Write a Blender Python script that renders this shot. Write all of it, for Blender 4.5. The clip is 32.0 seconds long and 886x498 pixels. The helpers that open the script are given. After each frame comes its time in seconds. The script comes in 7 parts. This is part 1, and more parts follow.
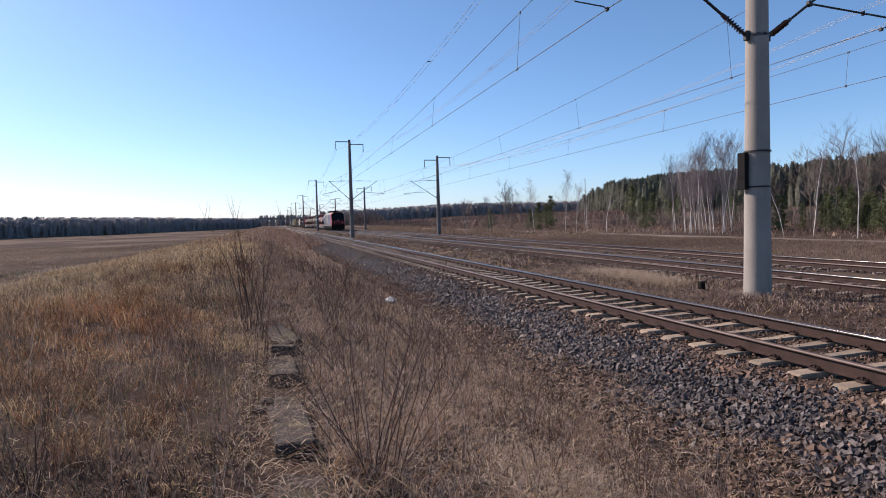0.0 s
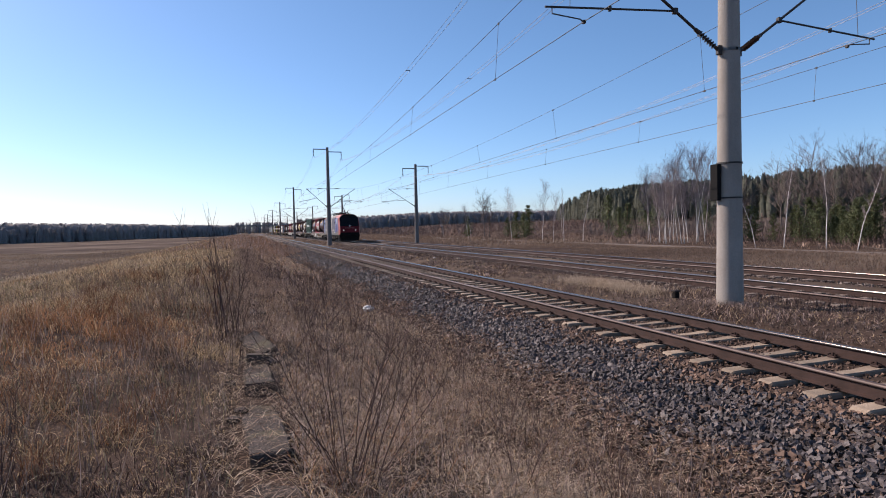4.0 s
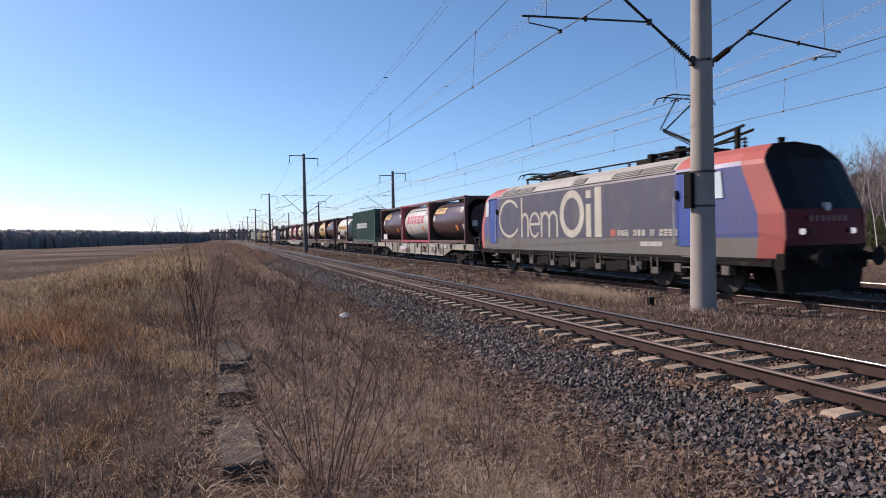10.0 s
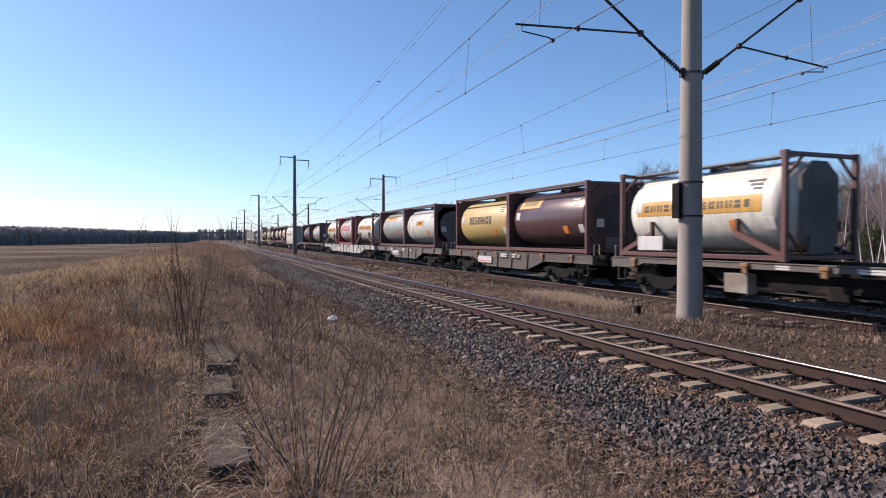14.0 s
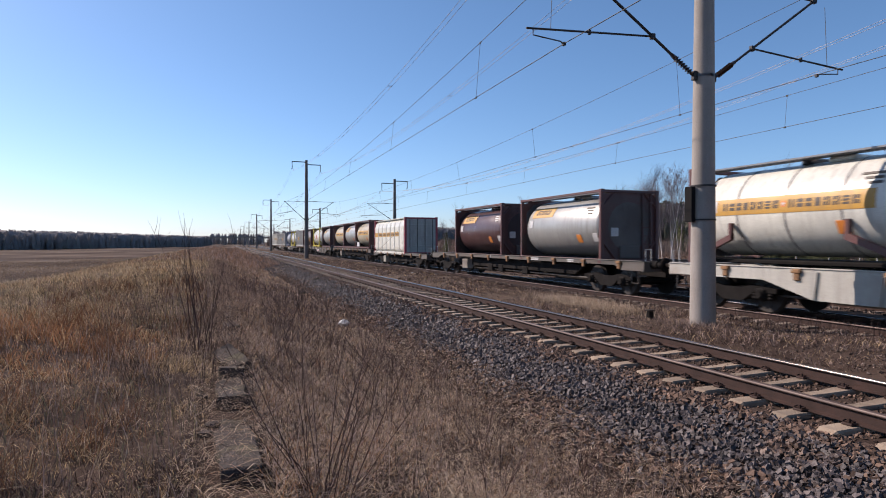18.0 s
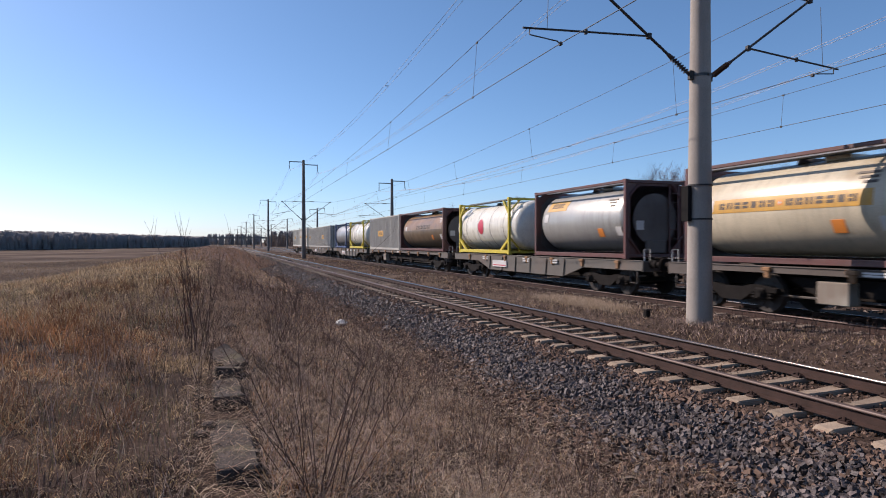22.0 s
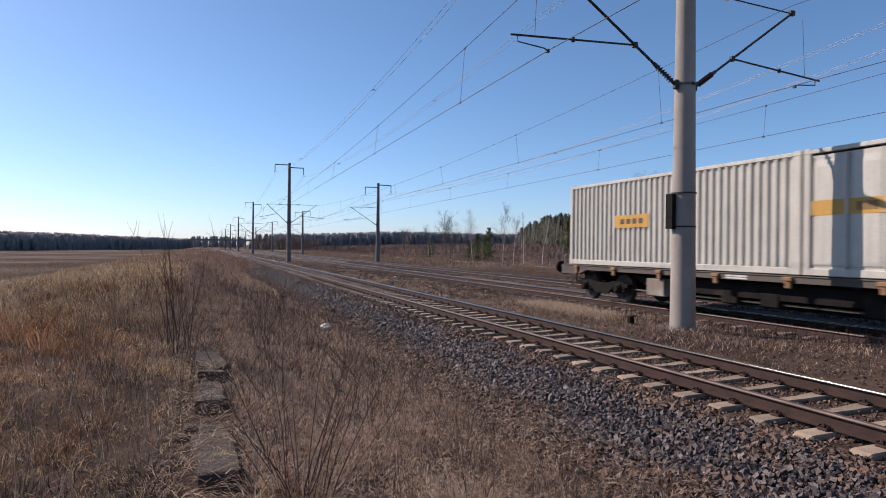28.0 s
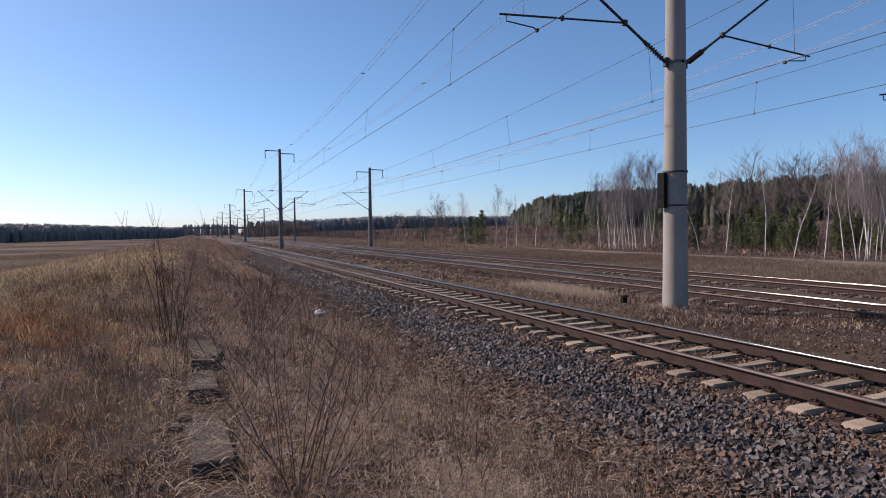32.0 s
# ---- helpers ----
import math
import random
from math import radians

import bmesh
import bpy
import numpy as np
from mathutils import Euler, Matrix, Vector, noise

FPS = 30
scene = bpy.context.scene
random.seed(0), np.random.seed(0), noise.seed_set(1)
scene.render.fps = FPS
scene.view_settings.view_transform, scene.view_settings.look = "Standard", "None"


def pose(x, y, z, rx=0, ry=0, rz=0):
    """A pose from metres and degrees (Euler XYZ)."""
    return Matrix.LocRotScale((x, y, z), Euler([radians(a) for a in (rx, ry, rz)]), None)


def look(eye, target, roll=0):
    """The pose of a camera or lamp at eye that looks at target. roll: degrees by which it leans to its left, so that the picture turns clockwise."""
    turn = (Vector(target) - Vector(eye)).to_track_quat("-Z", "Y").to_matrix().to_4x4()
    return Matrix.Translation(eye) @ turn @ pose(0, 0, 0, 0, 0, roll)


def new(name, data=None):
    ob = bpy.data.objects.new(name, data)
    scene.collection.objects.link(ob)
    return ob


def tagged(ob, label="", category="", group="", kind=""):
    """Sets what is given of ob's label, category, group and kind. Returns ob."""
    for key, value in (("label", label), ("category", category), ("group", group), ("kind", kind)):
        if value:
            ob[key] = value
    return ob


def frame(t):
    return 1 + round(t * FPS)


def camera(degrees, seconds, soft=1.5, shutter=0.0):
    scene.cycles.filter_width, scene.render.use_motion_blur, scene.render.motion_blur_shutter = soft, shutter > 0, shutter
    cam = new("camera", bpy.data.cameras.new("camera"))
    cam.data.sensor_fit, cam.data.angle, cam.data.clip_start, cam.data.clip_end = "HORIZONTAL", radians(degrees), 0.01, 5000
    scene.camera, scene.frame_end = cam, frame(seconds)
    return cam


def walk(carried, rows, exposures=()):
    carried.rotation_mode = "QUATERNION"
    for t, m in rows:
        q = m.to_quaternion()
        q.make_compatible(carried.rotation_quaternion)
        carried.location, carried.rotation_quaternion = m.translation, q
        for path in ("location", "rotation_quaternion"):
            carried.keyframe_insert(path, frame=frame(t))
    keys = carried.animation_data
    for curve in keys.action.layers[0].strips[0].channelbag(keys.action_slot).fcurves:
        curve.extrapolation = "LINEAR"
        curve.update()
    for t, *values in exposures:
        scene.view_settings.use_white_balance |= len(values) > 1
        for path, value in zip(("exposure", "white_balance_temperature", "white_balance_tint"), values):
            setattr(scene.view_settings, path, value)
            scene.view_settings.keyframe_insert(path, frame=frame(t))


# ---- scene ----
cam = camera(71.5, 32.0, soft=1.0, shutter=0.2)
PATH = [
    (0, pose(-0.009, 0.013, 1.735, 87.257, 1.538, -15.709)),
    (0.5, pose(-0.019, -0.005, 1.739, 87.174, 1.573, -15.630)),
    (1, pose(-0.016, -0.022, 1.728, 87.248, 1.651, -15.544)),
    (1.5, pose(-0.017, -0.020, 1.742, 87.243, 1.620, -15.625)),
    (2, pose(-0.048, -0.011, 1.745, 87.353, 1.114, -15.821)),
    (2.5, pose(-0.026, -0.004, 1.737, 87.469, 1.260, -16.062)),
    (3, pose(-0.028, -0.000, 1.739, 87.640, 1.316, -16.455)),
    (3.5, pose(-0.015, -0.002, 1.735, 87.808, 1.230, -17.032)),
    (5.5, pose(-0.012, 0.010, 1.737, 88.609, 1.243, -19.273)),
    (6, pose(-0.023, 0.003, 1.730, 88.750, 1.210, -19.188)),
    (6.5, pose(-0.019, 0.003, 1.736, 88.764, 1.124, -19.060)),
    (7, pose(-0.013, 0.010, 1.731, 88.748, 1.226, -19.048)),
    (7.5, pose(-0.017, 0.011, 1.731, 88.726, 1.054, -19.117)),
    (8, pose(-0.015, 0.007, 1.731, 88.675, 1.187, -19.207)),
    (8.5, pose(-0.008, 0.017, 1.737, 88.635, 1.110, -19.362)),
    (9, pose(-0.015, 0.002, 1.731, 88.633, 1.279, -19.501)),
    (9.5, pose(-0.013, 0.013, 1.732, 88.626, 1.164, -19.695)),
    (10, pose(-0.009, 0.022, 1.734, 88.617, 1.068, -19.880)),
    (10.5, pose(-0.008, 0.013, 1.731, 88.646, 0.791, -20.037)),
    (11, pose(-0.012, 0.010, 1.730, 88.605, 0.480, -20.219)),
    (11.5, pose(-0.012, 0.013, 1.731, 88.425, 0.461, -20.372)),
    (12, pose(-0.014, 0.001, 1.721, 88.283, 0.412, -20.523)),
    (12.5, pose(-0.013, 0.001, 1.741, 88.231, 0.375, -20.657)),
    (13, pose(-0.020, -0.004, 1.735, 88.549, -0.003, -20.759)),
    (13.5, pose(-0.016, -0.006, 1.734, 88.713, 0.236, -20.834)),
    (14, pose(-0.029, -0.016, 1.741, 89.035, -0.058, -20.850)),
    (14.5, pose(-0.017, -0.018, 1.740, 89.257, -0.005, -20.640)),
    (16.5, pose(-0.017, -0.009, 1.743, 89.559, 0.018, -20.185)),
    (17, pose(-0.016, -0.011, 1.741, 89.504, 0.013, -20.033)),
    (17.5, pose(-0.016, 0.008, 1.730, 89.483, 0.012, -19.904)),
    (18, pose(-0.026, -0.011, 1.734, 89.434, -0.041, -19.813)),
    (18.5, pose(-0.024, -0.003, 1.735, 89.391, 0.041, -19.753)),
    (19, pose(-0.022, -0.013, 1.735, 89.406, -0.185, -19.694)),
    (19.5, pose(-0.021, 0.000, 1.740, 89.437, -0.210, -19.749)),
    (20, pose(-0.027, -0.010, 1.733, 89.484, -0.161, -19.801)),
    (20.5, pose(-0.028, -0.011, 1.729, 89.545, -0.020, -19.887)),
    (21, pose(-0.018, -0.009, 1.738, 89.556, 0.162, -19.942)),
    (21.5, pose(-0.021, 0.000, 1.742, 89.460, 0.107, -20.025)),
    (22, pose(-0.016, -0.015, 1.731, 89.424, 0.051, -20.048)),
    (22.5, pose(-0.024, -0.012, 1.729, 89.345, -0.221, -20.136)),
    (23, pose(-0.021, -0.017, 1.747, 89.295, -0.399, -20.224)),
    (23.5, pose(-0.036, -0.013, 1.735, 89.375, -0.218, -20.349)),
    (24, pose(-0.025, -0.008, 1.732, 89.492, -0.506, -20.447)),
    (24.5, pose(-0.029, -0.016, 1.733, 89.645, -0.735, -20.558)),
    (25, pose(-0.025, -0.012, 1.736, 89.802, -0.855, -20.647)),
    (25.5, pose(-0.017, -0.011, 1.741, 89.908, -0.580, -20.766)),
    (27.5, pose(-0.020, -0.011, 1.729, 89.878, -0.574, -21.301)),
    (28, pose(-0.020, -0.012, 1.728, 89.879, -0.565, -21.375)),
    (28.5, pose(-0.028, -0.022, 1.738, 89.836, -0.626, -21.415)),
    (29, pose(-0.019, -0.010, 1.731, 89.824, -0.314, -21.481)),
    (29.5, pose(-0.018, -0.018, 1.727, 89.762, -0.238, -21.565)),
    (30, pose(-0.005, -0.004, 1.730, 89.603, 0.009, -21.740)),
    (30.5, pose(-0.002, 0.004, 1.716, 89.334, 0.312, -21.853)),
    (31, pose(-0.000, -0.000, 1.724, 88.857, 0.181, -21.927)),
    (31.5, pose(0.006, 0.002, 1.725, 88.578, 0.253, -21.983)),
    (32, pose(0.011, 0.017, 1.727, 88.345, 0.576, -22.020)),
]
walk(cam, PATH, [(0, 0.5, 6500, 21), (3, 0.48, 6500, 21), (9, 0.42, 6500, 21), (12, 0.5, 6500, 21), (14, 0.54, 6500, 21), (17, 0.4, 6500, 21), (23, 0.36, 6500, 21), (29, 0.33, 6500, 21), (32, 0.3, 6500, 21)])

# ---- light: low clear spring sun ahead and to the left of the line ----
SUN_EL, SUN_AZ = radians(36.5), radians(-45.5)      # azimuth from +y, clockwise
world = bpy.data.worlds.new("clear_sky")
scene.world = world
world.use_nodes = True
wn = world.node_tree
sky = wn.nodes.new("ShaderNodeTexSky")
sky.sky_type, sky.sun_disc = "NISHITA", False
sky.sun_elevation, sky.sun_rotation = SUN_EL, SUN_AZ
sky.air_density, sky.dust_density, sky.ozone_density = 0.78, 0.5, 6.0
vivid = wn.nodes.new("ShaderNodeHueSaturation")
vivid.inputs["Hue"].default_value, vivid.inputs["Saturation"].default_value = 0.489, 1.02
wn.links.new(sky.outputs["Color"], vivid.inputs["Color"])
wn.links.new(vivid.outputs["Color"], wn.nodes["Background"].inputs["Color"])
wn.nodes["Background"].inputs["Strength"].default_value = 0.113
sun = new("sun", bpy.data.lights.new("sun", "SUN"))
sun.data.energy, sun.data.angle, sun.data.color = 5.0, radians(0.53), (1.0, 0.885, 0.75)
TO_SUN = Vector((math.sin(SUN_AZ) * math.cos(SUN_EL), math.cos(SUN_AZ) * math.cos(SUN_EL), math.sin(SUN_EL)))
sun.matrix_world = look(TO_SUN * 50, (0, 0, 0))

# ---- materials ----
def material(name, a, b=None, rough=0.8, metal=0.0, scale=6.0, fine=60.0, bump=0.2, stain=None, stain_at=0.62, each=0.0, island=0.0, streak=None, spec=0.5, far=None, thin=0.0, runs=None):
    """A surface: colours a and b mixed by coarse and fine noise, stains of a third colour, relief; each/island: piece-to-piece change of value."""
    m = bpy.data.materials.new(name)
    m.use_nodes = True
    nt = m.node_tree
    p = nt.nodes["Principled BSDF"]
    b = b or tuple(c * 0.72 for c in a)
    co = nt.nodes.new("ShaderNodeTexCoord")
    vec = co.outputs["Object"]
    if streak:
        mp = nt.nodes.new("ShaderNodeMapping")
        mp.inputs["Scale"].default_value = streak
        nt.links.new(vec, mp.inputs["Vector"])
        vec = mp.outputs["Vector"]

    def noise_node(s, detail):
        n = nt.nodes.new("ShaderNodeTexNoise")
        n.inputs["Scale"].default_value, n.inputs["Detail"].default_value = s, detail
        nt.links.new(vec, n.inputs["Vector"])
        return n.outputs["Fac"]

    def ramp(sock, lo, hi):
        r = nt.nodes.new("ShaderNodeMapRange")
        r.inputs["From Min"].default_value, r.inputs["From Max"].default_value = lo, hi
        nt.links.new(sock, r.inputs["Value"])
        return r.outputs["Result"]

    def mix(fac, c1, c2, kind="MIX"):
        x = nt.nodes.new("ShaderNodeMix")
        x.data_type, x.blend_type = "RGBA", kind
        for sock, v in ((x.inputs["Factor"], fac), (x.inputs[6], c1), (x.inputs[7], c2)):
            if isinstance(v, bpy.types.NodeSocket):
                nt.links.new(v, sock)
            elif isinstance(v, (int, float)):
                sock.default_value = v
            else:
                sock.default_value = (*v, 1)
        return x.outputs[2]

    n1, n2 = noise_node(scale, 3), noise_node(fine, 2)
    col = mix(ramp(n1, 0.3, 0.7), a, b)
    col = mix(ramp(n2, 0.25, 0.75), col, mix(1.0, col, (0.78, 0.78, 0.78), "MULTIPLY"))
    if stain:
        col = mix(ramp(noise_node(scale * 0.37, 4), stain_at, stain_at + 0.12), col, stain)
    if far:
        col = mix(ramp(noise_node(far[0], 4), 0.42, 0.6), col, far[1])
    if runs:
        rm = nt.nodes.new("ShaderNodeMapping")
        rm.inputs["Scale"].default_value = (2.2, 4.5, 0.35)
        nt.links.new(co.outputs["Object"], rm.inputs["Vector"])
        rn = nt.nodes.new("ShaderNodeTexNoise")
        rn.inputs["Scale"].default_value, rn.inputs["Detail"].default_value, rn.inputs["Roughness"].default_value = 1.6, 5, 0.65
        nt.links.new(rm.outputs["Vector"], rn.inputs["Vector"])
        col = mix(ramp(rn.outputs["Fac"], 0.48, 0.8), col, runs)
    for amount, ident in ((each, "ShaderNodeObjectInfo"), (island, "ShaderNodeNewGeometry")):
        if amount:
            o = nt.nodes.new(ident)
            hsv = nt.nodes.new("ShaderNodeHueSaturation")
            rr = nt.nodes.new("ShaderNodeMapRange")
            rr.inputs["To Min"].default_value, rr.inputs["To Max"].default_value = 1 - amount, 1 + amount
            nt.links.new(o.outputs["Random" if ident.endswith("Info") else "Random Per Island"], rr.inputs["Value"])
            nt.links.new(rr.outputs["Result"], hsv.inputs["Value"])
            nt.links.new(col, hsv.inputs["Color"])
            col = hsv.outputs["Color"]
    nt.links.new(col, p.inputs["Base Color"])
    r = nt.nodes.new("ShaderNodeMapRange")
    r.inputs["To Min"].default_value, r.inputs["To Max"].default_value = max(0.05, rough - 0.12), min(1, rough + 0.12)
    nt.links.new(n1, r.inputs["Value"])
    nt.links.new(r.outputs["Result"], p.inputs["Roughness"])
    p.inputs["Metallic"].default_value = metal
    p.inputs["Specular IOR Level"].default_value = spec
    if bump:
        bn = nt.nodes.new("ShaderNodeBump")
        bn.inputs["Strength"].default_value, bn.inputs["Distance"].default_value = bump, 0.02
        nt.links.new(n2, bn.inputs["Height"])
        nt.links.new(bn.outputs["Normal"], p.inputs["Normal"])
    if thin:
        tl = nt.nodes.new("ShaderNodeBsdfTranslucent")
        ms = nt.nodes.new("ShaderNodeMixShader")
        ms.inputs["Fac"].default_value = thin
        nt.links.new(col, tl.inputs["Color"])
        nt.links.new(p.outputs["BSDF"], ms.inputs[1])
        nt.links.new(tl.outputs["BSDF"], ms.inputs[2])
        nt.links.new(ms.outputs["Shader"], nt.nodes["Material Output"].inputs["Surface"])
    return m


def glow(name, colour, strength):
    m = material(name, colour, bump=0, rough=0.3)
    p = m.node_tree.nodes["Principled BSDF"]
    p.inputs["Emission Color"].default_value, p.inputs["Emission Strength"].default_value = (*colour, 1), strength
    return m


M = {
    "soil": material("dry_soil", (0.082, 0.058, 0.046), (0.05, 0.036, 0.03), 0.95, scale=1.3, fine=25, bump=0.9, far=(0.035, (0.14, 0.108, 0.084)), spec=0.02),
    "ballast": material("grey_ballast", (0.056, 0.047, 0.047), (0.104, 0.086, 0.082), 0.6, scale=3, fine=40, bump=0.4, island=0.65, stain=(0.12, 0.075, 0.05), stain_at=0.6, spec=0.35),
    "ballast_bed": material("ballast_bed", (0.06, 0.055, 0.055), (0.11, 0.085, 0.07), 0.95, scale=14, fine=45, bump=1.0),
    "ballast_old": material("brown_old_ballast", (0.082, 0.063, 0.055), (0.135, 0.106, 0.092), 0.9, scale=3, fine=40, bump=0.4, island=0.7, spec=0.1),
    "rust": material("rusty_rail_steel", (0.056, 0.032, 0.026), (0.036, 0.022, 0.018), 0.7, 0.0, scale=5, fine=60, bump=0.15, spec=0.2),
    "railhead_dull": material("rust_filmed_rail_head", (0.11, 0.075, 0.062), (0.075, 0.05, 0.042), 0.55, 0.3, scale=2, fine=50, bump=0.05),
    "railhead": material("worn_rail_head", (0.2, 0.165, 0.145), (0.13, 0.105, 0.09), 0.18, 0.75, scale=2, fine=50, bump=0.05),
    "railhead_bright": material("polished_rail_head", (0.27, 0.24, 0.22), (0.18, 0.16, 0.145), 0.18, 0.85, scale=2, fine=50, bump=0.03),
    "sleeper": material("weathered_sleeper_concrete", (0.325, 0.25, 0.18), (0.22, 0.168, 0.12), 0.9, scale=5, fine=50, bump=0.45, stain=(0.15, 0.092, 0.056), stain_at=0.55, each=0.25),
    "old_sleeper": material("dark_sleeper", (0.235, 0.185, 0.15), (0.15, 0.118, 0.095), 0.9, scale=4, fine=50, bump=0.4, each=0.2),
    "concrete": material("mast_concrete", (0.32, 0.29, 0.26), (0.26, 0.236, 0.21), 0.85, runs=(0.2, 0.178, 0.155), scale=1.2, fine=40, bump=0.12, stain=(0.33, 0.3, 0.27), stain_at=0.6),
    "slab": material("old_platform_stone", (0.088, 0.071, 0.062), (0.046, 0.039, 0.035), 0.95, scale=7, fine=34, bump=1.0, stain=(0.085, 0.075, 0.05), stain_at=0.52, each=0.25, spec=0.15),
    # darker tone of mast_concrete, for every mast but the near one
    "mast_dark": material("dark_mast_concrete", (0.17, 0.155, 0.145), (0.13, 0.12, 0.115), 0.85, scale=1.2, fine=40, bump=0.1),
    "galv": material("galvanised_steel", (0.23, 0.235, 0.245), (0.16, 0.165, 0.175), 0.5, 0.7, scale=6, fine=60, bump=0.05),
    "dark_steel": material("dark_steel", (0.045, 0.042, 0.042), (0.03, 0.028, 0.028), 0.6, 0.4, scale=6, fine=60, bump=0.1),
    "insul": material("brown_insulator", (0.03, 0.022, 0.02), (0.045, 0.03, 0.025), 0.25, 0.0, scale=8, fine=60, bump=0.0),
    "wire": material("copper_wire", (0.04, 0.036, 0.035), (0.03, 0.028, 0.026), 0.6, 0.2, bump=0.0),
    "feeder": material("aluminium_feeder_wire", (0.33, 0.29, 0.28), (0.27, 0.235, 0.225), 0.55, 0.4, bump=0.0),
    "black": material("black_box_paint", (0.012, 0.012, 0.012), (0.016, 0.015, 0.015), 0.9, spec=0.1, scale=6, fine=60, bump=0.1),
}


# ---- mesh building ----
class G:
    """Collects vertices and faces of one mesh."""
    def __init__(self):
        self.v, self.f = [], []

    def add(self, v, f):
        n = len(self.v)
        self.v.extend(v)
        self.f.extend([tuple(i + n for i in q) for q in f])
        return self

    def box(self, x0, y0, z0, x1, y1, z1, c=0.0):
        """A box with edges chamfered by c."""
        x0, x1, y0, y1, z0, z1 = min(x0, x1), max(x0, x1), min(y0, y1), max(y0, y1), min(z0, z1), max(z0, z1)
        if c <= 0:
            v = [(x, y, z) for x in (x0, x1) for y in (y0, y1) for z in (z0, z1)]
            return self.add(v, [(0, 1, 3, 2), (4, 6, 7, 5), (0, 4, 5, 1), (2, 3, 7, 6), (0, 2, 6, 4), (1, 5, 7, 3)])
        c = min(c, 0.45 * min(x1 - x0, y1 - y0, z1 - z0))
        v, ix = [], {}
        for i, (x, sx) in enumerate(((x0, 1), (x1, -1))):
            for j, (y, sy) in enumerate(((y0, 1), (y1, -1))):
                for k, (z, sz) in enumerate(((z0, 1), (z1, -1))):
                    for a, q in enumerate(((x, y + sy * c, z + sz * c), (x + sx * c, y, z + sz * c), (x + sx * c, y + sy * c, z))):
                        ix[i, j, k, a] = len(v)
                        v.append(q)
        f = []
        for i in (0, 1):
            q = [ix[i, 0, 0, 0], ix[i, 1, 0, 0], ix[i, 1, 1, 0], ix[i, 0, 1, 0]]
            f.append(q[::-1] if i == 0 else q)
            q = [ix[0, i, 0, 1], ix[0, i, 1, 1], ix[1, i, 1, 1], ix[1, i, 0, 1]]
            f.append(q[::-1] if i == 0 else q)
            q = [ix[0, 0, i, 2], ix[1, 0, i, 2], ix[1, 1, i, 2], ix[0, 1, i, 2]]
            f.append(q[::-1] if i == 0 else q)
        for i in (0, 1):
            for j in (0, 1):
                f.append([ix[i, j, 0, 0], ix[i, j, 1, 0], ix[i, j, 1, 1], ix[i, j, 0, 1]])
                f.append([ix[i, 0, j, 0], ix[i, 1, j, 0], ix[i, 1, j, 2], ix[i, 0, j, 2]])
                f.append([ix[0, i, j, 1], ix[1, i, j, 1], ix[1, i, j, 2], ix[0, i, j, 2]])
                for k in (0, 1):
                    f.append([ix[i, j, k, 0], ix[i, j, k, 1], ix[i, j, k, 2]])
        return self.add(v, f)

    def tube(self, p0, p1, r0, r1=None, n=8, caps=True):
        r1 = r0 if r1 is None else r1
        p0, p1 = Vector(p0), Vector(p1)
        d = (p1 - p0).normalized()
        u = d.orthogonal().normalized()
        w = d.cross(u)
        v, f = [], []
        for p, r in ((p0, r0), (p1, r1)):
            for i in range(n):
                a = 2 * math.pi * i / n
                v.append(tuple(p + r * (math.cos(a) * u + math.sin(a) * w)))
        for i in range(n):
            j = (i + 1) % n
            f.append((i, j, n + j, n + i))
        if caps:
            f.append(tuple(range(n - 1, -1, -1)))
            f.append(tuple(range(n, 2 * n)))
        return self.add(v, f)

    def path(self, pts, r, n=5):
        """A round bar along points; r: one radius or one for each point."""
        rr = r if isinstance(r, (list, tuple)) else [r] * len(pts)
        pts = [Vector(p) for p in pts]
        v, f = [], []
        u = None
        for i, p in enumerate(pts):
            d = (pts[min(i + 1, len(pts) - 1)] - pts[max(i - 1, 0)]).normalized()
            u = d.orthogonal().normalized() if u is None else (u - d * u.dot(d)).normalized()
            w = d.cross(u)
            for k in range(n):
                a = 2 * math.pi * k / n
                v.append(tuple(p + rr[i] * (math.cos(a) * u + math.sin(a) * w)))
        for i in range(len(pts) - 1):
            for k in range(n):
                j = (k + 1) % n
                f.append((i * n + k, i * n + j, (i + 1) * n + j, (i + 1) * n + k))
        f.append(tuple(range(n - 1, -1, -1)))
        f.append(tuple(range((len(pts) - 1) * n, len(pts) * n)))
        return self.add(v, f)

    def prism(self, outline, y0, y1, axis="y"):
        """An outline of (a, b) points pushed along an axis: y takes (x, z), x takes (y, z), z takes (x, y)."""
        n = len(outline)
        put = {"y": lambda a, b, t: (a, t, b), "x": lambda a, b, t: (t, a, b), "z": lambda a, b, t: (a, b, t)}[axis]
        v = [put(a, b, t) for t in (y0, y1) for a, b in outline]
        f = [(i, (i + 1) % n, n + (i + 1) % n, n + i) for i in range(n)]
        f += [tuple(range(n - 1, -1, -1)), tuple(range(n, 2 * n))]
        return self.add(v, f)

    def loft(self, rings, close=True, caps=True):
        """Rings with the same number of points, joined in order."""
        n = len(rings[0])
        v = [tuple(p) for r in rings for p in r]
        f = []
        for i in range(len(rings) - 1):
            for k in range(n if close else n - 1):
                j = (k + 1) % n
                f.append((i * n + k, i * n + j, (i + 1) * n + j, (i + 1) * n + k))
        if caps and close:
            f.append(tuple(range(n - 1, -1, -1)))
            f.append(tuple(range((len(rings) - 1) * n, len(rings) * n)))
        return self.add(v, f)

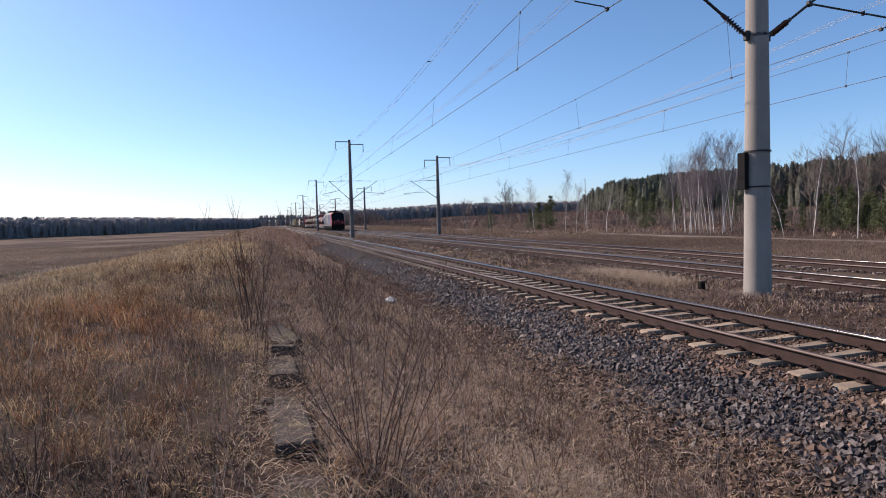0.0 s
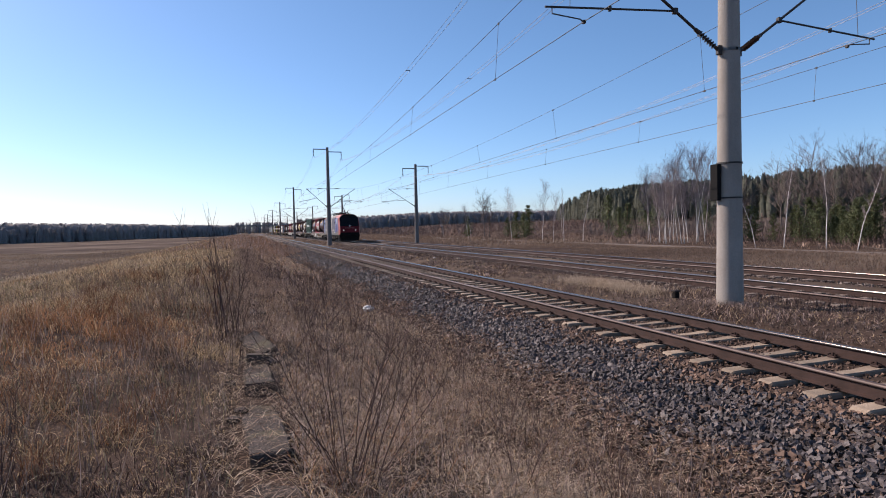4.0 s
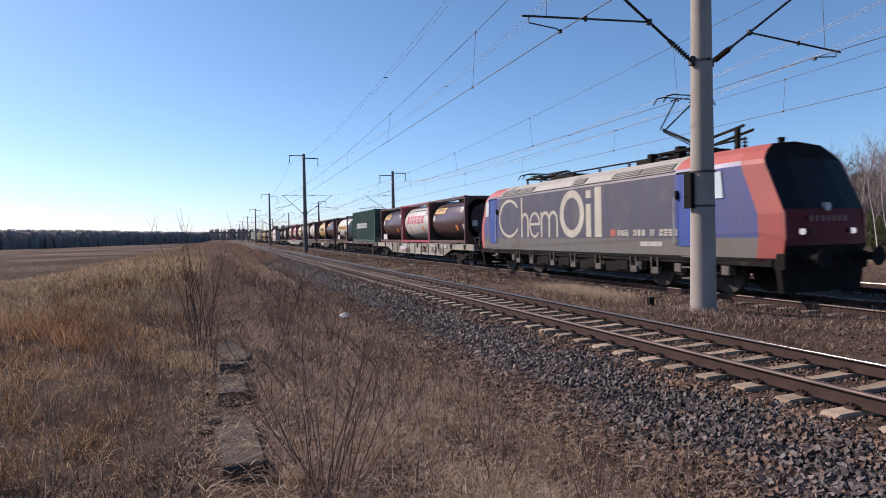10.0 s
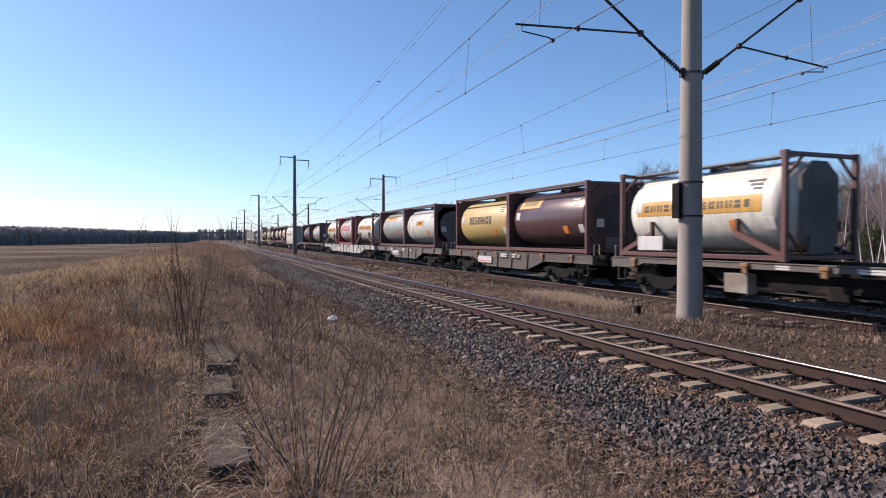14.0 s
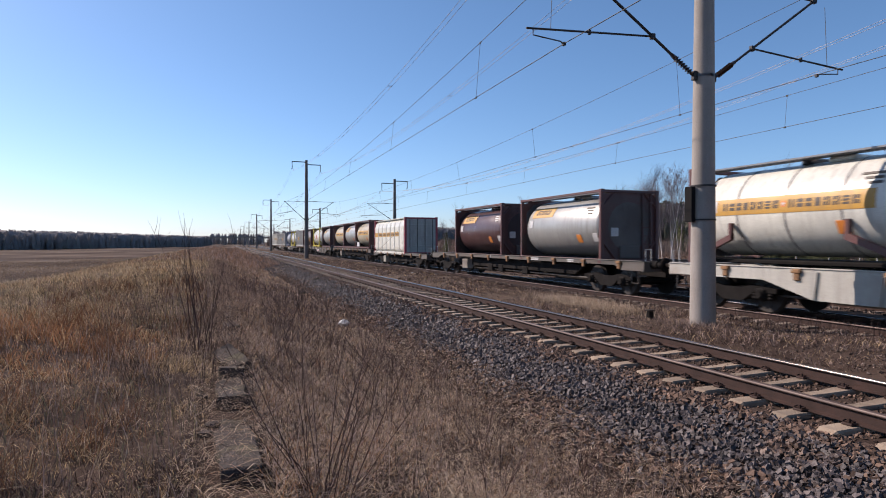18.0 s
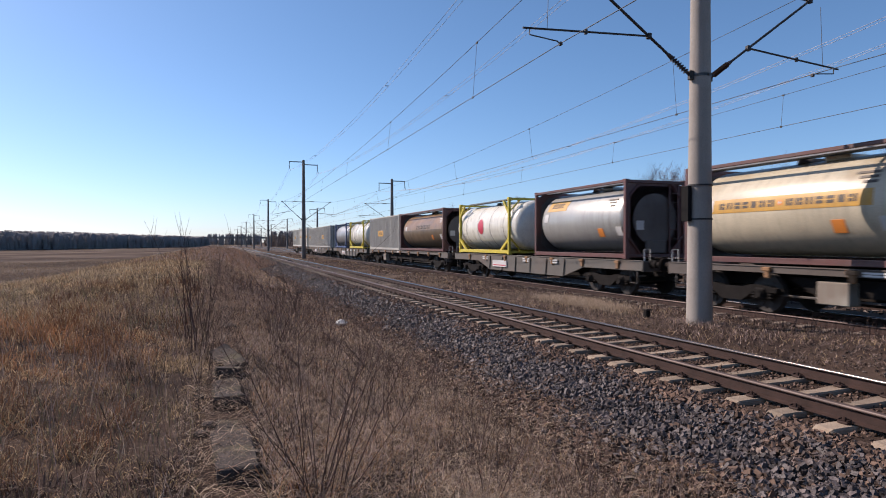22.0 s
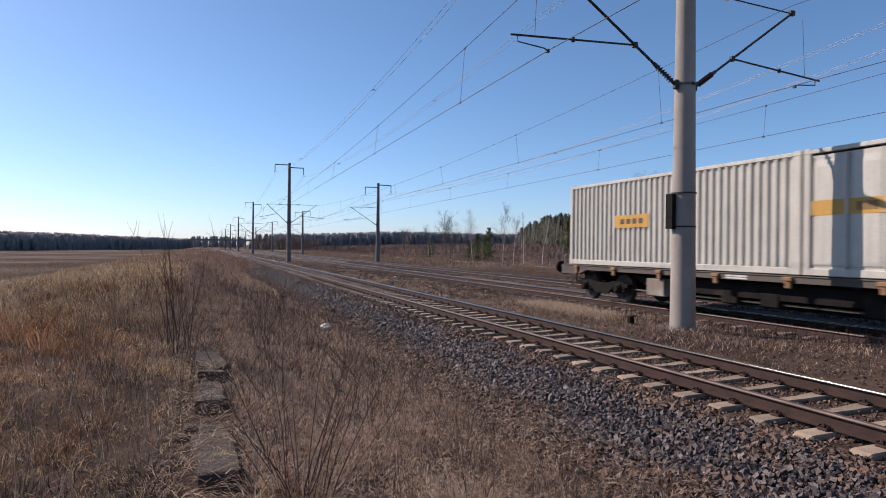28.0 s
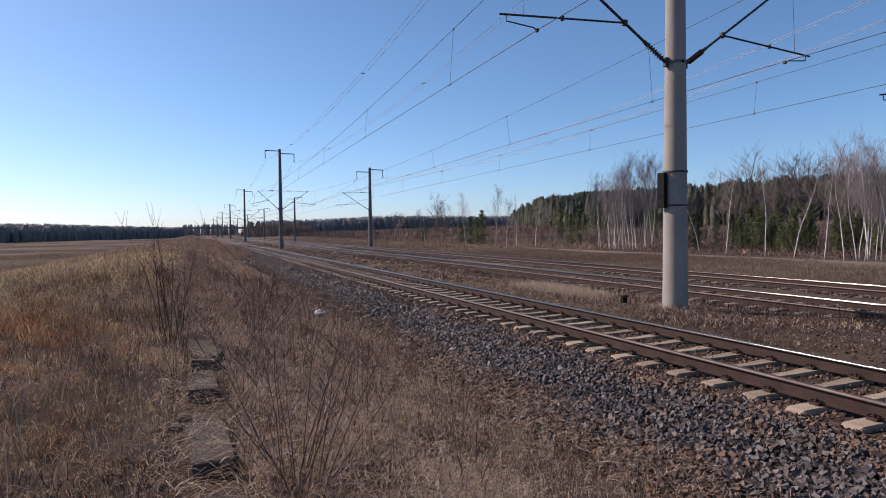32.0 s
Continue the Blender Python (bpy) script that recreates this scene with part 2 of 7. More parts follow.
    def mesh(self, name, mats, smooth=False, fix=True):
        me = bpy.data.meshes.new(name)
        me.from_pydata(self.v, [], self.f)
        for m in (mats if isinstance(mats, (list, tuple)) else [mats]):
            me.materials.append(m)
        if fix:
            bm = bmesh.new()
            bm.from_mesh(me)
            bmesh.ops.recalc_face_normals(bm, faces=bm.faces)
            bm.to_mesh(me)
            bm.free()
        if smooth:
            me.shade_smooth()
            if smooth != "all":
                me.set_sharp_from_angle(angle=radians(35))
        return me


def part(name, g, mat, parent, label="", smooth=False, fix=True):
    """One mesh object under a thing or a part. g: a G, or a mesh that alike pieces share."""
    ob = new(name, g.mesh(name, mat, smooth, fix) if isinstance(g, G) else g)
    ob.parent = parent
    return tagged(ob, label) if label else ob


def thing(name, label, category, group="", kind="", at=None, g=None, mat=None, smooth=False, fix=True):
    """A top-level thing: an Empty for its parts, or one mesh."""
    ob = new(name, g.mesh(name, mat, smooth, fix) if g else None)
    if at is not None:
        ob.matrix_basis = at
    return tagged(ob, label, category, group, kind)


def raw_mesh(name, verts, faces, mat, k):
    """A mesh from arrays: verts (n, 3), faces (m, k), all faces with k corners."""
    me = bpy.data.meshes.new(name)
    me.vertices.add(len(verts))
    me.vertices.foreach_set("co", np.asarray(verts, np.float32).ravel())
    me.loops.add(len(faces) * k)
    me.loops.foreach_set("vertex_index", np.asarray(faces, np.int32).ravel())
    me.polygons.add(len(faces))
    me.polygons.foreach_set("loop_start", np.arange(0, len(faces) * k, k, dtype=np.int32))
    me.polygons.foreach_set("loop_total", np.full(len(faces), k, np.int32))
    me.materials.append(mat)
    me.update(calc_edges=True)
    me.shade_flat()
    return me


# ---- plan: the line runs along +y; three tracks, z = 0 at the rail heads of the near one ----
TRACK_A, TRACK_B, TRACK_C = 7.04, 13.5, 18.0
GAUGE = 1.507
rng = np.random.default_rng(7)


def wave(x, y, s, k):
    return np.sin(x * s * 1.3 + k) * np.cos(y * s + 1.7 * k) + 0.5 * np.sin(x * s * 2.9 + y * s * 2.3 + 3 * k)


HEIGHT_X = [-3000, -60, -14, -6.5, -4, -0.35, -0.2, 0.34, 0.5, 1.3, 2.3, 3.7, 5.35, 5.6, 8.5, 8.8, 9.6, 11.6, 12.0, 15.0, 15.6, 16.5, 19.6, 20.6, 36, 60, 110, 170, 3000]
HEIGHT_Z = [-1.8, -1.4, -1.05, -0.1, 0.08, 0.04, -0.02, -0.03, -0.12, -0.32, -0.6, -0.76, -0.25, -0.24, -0.24, -0.25, -0.14, -0.15, -0.195, -0.195, -0.21, -0.195, -0.195, -0.36, -0.25, 0.4, 1.6, 4.0, 4.0]


def ground_z(x, y):
    """Height of the ground."""
    x, y = np.asarray(x, float), np.asarray(y, float)
    z = np.interp(x, HEIGHT_X, HEIGHT_Z)
    rough = np.where((x > 3.5) & (x < 8.9) | (x > 11.9) & (x < 15.2) | (x > 16.5) & (x < 19.6), 0.1, 1.0)
    rough = rough * np.where(np.abs(x) < 0.45, 0.2, 1.0)
    z = z + rough * (0.035 * wave(x, y, 1.1, 0.3) + 0.06 * wave(x, y, 0.23, 1.1))
    far = np.clip((np.abs(x) - 20) / 60, 0, 1)
    return z + far * 0.35 * wave(x, y, 0.03, 2.0)


def build_ground():
    xs = np.unique(np.concatenate([np.array(HEIGHT_X), np.arange(-8, 22, 0.25), np.geomspace(8, 3000, 40) * -1, np.geomspace(22, 3000, 40)]))
    ys = np.unique(np.concatenate([-np.geomspace(3, 1500, 24), np.arange(-3, 40, 0.3), np.geomspace(40, 4000, 70)]))
    X, Y = np.meshgrid(xs, ys)
    Z = ground_z(X, Y)
    nx, ny = len(xs), len(ys)
    i = (np.arange(ny - 1)[:, None] * nx + np.arange(nx - 1)[None, :]).ravel()
    me = raw_mesh("ground", np.stack([X.ravel(), Y.ravel(), Z.ravel()], 1), np.stack([i, i + 1, i + nx + 1, i + nx], 1), M["soil"], 4)
    me.shade_smooth()
    tagged(new("ground", me), "dry brown earth of the railway land and fields", "ground", kind="structure")


build_ground()


# ---- tracks ----
RAIL = [(-0.062, -0.172), (0.062, -0.172), (0.062, -0.16), (0.012, -0.146), (0.01, -0.048), (0.034, -0.036), (0.034, -0.022), (0.022, -0.008), (-0.022, -0.008), (-0.034, -0.022), (-0.034, -0.036), (-0.01, -0.048), (-0.012, -0.146), (-0.062, -0.16)]


def sleeper_mesh(name, mat, w=0.225, length=2.5, top=-0.185):
    g = G()
    rings = []
    for x, z, hw in ((-length / 2, -0.05, 0.42), (-length / 2 + 0.1, 0, 0.5), (-0.95, 0.004, 0.5), (-0.55, 0.0, 0.5), (-0.3, -0.015, 0.38), (0.3, -0.015, 0.38), (0.55, 0.0, 0.5), (0.95, 0.004, 0.5), (length / 2 - 0.1, 0, 0.5), (length / 2, -0.05, 0.42)):
        h = w * hw
        rings.append([(x, -h * 1.15, top - 0.2), (x, h * 1.15, top - 0.2), (x, h, top + z - 0.02), (x, h * 0.86, top + z), (x, -h * 0.86, top + z), (x, -h, top + z - 0.02)])
    g.loft(rings)
    return g.mesh(name, mat)


def build_track(x, label, head_mat, sleeper_mat, spacing, start, n_single, y_end, clip_count, top=-0.185):
    tr = thing("railway_track", label, "track", "railway tracks", "structure", pose(x, 0, 0))
    for s in (-1, 1):
        rail = part("rail", G().prism([(px + s * GAUGE / 2, pz) for px, pz in RAIL], -60, y_end), M["rust"], tr)
        head = [(-0.0378, -0.034), (-0.037, -0.024), (-0.034, -0.012), (-0.027, -0.004), (-0.014, 0.0005), (0.0, 0.001), (0.014, 0.0005), (0.027, -0.004), (0.034, -0.012), (0.037, -0.024), (0.0378, -0.034)]
        part("rail_head", G().loft([[(px + s * GAUGE / 2, y, pz) for px, pz in head] for y in (-60, y_end)], caps=False), head_mat if s > 0 else M["railhead_dull"], rail, "worn shining running surface" if s > 0 else "rust-filmed running surface", "all")
    me = sleeper_mesh("sleeper", sleeper_mat, top=top)
    clip = G()
    for s in (-1, 1):
        for d in (-1, 1):
            cx = s * GAUGE / 2 + d * 0.1
            clip.box(cx - 0.04, -0.06, top, cx + 0.04, 0.06, top + 0.03, 0.008)
            clip.tube((cx, 0, top), (cx, 0, top + 0.075), 0.018, n=6)
            clip.path([(cx - 0.03, -0.05, top + 0.04), (cx + 0.03, -0.05, top + 0.05), (cx + 0.03, 0.05, top + 0.05), (cx - 0.03, 0.05, top + 0.04)], 0.009, 4)
    clip = clip.mesh("rail_clips", M["rust"])
    r = random.Random(3)
    for i in range(n_single):
        y = start + i * spacing
        ob = part("sleeper", me, None, tr)
        ob.matrix_basis = pose(r.uniform(-0.015, 0.015), y + r.uniform(-0.012, 0.012), r.uniform(-0.008, 0.004), 0, 0, r.uniform(-0.5, 0.5))
        if i < clip_count:
            part("rail_clips", clip, None, ob, "rusty rail fastenings")
    rest = G()
    y = start + n_single * spacing
    while y < y_end:
        rest.box(-1.25, y - 0.12, top - 0.1, 1.25, y + 0.12, top, 0.02)
        y += spacing
    y = start - spacing
    while y > -30:
        rest.box(-1.25, y - 0.12, top - 0.1, 1.25, y + 0.12, top, 0.02)
        y -= spacing
    tagged(part("far_sleepers", rest, sleeper_mat, tr, fix=False), kind="stuff")
    return tr


SLEEPER_STEP = 0.6065
build_track(TRACK_A, "single line with concrete sleepers and rusty rails on grey ballast", M["railhead"], M["sleeper"], SLEEPER_STEP, 4.01 - SLEEPER_STEP * 3, 190, 420, 60)
build_track(TRACK_B, "main line track with dark sleepers half buried in brown ballast", M["railhead_bright"], M["old_sleeper"], 0.63, 4.0, 110, 420, 0, -0.155)
build_track(TRACK_C, "far main line track with dark sleepers and bright rails", M["railhead"], M["old_sleeper"], 0.63, 5.0, 110, 420, 0, -0.155)


# ---- overhead line masts ----
def insulator(g, p0, p1, sheds=5, r=0.075):
    p0, p1 = Vector(p0), Vector(p1)
    g.tube(p0, p1, 0.028, n=8)
    for i in range(sheds):
        a = p0.lerp(p1, (i + 0.3) / sheds)
        b = p0.lerp(p1, (i + 0.7) / sheds)
        g.tube(a, b, r, r * 0.55, n=10)


def build_mast(x, y, z0, z1, clamp, arms, feeders, near=False):
    """A spun-concrete mast. clamp: height of the bracket feet; arms: sides (-1 towards -x) with the place of the contact wire; feeders: crossarm heights on both sides."""
    mast = thing("overhead_line_mast", "tall tapered grey concrete catenary mast with steel brackets", "mast", "catenary masts", at=pose(x, y, 0))
    n = 28 if near else 12
    rb, rt = 0.28, 0.155
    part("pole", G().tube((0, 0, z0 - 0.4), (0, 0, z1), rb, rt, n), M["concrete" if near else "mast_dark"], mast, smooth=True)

    def girth(z):
        return rb + (rt - rb) * (z - z0 + 0.4) / (z1 - z0 + 0.4)

    for side, cx in arms:
        dx = cx - x
        part("pole_band", G().tube((0, 0, clamp - 0.03), (0, 0, clamp + 0.03), girth(clamp) + 0.008, n=n), M["galv"], mast)
        foot = Vector((side * (girth(clamp) + 0.06), 0, clamp))
        tip = Vector((dx - side * 0.12, 0, clamp + 2.1))
        way = (tip - foot).normalized()
        ins = G().tube(foot, foot + way * 0.16, 0.035, n=8)
        insulator(ins, foot + way * 0.12, foot + way * 0.62, 7, 0.07)
        ins.tube(foot + way * 0.6, foot + way * 0.72, 0.05, 0.04, 8)
        part("insulator", ins, M["insul"], mast, "dark ribbed porcelain insulator", smooth=True)
        part("hinge", G().box(side * (girth(clamp) - 0.02), -0.05, clamp - 0.1, side * (girth(clamp) + 0.09), 0.05, clamp + 0.1, 0.01), M["dark_steel"], mast)
        part("cantilever_tube", G().tube(foot + way * 0.68, tip, 0.03, n=8), M["dark_steel"], mast)
        stay = G()
        stay.tube((side * 0.18, 0, clamp + 2.16), (side * 0.75, 0, clamp + 2.16), 0.02, n=6)
        insulator(stay, (side * 0.75, 0, clamp + 2.16), (side * 1.3, 0, clamp + 2.16))
        stay.tube((side * 1.3, 0, clamp + 2.16), tip, 0.016, n=6)
        part("top_stay", stay, M["dark_steel"], mast)
        part("wire_saddle", G().box(tip.x - 0.07, -0.05, tip.z - 0.05, tip.x + 0.07, 0.05, tip.z + 0.07, 0.012), M["dark_steel"], mast)
        joint = foot + way * (1.1 / abs(way.x))
        end = Vector((dx + side * 0.85, 0, clamp + 0.56))
        part("tube_clamp", G().box(joint.x - 0.05, -0.05, joint.z - 0.06, joint.x + 0.05, 0.05, joint.z + 0.06, 0.012), M["dark_steel"], mast)
        part("registration_tube", G().tube(joint, end, 0.022, n=8), M["dark_steel"], mast)
        mid = joint.lerp(end, 0.52)
        part("hanger_clip", G().box(mid.x - 0.03, -0.03, mid.z - 0.05, mid.x + 0.03, 0.03, mid.z + 0.05, 0.008), M["dark_steel"], mast)
        part("drop_wire", G().tube(joint.lerp(end, 0.82), Vector((dx + side * 0.25, 0, clamp + 2.0)), 0.006, n=4), M["wire"], mast)
        inner = Vector((dx + side * 0.7, 0, clamp + 0.44))
        arm = G().path([inner + Vector((0, 0, 0.13)), inner, Vector((dx + side * 0.08, 0, clamp + 0.38)), Vector((dx, 0, clamp + 0.33))], 0.014, 6)
        part("steady_arm", arm, M["dark_steel"], mast)
        part("wire_clamp", G().box(dx - 0.03, -0.04, clamp + 0.3, dx + 0.03, 0.04, clamp + 0.37, 0.008), M["dark_steel"], mast)
    for side, fz in zip((-1, 1), feeders):
        part("crossarm", G().box(side * 0.1, -0.05, fz - 0.05, side * 1.72, 0.05, fz + 0.05, 0.01), M["dark_steel"], mast)
        hang = G()
        insulator(hang, (side * 1.68, 0, fz - 0.04), (side * 1.68, 0, fz - 0.85))
        hang.path([(side * 1.68, 0, fz - 0.8), (side * 1.68 - 0.12, 0, fz - 0.92), (side * 1.68 - 0.12, 0, fz - 1.06)], 0.016, 5)
        hang.path([(side * 1.68, 0, fz - 0.8), (side * 1.68 + 0.12, 0, fz - 0.92), (side * 1.68 + 0.12, 0, fz - 1.06)], 0.016, 5)
        part("hanging_insulator", hang, M["insul"], mast, smooth=True)
    return mast


MAST_STEP = 65.1
MAST_Y = [10.9 + MAST_STEP * k for k in range(7)]
STAGGER = 0.3
MAST_X = [10.05, 9.72, 10.35, 10.7, 10.95, 11.1, 11.2]
CLAMP = [5.42, 4.6, 4.5, 4.35, 4.25, 4.2, 4.2]
A_WIRE = [6.5, 7.05, 7.2, 7.4, 7.6, 7.7, 7.8]
B_WIRE = [13.45, 13.05, 13.5, 13.7, 13.9, 14.0, 14.1]
near_mast = build_mast(MAST_X[0], MAST_Y[0], -0.12, 12.7, CLAMP[0], ((-1, A_WIRE[0]), (1, B_WIRE[0])), (12.6, 12.25), True)
part("equipment_box", G().box(-0.365, -0.05, 2.2, -0.265, 0.17, 2.98, 0.008), M["black"], near_mast, "black metal box strapped to the pole")
for z in (2.25, 3.0):
    part("strap", G().tube((0, 0, z - 0.018), (0, 0, z + 0.018), 0.27, n=28), M["dark_steel"], near_mast)
TOPS = [12.7, 11.77, 11.4, 11.0, 10.7, 10.5, 10.4]
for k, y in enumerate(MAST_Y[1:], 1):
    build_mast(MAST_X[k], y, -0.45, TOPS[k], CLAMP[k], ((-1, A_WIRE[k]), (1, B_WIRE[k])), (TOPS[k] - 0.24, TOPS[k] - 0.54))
for k, y in enumerate(MAST_Y, 0):
    build_mast(20.8 + 0.3 * (k > 1), y, -0.45, 9.86 - 0.25 * (k > 1), 4.67 - 0.1 * k, ((-1, TRACK_C - 0.5 + STAGGER * (-1) ** k),), (9.3, 9.62))
for y in (-54.2,):
    build_mast(9.95, y, -0.2, 12.7, CLAMP[0], ((-1, TRACK_A), (1, TRACK_B)), (12.6, 12.25))
    build_mast(20.8, y, -0.4, 10.4, 4.9, ((-1, TRACK_C),), (9.8, 10.1))


# ---- overhead wires ----
def wire_line(pts_support, sag, n=14):
    out = []
    for (x0, y0, z0), (x1, y1, z1) in zip(pts_support, pts_support[1:]):
        for i in range(n):
            t = i / n
            out.append((x0 + (x1 - x0) * t, y0 + (y1 - y0) * t, z0 + (z1 - z0) * t - 4 * sag * t * (1 - t)))
    out.append(pts_support[-1])
    return out


def build_catenary(xs, contact, messenger, sag, shift, label):
    """Contact and messenger wire, hung from support to support, with droppers between them."""
    ys = [-54.2] + MAST_Y
    cat = thing("overhead_wire", label, "wire", "overhead wires")
    con = list(zip(xs, ys, contact))
    mes = [(x + shift, y, z) for x, y, z in zip(xs, ys, messenger)]
    cw, mw = wire_line(con, 0.0, 28), wire_line(mes, sag, 28)
    part("contact_wire", G().path(cw, 0.0095, 5), M["wire"], cat)
    part("messenger_wire", G().path(mw, 0.008, 5), M["wire"], cat)
    for i, (a, b) in enumerate(zip(cw, mw)):
        if i % 28 in (2, 6, 10, 14, 18, 22, 26) and a[1] < 150:
            drop = part("dropper", G().tube(a, b, 0.0055, n=4), M["wire"], cat)
            for x, y, z in (a, b):
                part("dropper_clip", G().box(x - 0.014, y - 0.035, z - 0.035, x + 0.014, y + 0.035, z + 0.02), M["dark_steel"], drop)


build_catenary([7.0] + A_WIRE, [5.76, 5.76] + [c + 0.5 for c in CLAMP[1:]], [7.5, 7.5] + [c + 2.1 for c in CLAMP[1:]], 0.85, 0.12, "dark contact wire with messenger and droppers over the near track")
build_catenary([13.4] + B_WIRE, [5.78, 5.78] + [c + 0.5 for c in CLAMP[1:]], [7.7, 7.7] + [c + 2.1 for c in CLAMP[1:]], 0.9, -0.15, "dark contact wire with messenger and droppers over the middle track")
build_catenary([17.8] + [TRACK_C - 0.5 + STAGGER * (-1) ** k for k in range(7)], [5.66, 5.66] + [5.15 - 0.1 * k for k in range(6)], [6.8, 6.8] + [6.7 - 0.1 * k for k in range(6)], 0.4, 0.1, "dark contact wire with messenger and droppers over the far track")
for xs, near_z, far_z, sag in (([8.4] + [m - 1.68 for m in MAST_X], 11.55, [t - 1.3 for t in TOPS[1:]], 1.5), ([11.6] + [m + 1.68 for m in MAST_X], 11.2, [t - 1.6 for t in TOPS[1:]], 1.4),
                           ([19.2] * 8, 8.8, [8.25] * 6, 1.5), ([22.4] * 8, 9.2, [8.55] * 6, 1.45)):
    fd = thing("feeder_wire", "bare aluminium feeder wires hung from the mast crossarms", "wire", "feeder wires")
    ys, zs = [-54.2] + MAST_Y, [near_z, near_z] + far_z
    lines = [wire_line([(x + dx, y, z) for x, y, z in zip(xs, ys, zs)], sag, 16) for dx in (-0.11, 0.11)]
    for ln in lines:
        part("strand", G().path(ln, 0.0075, 5), M["feeder"], fd)
    for i, (a, b) in enumerate(zip(*lines)):
        if i % 16 in (5, 11) and -10 < a[1] < 150:
            part("spacer", G().tube(a, b, 0.02, n=5), M["dark_steel"], fd, "dark spacer between the two strands")


# ---- the train: colours ----
def paint(name, a, rough=0.45, dirt=(0.09, 0.075, 0.06), at=0.6, metal=0.0, **kw):
    return material(name, a, tuple(c * 0.86 for c in a), rough, metal, scale=1.6, fine=35, bump=0.04, stain=dirt, stain_at=at, runs=tuple(0.45 * c + 0.55 * d for c, d in zip(a, (0.085, 0.072, 0.06))), **kw)


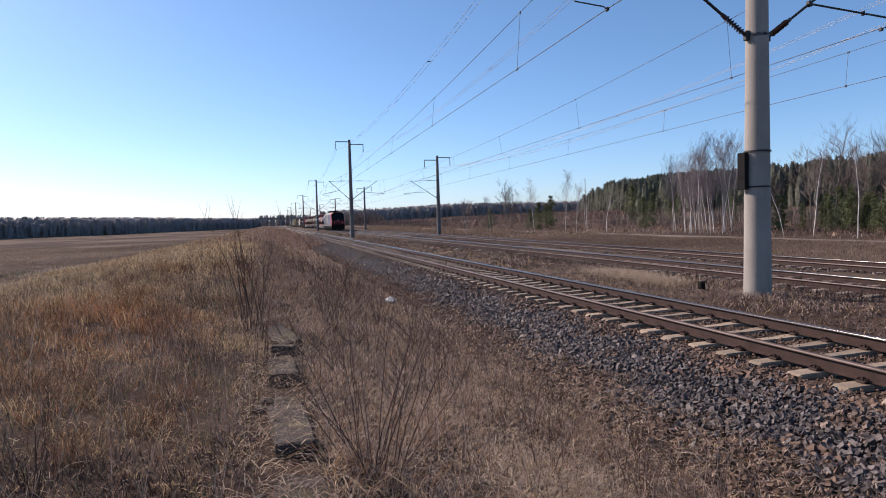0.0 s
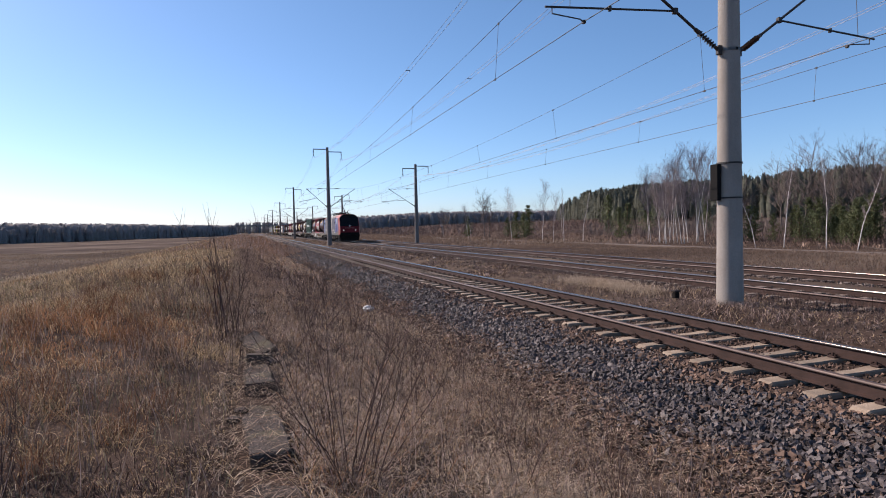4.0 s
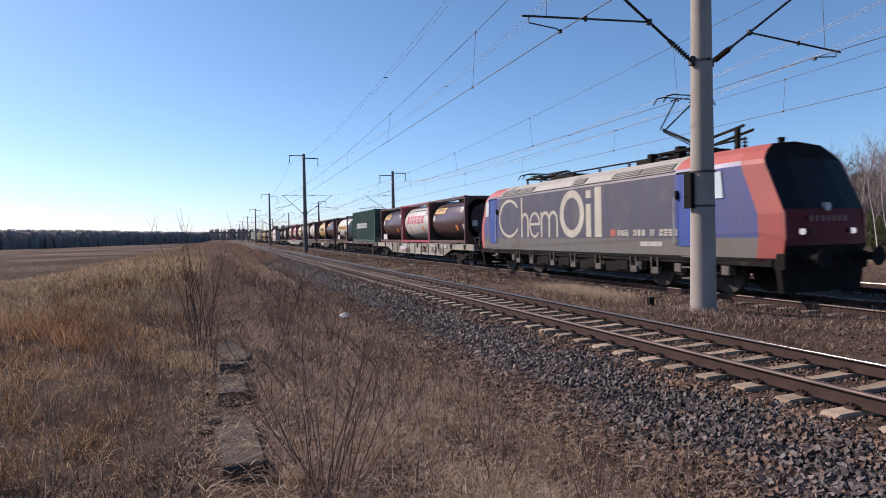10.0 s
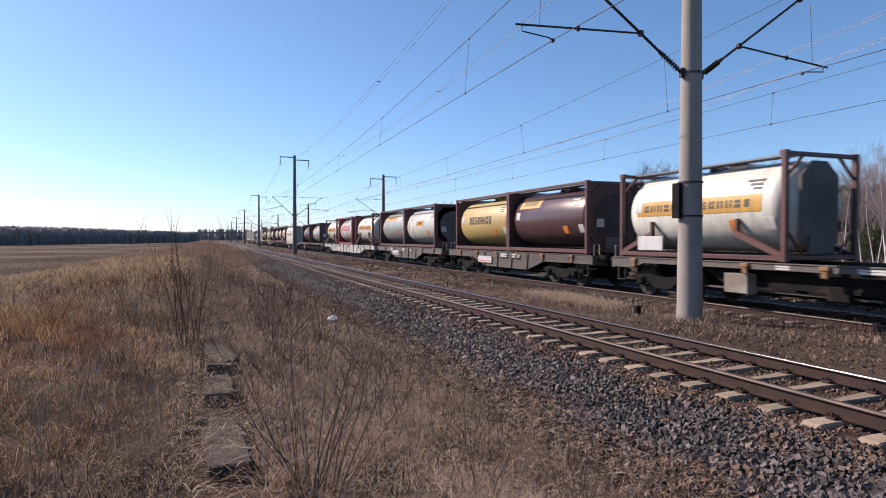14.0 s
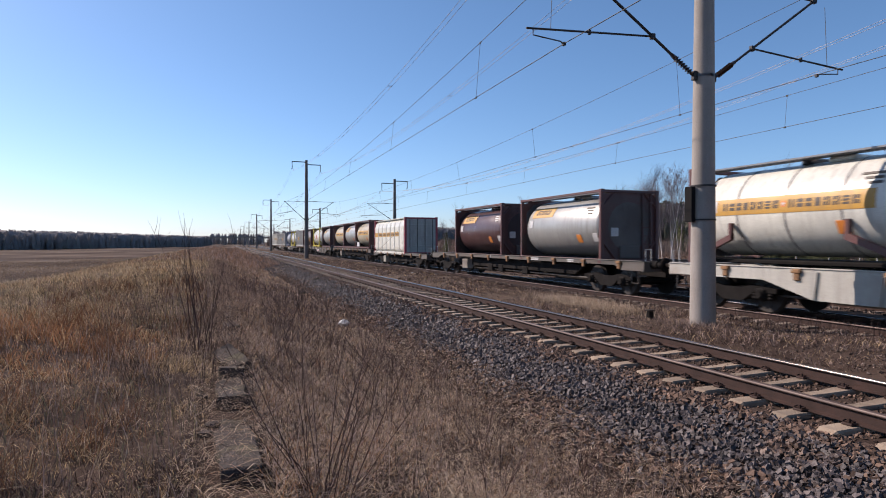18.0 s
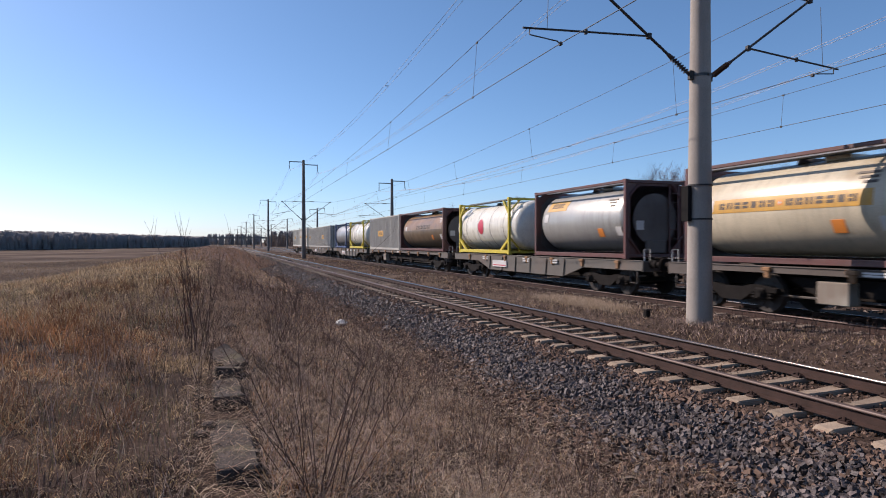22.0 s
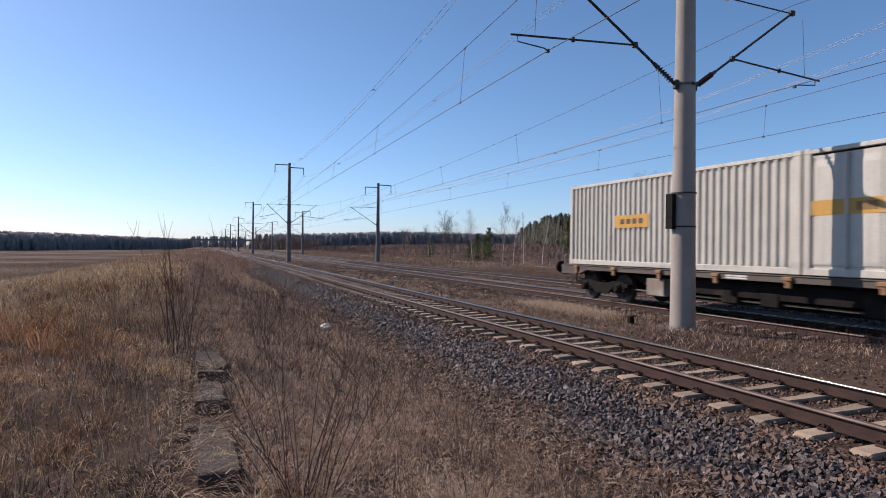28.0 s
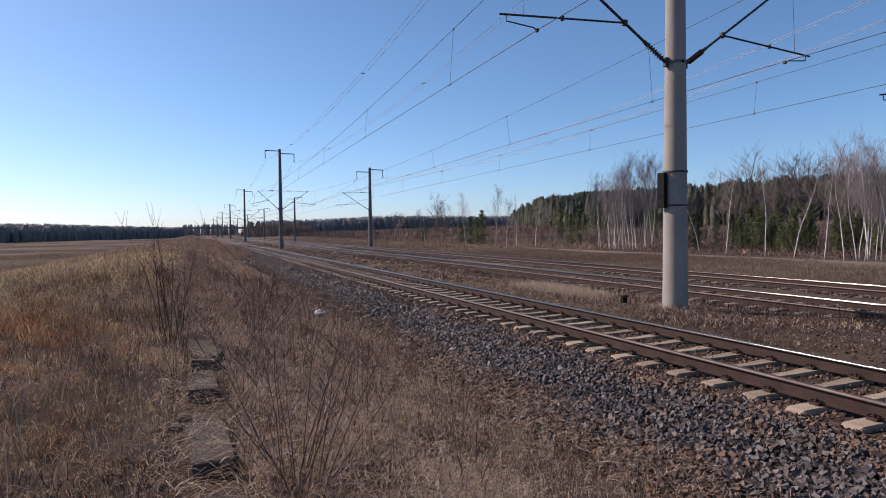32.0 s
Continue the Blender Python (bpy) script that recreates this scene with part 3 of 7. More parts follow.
T = {
    "blue": paint("faded_blue_paint", (0.062, 0.06, 0.092), 0.55, (0.088, 0.083, 0.09), 0.54),
    "cab_blue": paint("clear_blue_paint", (0.06, 0.072, 0.21), 0.5, (0.07, 0.07, 0.12), 0.6),
    "door_blue": paint("bright_blue_paint", (0.03, 0.07, 0.3)),
    "loco_grey": paint("dirty_grey_paint", (0.12, 0.114, 0.104), 0.6),
    "loco_red": paint("faded_red_paint", (0.42, 0.095, 0.075), 0.55, (0.32, 0.08, 0.06), 0.62),
    "nose_mark": paint("faint_red_mark", (0.22, 0.06, 0.06), 0.5),
    "nose": material("dark_red_nose_paint", (0.14, 0.012, 0.02), (0.1, 0.009, 0.015), 0.5, scale=2, fine=30, bump=0.03, spec=0.12),
    "roof": paint("roof_grey_paint", (0.36, 0.35, 0.31), 0.6),
    "louvre": material("dark_louvres", (0.1, 0.1, 0.1), (0.07, 0.07, 0.07), 0.7, 0.2, scale=3, fine=30),
    "cream": paint("cream_lettering", (0.46, 0.435, 0.36), 0.6, (0.5, 0.47, 0.4), 0.6),
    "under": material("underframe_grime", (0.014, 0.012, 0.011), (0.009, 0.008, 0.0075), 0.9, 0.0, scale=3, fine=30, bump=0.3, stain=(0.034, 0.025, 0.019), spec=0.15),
    "gear": material("grey_running_gear", (0.12, 0.11, 0.1), (0.07, 0.06, 0.053), 0.75, 0.2, scale=3, fine=30, bump=0.2, stain=(0.07, 0.05, 0.04)),
    "wheel": material("steel_wheel", (0.04, 0.033, 0.028), (0.027, 0.022, 0.019), 0.7, 0.2, scale=4, fine=30, bump=0.1),
    "glass": material("dark_cab_glass", (0.008, 0.009, 0.011), (0.011, 0.012, 0.014), 0.3, bump=0, spec=0.1),
    # reflection of pale sky put into the pane's base colour
    "pane": material("sky_toned_side_window", (0.5, 0.6, 0.62), (0.42, 0.52, 0.55), 0.1, bump=0, spec=0.6),
    "lamp": glow("lit_headlight", (0.95, 0.9, 0.85), 0.4),
    "brown": paint("maroon_brown_tank_paint", (0.084, 0.042, 0.044), 0.32, (0.06, 0.035, 0.03), 0.6),
    "frame_brown": paint("brown_frame_paint", (0.12, 0.045, 0.04), 0.5, (0.06, 0.04, 0.035), 0.55),
    "frame_red": paint("red_frame_paint", (0.36, 0.045, 0.065), 0.45, (0.25, 0.05, 0.05), 0.6),
    # tank end cladding: dirt, plus the shade of the ends in the dark base
    "end_panel": paint("shade_toned_end_cladding", (0.13, 0.115, 0.105), 0.7, (0.08, 0.065, 0.058), 0.5),
    "end_dark": paint("shade_toned_maroon_cladding", (0.045, 0.025, 0.028), 0.7, (0.04, 0.03, 0.028), 0.5),
    "seam": paint("grimy_seam", (0.2, 0.19, 0.18), 0.7),
    "tag": paint("spray_paint_line", (0.1, 0.055, 0.05), 0.6),
    "white": paint("white_tank_paint", (0.62, 0.615, 0.55), 0.3, (0.5, 0.47, 0.4), 0.66),
    "bright_white": paint("clean_white_paint", (0.74, 0.735, 0.65), 0.3, (0.58, 0.54, 0.46), 0.64),
    "alu": paint("dull_aluminium_cladding", (0.4, 0.405, 0.385), 0.4, (0.24, 0.23, 0.215), 0.6, 0.35),
    "yellow_tank": paint("pale_yellow_tank_paint", (0.52, 0.38, 0.14), 0.45, (0.45, 0.32, 0.15), 0.62),
    "cream_tank": paint("yellowed_white_tank_paint", (0.56, 0.5, 0.37), 0.33, (0.36, 0.29, 0.19), 0.58),
    "orange_tank": paint("weathered_ochre_tank_paint", (0.27, 0.15, 0.065), 0.34, (0.15, 0.095, 0.055), 0.52),
    "low_brown": paint("grimy_grey_brown_tank_paint", (0.15, 0.11, 0.07), 0.36, (0.09, 0.065, 0.045), 0.5),
    "ochre": paint("ochre_band_paint", (0.55, 0.30, 0.045), 0.5, (0.5, 0.28, 0.08), 0.66),
    "yellow": paint("yellow_frame_paint", (0.6, 0.49, 0.05), 0.45, (0.4, 0.32, 0.06), 0.66),
    "frame_blue": paint("dark_blue_frame_paint", (0.05, 0.09, 0.2), 0.45),
    "steel_tank": paint("bare_steel_tank", (0.36, 0.37, 0.38), 0.42, (0.26, 0.265, 0.27), 0.62, 0.5),
    "green": paint("dark_green_container_paint", (0.034, 0.085, 0.055), 0.5, (0.04, 0.075, 0.055), 0.6),
    "box_grey": paint("light_grey_container_paint", (0.42, 0.405, 0.36), 0.5, (0.34, 0.32, 0.28), 0.6),
    "box_white": paint("off_white_container_paint", (0.52, 0.51, 0.45), 0.5, (0.4, 0.38, 0.33), 0.6),
    "wagon_pale": paint("pale_grey_wagon_paint", (0.33, 0.315, 0.265), 0.65, (0.16, 0.13, 0.1), 0.5),
    "wagon_white": paint("off_white_wagon_paint", (0.45, 0.44, 0.39), 0.6, (0.3, 0.27, 0.23), 0.56),
    "wagon_grey": paint("grey_wagon_paint", (0.1, 0.092, 0.08), 0.7, (0.1, 0.08, 0.065), 0.5),
    "wagon_dark": paint("grimy_dark_wagon_paint", (0.085, 0.07, 0.06), 0.75, (0.07, 0.055, 0.045), 0.5),
    "rusty": material("rust_orange_steel", (0.3, 0.16, 0.07), (0.2, 0.11, 0.055), 0.8, 0.1, scale=6, fine=50, bump=0.2),
    "red_mark": paint("red_marking", (0.5, 0.04, 0.075), 0.5),
    "orange_mark": paint("orange_marking", (0.75, 0.25, 0.04), 0.5),
    "dark_mark": paint("dark_marking", (0.06, 0.045, 0.03), 0.6),
    "white_mark": paint("white_marking", (0.6, 0.6, 0.58), 0.5, (0.6, 0.6, 0.57), 0.7),
}
CACHE = {}


def shared(key, make):
    if key not in CACHE:
        CACHE[key] = make()
    return CACHE[key]


# ---- the train: running gear ----
def wheelset_mesh(r):
    g = G()
    g.tube((-1.0, 0, 0), (1.0, 0, 0), 0.08, n=10)
    for s in (-1, 1):
        g.tube((s * 0.685, 0, 0), (s * 0.715, 0, 0), r + 0.028, r + 0.02, 28)
        g.tube((s * 0.71, 0, 0), (s * 0.82, 0, 0), r, r - 0.005, 28)
        for k in range(6):
            a = k * math.pi / 3
            g.box(s * 0.822 - 0.012, math.cos(a) * r * 0.6 - 0.06, math.sin(a) * r * 0.6 - 0.06, s * 0.822 + 0.012, math.cos(a) * r * 0.6 + 0.06, math.sin(a) * r * 0.6 + 0.06, 0.01)
        g.tube((s * 0.8, 0, 0), (s * 0.86, 0, 0), 0.16, 0.12, 14)
    return g.mesh("wheelset", T["wheel"], True)


def bogie_frame_mesh(base, z, mat):
    g = G()
    h = base / 2
    for s in (-1, 1):
        x = s * 1.0
        g.prism([(-h - 0.45, z + 0.02), (-h - 0.45, z + 0.13), (-h + 0.25, z + 0.2), (-0.3, z + 0.12), (0.3, z + 0.12), (h - 0.25, z + 0.2), (h + 0.45, z + 0.13), (h + 0.45, z + 0.02), (h - 0.22, z + 0.02), (0.32, z - 0.22), (-0.32, z - 0.22), (-h + 0.22, z + 0.02)], x - 0.07, x + 0.07, "x")
    g.box(-1.0, -0.3, z - 0.2, 1.0, 0.3, z + 0.1, 0.03)
    for s in (-1, 1):
        g.box(-1.0, s * (h + 0.36) - 0.05, z - 0.02, 1.0, s * (h + 0.36) + 0.05, z + 0.1, 0.02)
    return g.mesh("bogie_frame", mat)


def axle_box_mesh(mat, s):
    g = G()
    if s:
        g.box(s * 0.94, -0.16, -0.15, s * 1.12, 0.16, 0.15, 0.04)
        g.tube((s * 1.12, 0, 0), (s * 1.17, 0, 0), 0.11, 0.09, 12)
    return g.mesh("axle_box", mat)


def spring_mesh(mat, s):
    rings = []
    for k in range(9):
        rr = 0.078 if k % 2 else 0.052
        rings.append([(s * 1.0 + rr * math.cos(a * math.pi / 5), rr * math.sin(a * math.pi / 5), -0.14 + k * 0.04) for a in range(10)])
    return G().loft(rings).mesh("coil_spring", mat)


WHEELS = []


def add_bogie(parent, y, base, r, gear, key):
    z = r + 0.02
    bog = part("bogie", shared(("bf", base, key), lambda: bogie_frame_mesh(base, z, gear)), None, parent, "grimy two-axle bogie")
    bog.matrix_basis = pose(0, y, 0)
    for d in (-base / 2, base / 2):
        ws = part("wheelset", shared(("ws", r), lambda: wheelset_mesh(r)), None, bog, "steel wheels on their axle")
        ws.matrix_basis = pose(0, d, r)
        WHEELS.append((ws, d, r))
        for sx in (-1, 1):
            ab = part("axle_box", shared(("ab", key, sx), lambda: axle_box_mesh(gear, sx)), None, bog)
            ab.matrix_basis = pose(0, d, r)
            for q in (-0.24, 0.24):
                sp = part("coil_spring", shared(("spring", key, sx), lambda: spring_mesh(gear, sx)), None, bog)
                sp.matrix_basis = pose(0, d + q, r)
    return bog


def buffer_mesh():
    g = G()
    g.tube((0, 0, 0), (0, -0.3, 0), 0.13, 0.12, 12)
    g.tube((0, -0.3, 0), (0, -0.56, 0), 0.085, n=12)
    g.tube((0, -0.56, 0), (0, -0.6, 0), 0.2, 0.225, 16)
    return g.mesh("buffer", T["under"], True)


def add_ends(parent, y0, y1, z=1.04):
    """Buffers, draw gear and air hoses at both ends."""
    for y, turn in ((y0, 0), (y1, 180)):
        for x in (-0.875, 0.875):
            part("buffer", shared("buffer", buffer_mesh), None, parent, "round steel buffer").matrix_basis = pose(x, y, z, 0, 0, turn)
        d = -1 if turn == 0 else 1
        hook = G().box(-0.05, y, z - 0.06, 0.05, y + d * 0.3, z + 0.06, 0.015)
        hook.path([(0, y + d * 0.25, z), (0, y + d * 0.5, z - 0.12), (0, y + d * 0.58, z - 0.3)], 0.03, 6)
        part("coupling", hook, T["under"], parent, "screw coupling on its draw hook")
        hose = G().path([(-0.45, y, z - 0.15), (-0.45, y + d * 0.22, z - 0.3), (-0.35, y + d * 0.35, z - 0.55), (-0.15, y + d * 0.5, z - 0.52)], 0.025, 6)
        part("air_hose", hose, T["under"], parent)


TRAIN = []


def rolling(name, label, category, group, s):
    ob = thing(name, label, category, group)
    TRAIN.append((ob, s))
    return ob


# ---- the train: container wagons ----
def add_wagon(f, b, style, colour, label, deck=1.16):
    s = (f + b) / 2
    h = (b - f) / 2
    w = rolling("container_wagon", label, "wagon", "container wagons", s)
    mat = T[colour]
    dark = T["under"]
    for side in (-1, 1):
        x = side * 1.22
        if style == "belly":
            bay = h - 4.6
            outline = [(-h, deck - 0.02), (-h, deck - 0.3), (-h + 3.3, deck - 0.34), (-bay, deck - 0.72), (bay, deck - 0.72), (h - 3.3, deck - 0.34), (h, deck - 0.3), (h, deck - 0.02)]
            sill = part("side_sill", G().prism(outline, x - side * 0.06, x, "x"), mat, w, "fish-bellied steel side beam")
            n = max(3, int(bay * 2 / 1.35))
            for k in range(n + 1):
                y = -bay + 2 * bay * k / n
                rib = G().prism([(y - 0.13, deck - 0.08), (y + 0.13, deck - 0.08), (y + 0.05, deck - 0.7), (y - 0.05, deck - 0.7)], x, x + side * 0.05, "x")
                part("rib", rib, mat, sill)
        else:
            outline = [(-h, deck - 0.02), (-h, deck - 0.3), (-h + 1.1, deck - 0.3), (-h + 1.5, deck - 0.17), (h - 1.5, deck - 0.17), (h - 1.1, deck - 0.3), (h, deck - 0.3), (h, deck - 0.02)]
            sill = part("side_sill", G().prism(outline, x - side * 0.06, x, "x"), mat, w, "straight steel side beam")
            g = G().prism([(-h + 3.6, deck - 0.26), (-h + 4.4, deck - 0.62), (h - 4.4, deck - 0.62), (h - 3.6, deck - 0.26)], x - side * 0.35, x - side * 0.3, "x")
            part("inner_beam", g, dark, w)
        part("top_flange", G().box(x - side * 0.1, -h, deck - 0.03, x + side * 0.025, h, deck, 0.006), mat, sill)
        reach = 3.2 if style == "belly" else 1.1
        part("bottom_flange", G().box(x - side * 0.09, -h, deck - 0.325, x + side * 0.02, -h + reach, deck - 0.302), mat, sill)
        part("bottom_flange", G().box(x - side * 0.09, h - reach, deck - 0.325, x + side * 0.02, h, deck - 0.302), mat, sill)
        nb = int(h * 2 / 2.1)
        for k in range(nb):
            y = -h + 1.2 + k * 2.1
            sp = shared(("spigot", colour != "wagon_pale"), lambda: G().box(-0.05, -0.12, -0.03, 0.05, 0.12, 0.07, 0.015).box(-0.03, -0.08, -0.2, 0.04, 0.08, -0.02, 0.02).mesh("container_spigot", T["rusty"] if colour != "wagon_pale" else T["gear"]))
            part("container_spigot", sp, None, w, "folding container spigot").matrix_basis = pose(x + side * 0.03, y, deck - 0.1)
        r = random.Random(int(f * 10) + side)
        for k in range(3):
            y = r.uniform(-h + 3.8, h - 3.8)
            ww = r.uniform(0.3, 0.7)
            for row in range(2):
                part("marking", G().box(x, y, deck - (0.16 + row * 0.09 if style == "belly" else 0.095 + row * 0.055), x + side * 0.004 + (side * 0.052 if style == "belly" else 0), y + ww, deck - (0.1 + row * 0.09 if style == "belly" else 0.055 + row * 0.055)), T["white_mark"], w, "illegible white lettering")
        plate_y = h * 0.18
        if style == "belly":
            part("logo_plate", G().box(x, plate_y, deck - 0.56, x + side * 0.056, plate_y + 1.5, deck - 0.26, 0.004), T["white_mark"], w, "pale plate with a red line")
            part("logo_line", G().box(x + side * 0.05, plate_y + 0.08, deck - 0.5, x + side * 0.06, plate_y + 1.42, deck - 0.46), T["red_mark"], w)
        else:
            by = h * 0.44
            part("equipment_box", G().box(x - side * 0.35, by, deck - 0.8, x - side * 0.02, by + 0.75, deck - 0.3, 0.02), T["wagon_pale"], w, "pale steel equipment box")
    part("centre_sill", G().box(-0.3, -h + 0.05, deck - 0.55, 0.3, h - 0.05, deck - 0.1, 0.02), dark, w)
    nc = int(h * 2 / 2.4)
    for k in range(nc + 1):
        y = -h + 0.12 + (2 * h - 0.24) * k / nc
        part("cross_beam", G().box(-1.16, y - 0.09, deck - 0.22, 1.16, y + 0.09, deck - 0.03, 0.01), mat if k in (0, nc) else dark, w)
    for y, d in ((-h, -1), (h, 1)):
        part("headstock", G().box(-1.22, y - 0.06, deck - 0.36, 1.22, y + 0.06, deck - 0.02, 0.015), mat, w)
        for sx in (-1, 1):
            st = G().path([(sx * 1.18, y - d * 0.25, deck - 0.3), (sx * 1.18, y - d * 0.25, deck - 0.72), (sx * 1.18, y - d * 0.6, deck - 0.72), (sx * 1.18, y - d * 0.6, deck - 0.3)], 0.018, 5)
            part("step", st, T["gear"], w)
            rail = G().path([(sx * 1.12, y, deck - 0.1), (sx * 1.12, y, deck + 0.35), (sx * 0.9, y, deck + 0.35), (sx * 0.9, y, deck - 0.1)], 0.016, 5)
            part("grab_rail", rail, T["white_mark"], w)
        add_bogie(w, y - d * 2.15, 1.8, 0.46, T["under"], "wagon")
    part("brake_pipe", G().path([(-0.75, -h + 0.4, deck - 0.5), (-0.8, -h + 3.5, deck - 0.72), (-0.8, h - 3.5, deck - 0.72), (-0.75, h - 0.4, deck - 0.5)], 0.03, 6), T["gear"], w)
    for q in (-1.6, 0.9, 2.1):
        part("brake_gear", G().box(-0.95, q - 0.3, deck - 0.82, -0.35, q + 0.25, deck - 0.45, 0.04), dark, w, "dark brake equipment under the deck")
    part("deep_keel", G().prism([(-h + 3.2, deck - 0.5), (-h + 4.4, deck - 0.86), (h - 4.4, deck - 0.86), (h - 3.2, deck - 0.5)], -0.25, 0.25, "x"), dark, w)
    for e in (-1, 1):
        for q in (-0.62, 0.62):
            part("brake_beam", G().box(-0.85, e * (h - 2.15) + q - 0.06, 0.3, 0.85, e * (h - 2.15) + q + 0.06, 0.5, 0.02), dark, w)
    tank = G().tube((0.5, -0.6, deck - 0.55), (0.5, 0.5, deck - 0.55), 0.17, n=12)
    part("air_reservoir", tank, dark, w, smooth=True)
    add_ends(w, -h - 0.02, h + 0.02, deck - 0.12)
    return w


# ---- the train: tank containers ----
def curved(g, r, zc, y0, y1, a0, a1, out, side, n=8):
    """A thin panel on a lying drum of radius r; angles in degrees above the horizontal of that side."""
    inner, outer = [], []
    for k in range(n + 1):
        a = radians(a0 + (a1 - a0) * k / n)
        for rr, ring in ((r - 0.01, inner), (r + out, outer)):
            ring.append((side * rr * math.cos(a), zc + rr * math.sin(a)))
    g.prism(outer + inner[::-1], y0, y1)
    return g


# plain blocks and bars that stand for lettering, in a unit square: (across 0, across 1, up 0, up 1)
STROKES = [
    ((0, 0.34, 0, 1), (0.62, 1, 0, 1)),
    ((0, 1, 0, 0.42), (0, 1, 0.58, 1)),
    ((0.1, 0.9, 0, 1),),
    ((0, 0.36, 0, 1), (0.52, 1, 0, 0.44), (0.52, 1, 0.6, 1)),
    ((0, 1, 0, 0.26), (0, 1, 0.38, 0.62), (0, 1, 0.74, 1)),
    ((0.64, 1, 0, 1), (0, 0.5, 0, 0.44), (0, 0.5, 0.56, 1)),
]


def band_letters(parent, r, zc, y0, y1, a0, a1, count, mat, side, skip=(), fill=0.72, name="letter_shape", label="block of dark lettering"):
    """A word as plain shapes along the drum from y0 to y1; at the skipped places an emblem."""
    n = count
    step = (y1 - y0) / max(n, 1)
    for k in range(n):
        ya = y0 + k * step + step * (1 - fill) / 2
        wd = step * fill
        if k in skip:
            mid, s = ya + wd / 2, (a1 - a0) * 0.75
            h = radians(s) * r / 2
            part("emblem", curved(G(), r, zc, mid - h, mid + h, (a0 + a1 - s) / 2, (a0 + a1 + s) / 2, 0.01, side, 2), T["orange_mark"], parent, "small square emblem")
            g = curved(G(), r, zc, mid - h * 0.6, mid + h * 0.6, (a0 + a1) / 2 - s * 0.1, (a0 + a1) / 2 + s * 0.1, 0.014, side, 2)
            curved(g, r, zc, mid - h * 0.2, mid + h * 0.2, (a0 + a1) / 2 - s * 0.3, (a0 + a1) / 2 + s * 0.3, 0.0145, side, 2)
            part("emblem_cross", g, T["white_mark"], parent)
            continue
        g = G()
        for q, (u0, u1, v0, v1) in enumerate(STROKES[(k * 5 + count + k // 3) % len(STROKES)]):
            curved(g, r, zc, ya + wd * u0, ya + wd * u1, a0 + (a1 - a0) * v0, a0 + (a1 - a0) * v1, 0.010 + 0.0004 * q, side, 2)
        part(name, g, mat, parent, label)


def barrel_rings(r, half, zc, n=36):
    prof = [(half, 0.0), (half - 0.02, 0.3 * r), (half - 0.07, 0.6 * r), (half - 0.17, 0.85 * r), (half - 0.30, 0.965 * r), (half - 0.42, r)]
    ends = [(-y, q) for y, q in prof] + [(y, q) for y, q in prof[::-1]]
    return [[(q * math.cos(2 * math.pi * k / n), y, zc + q * math.sin(2 * math.pi * k / n)) for k in range(n)] for y, q in ends]


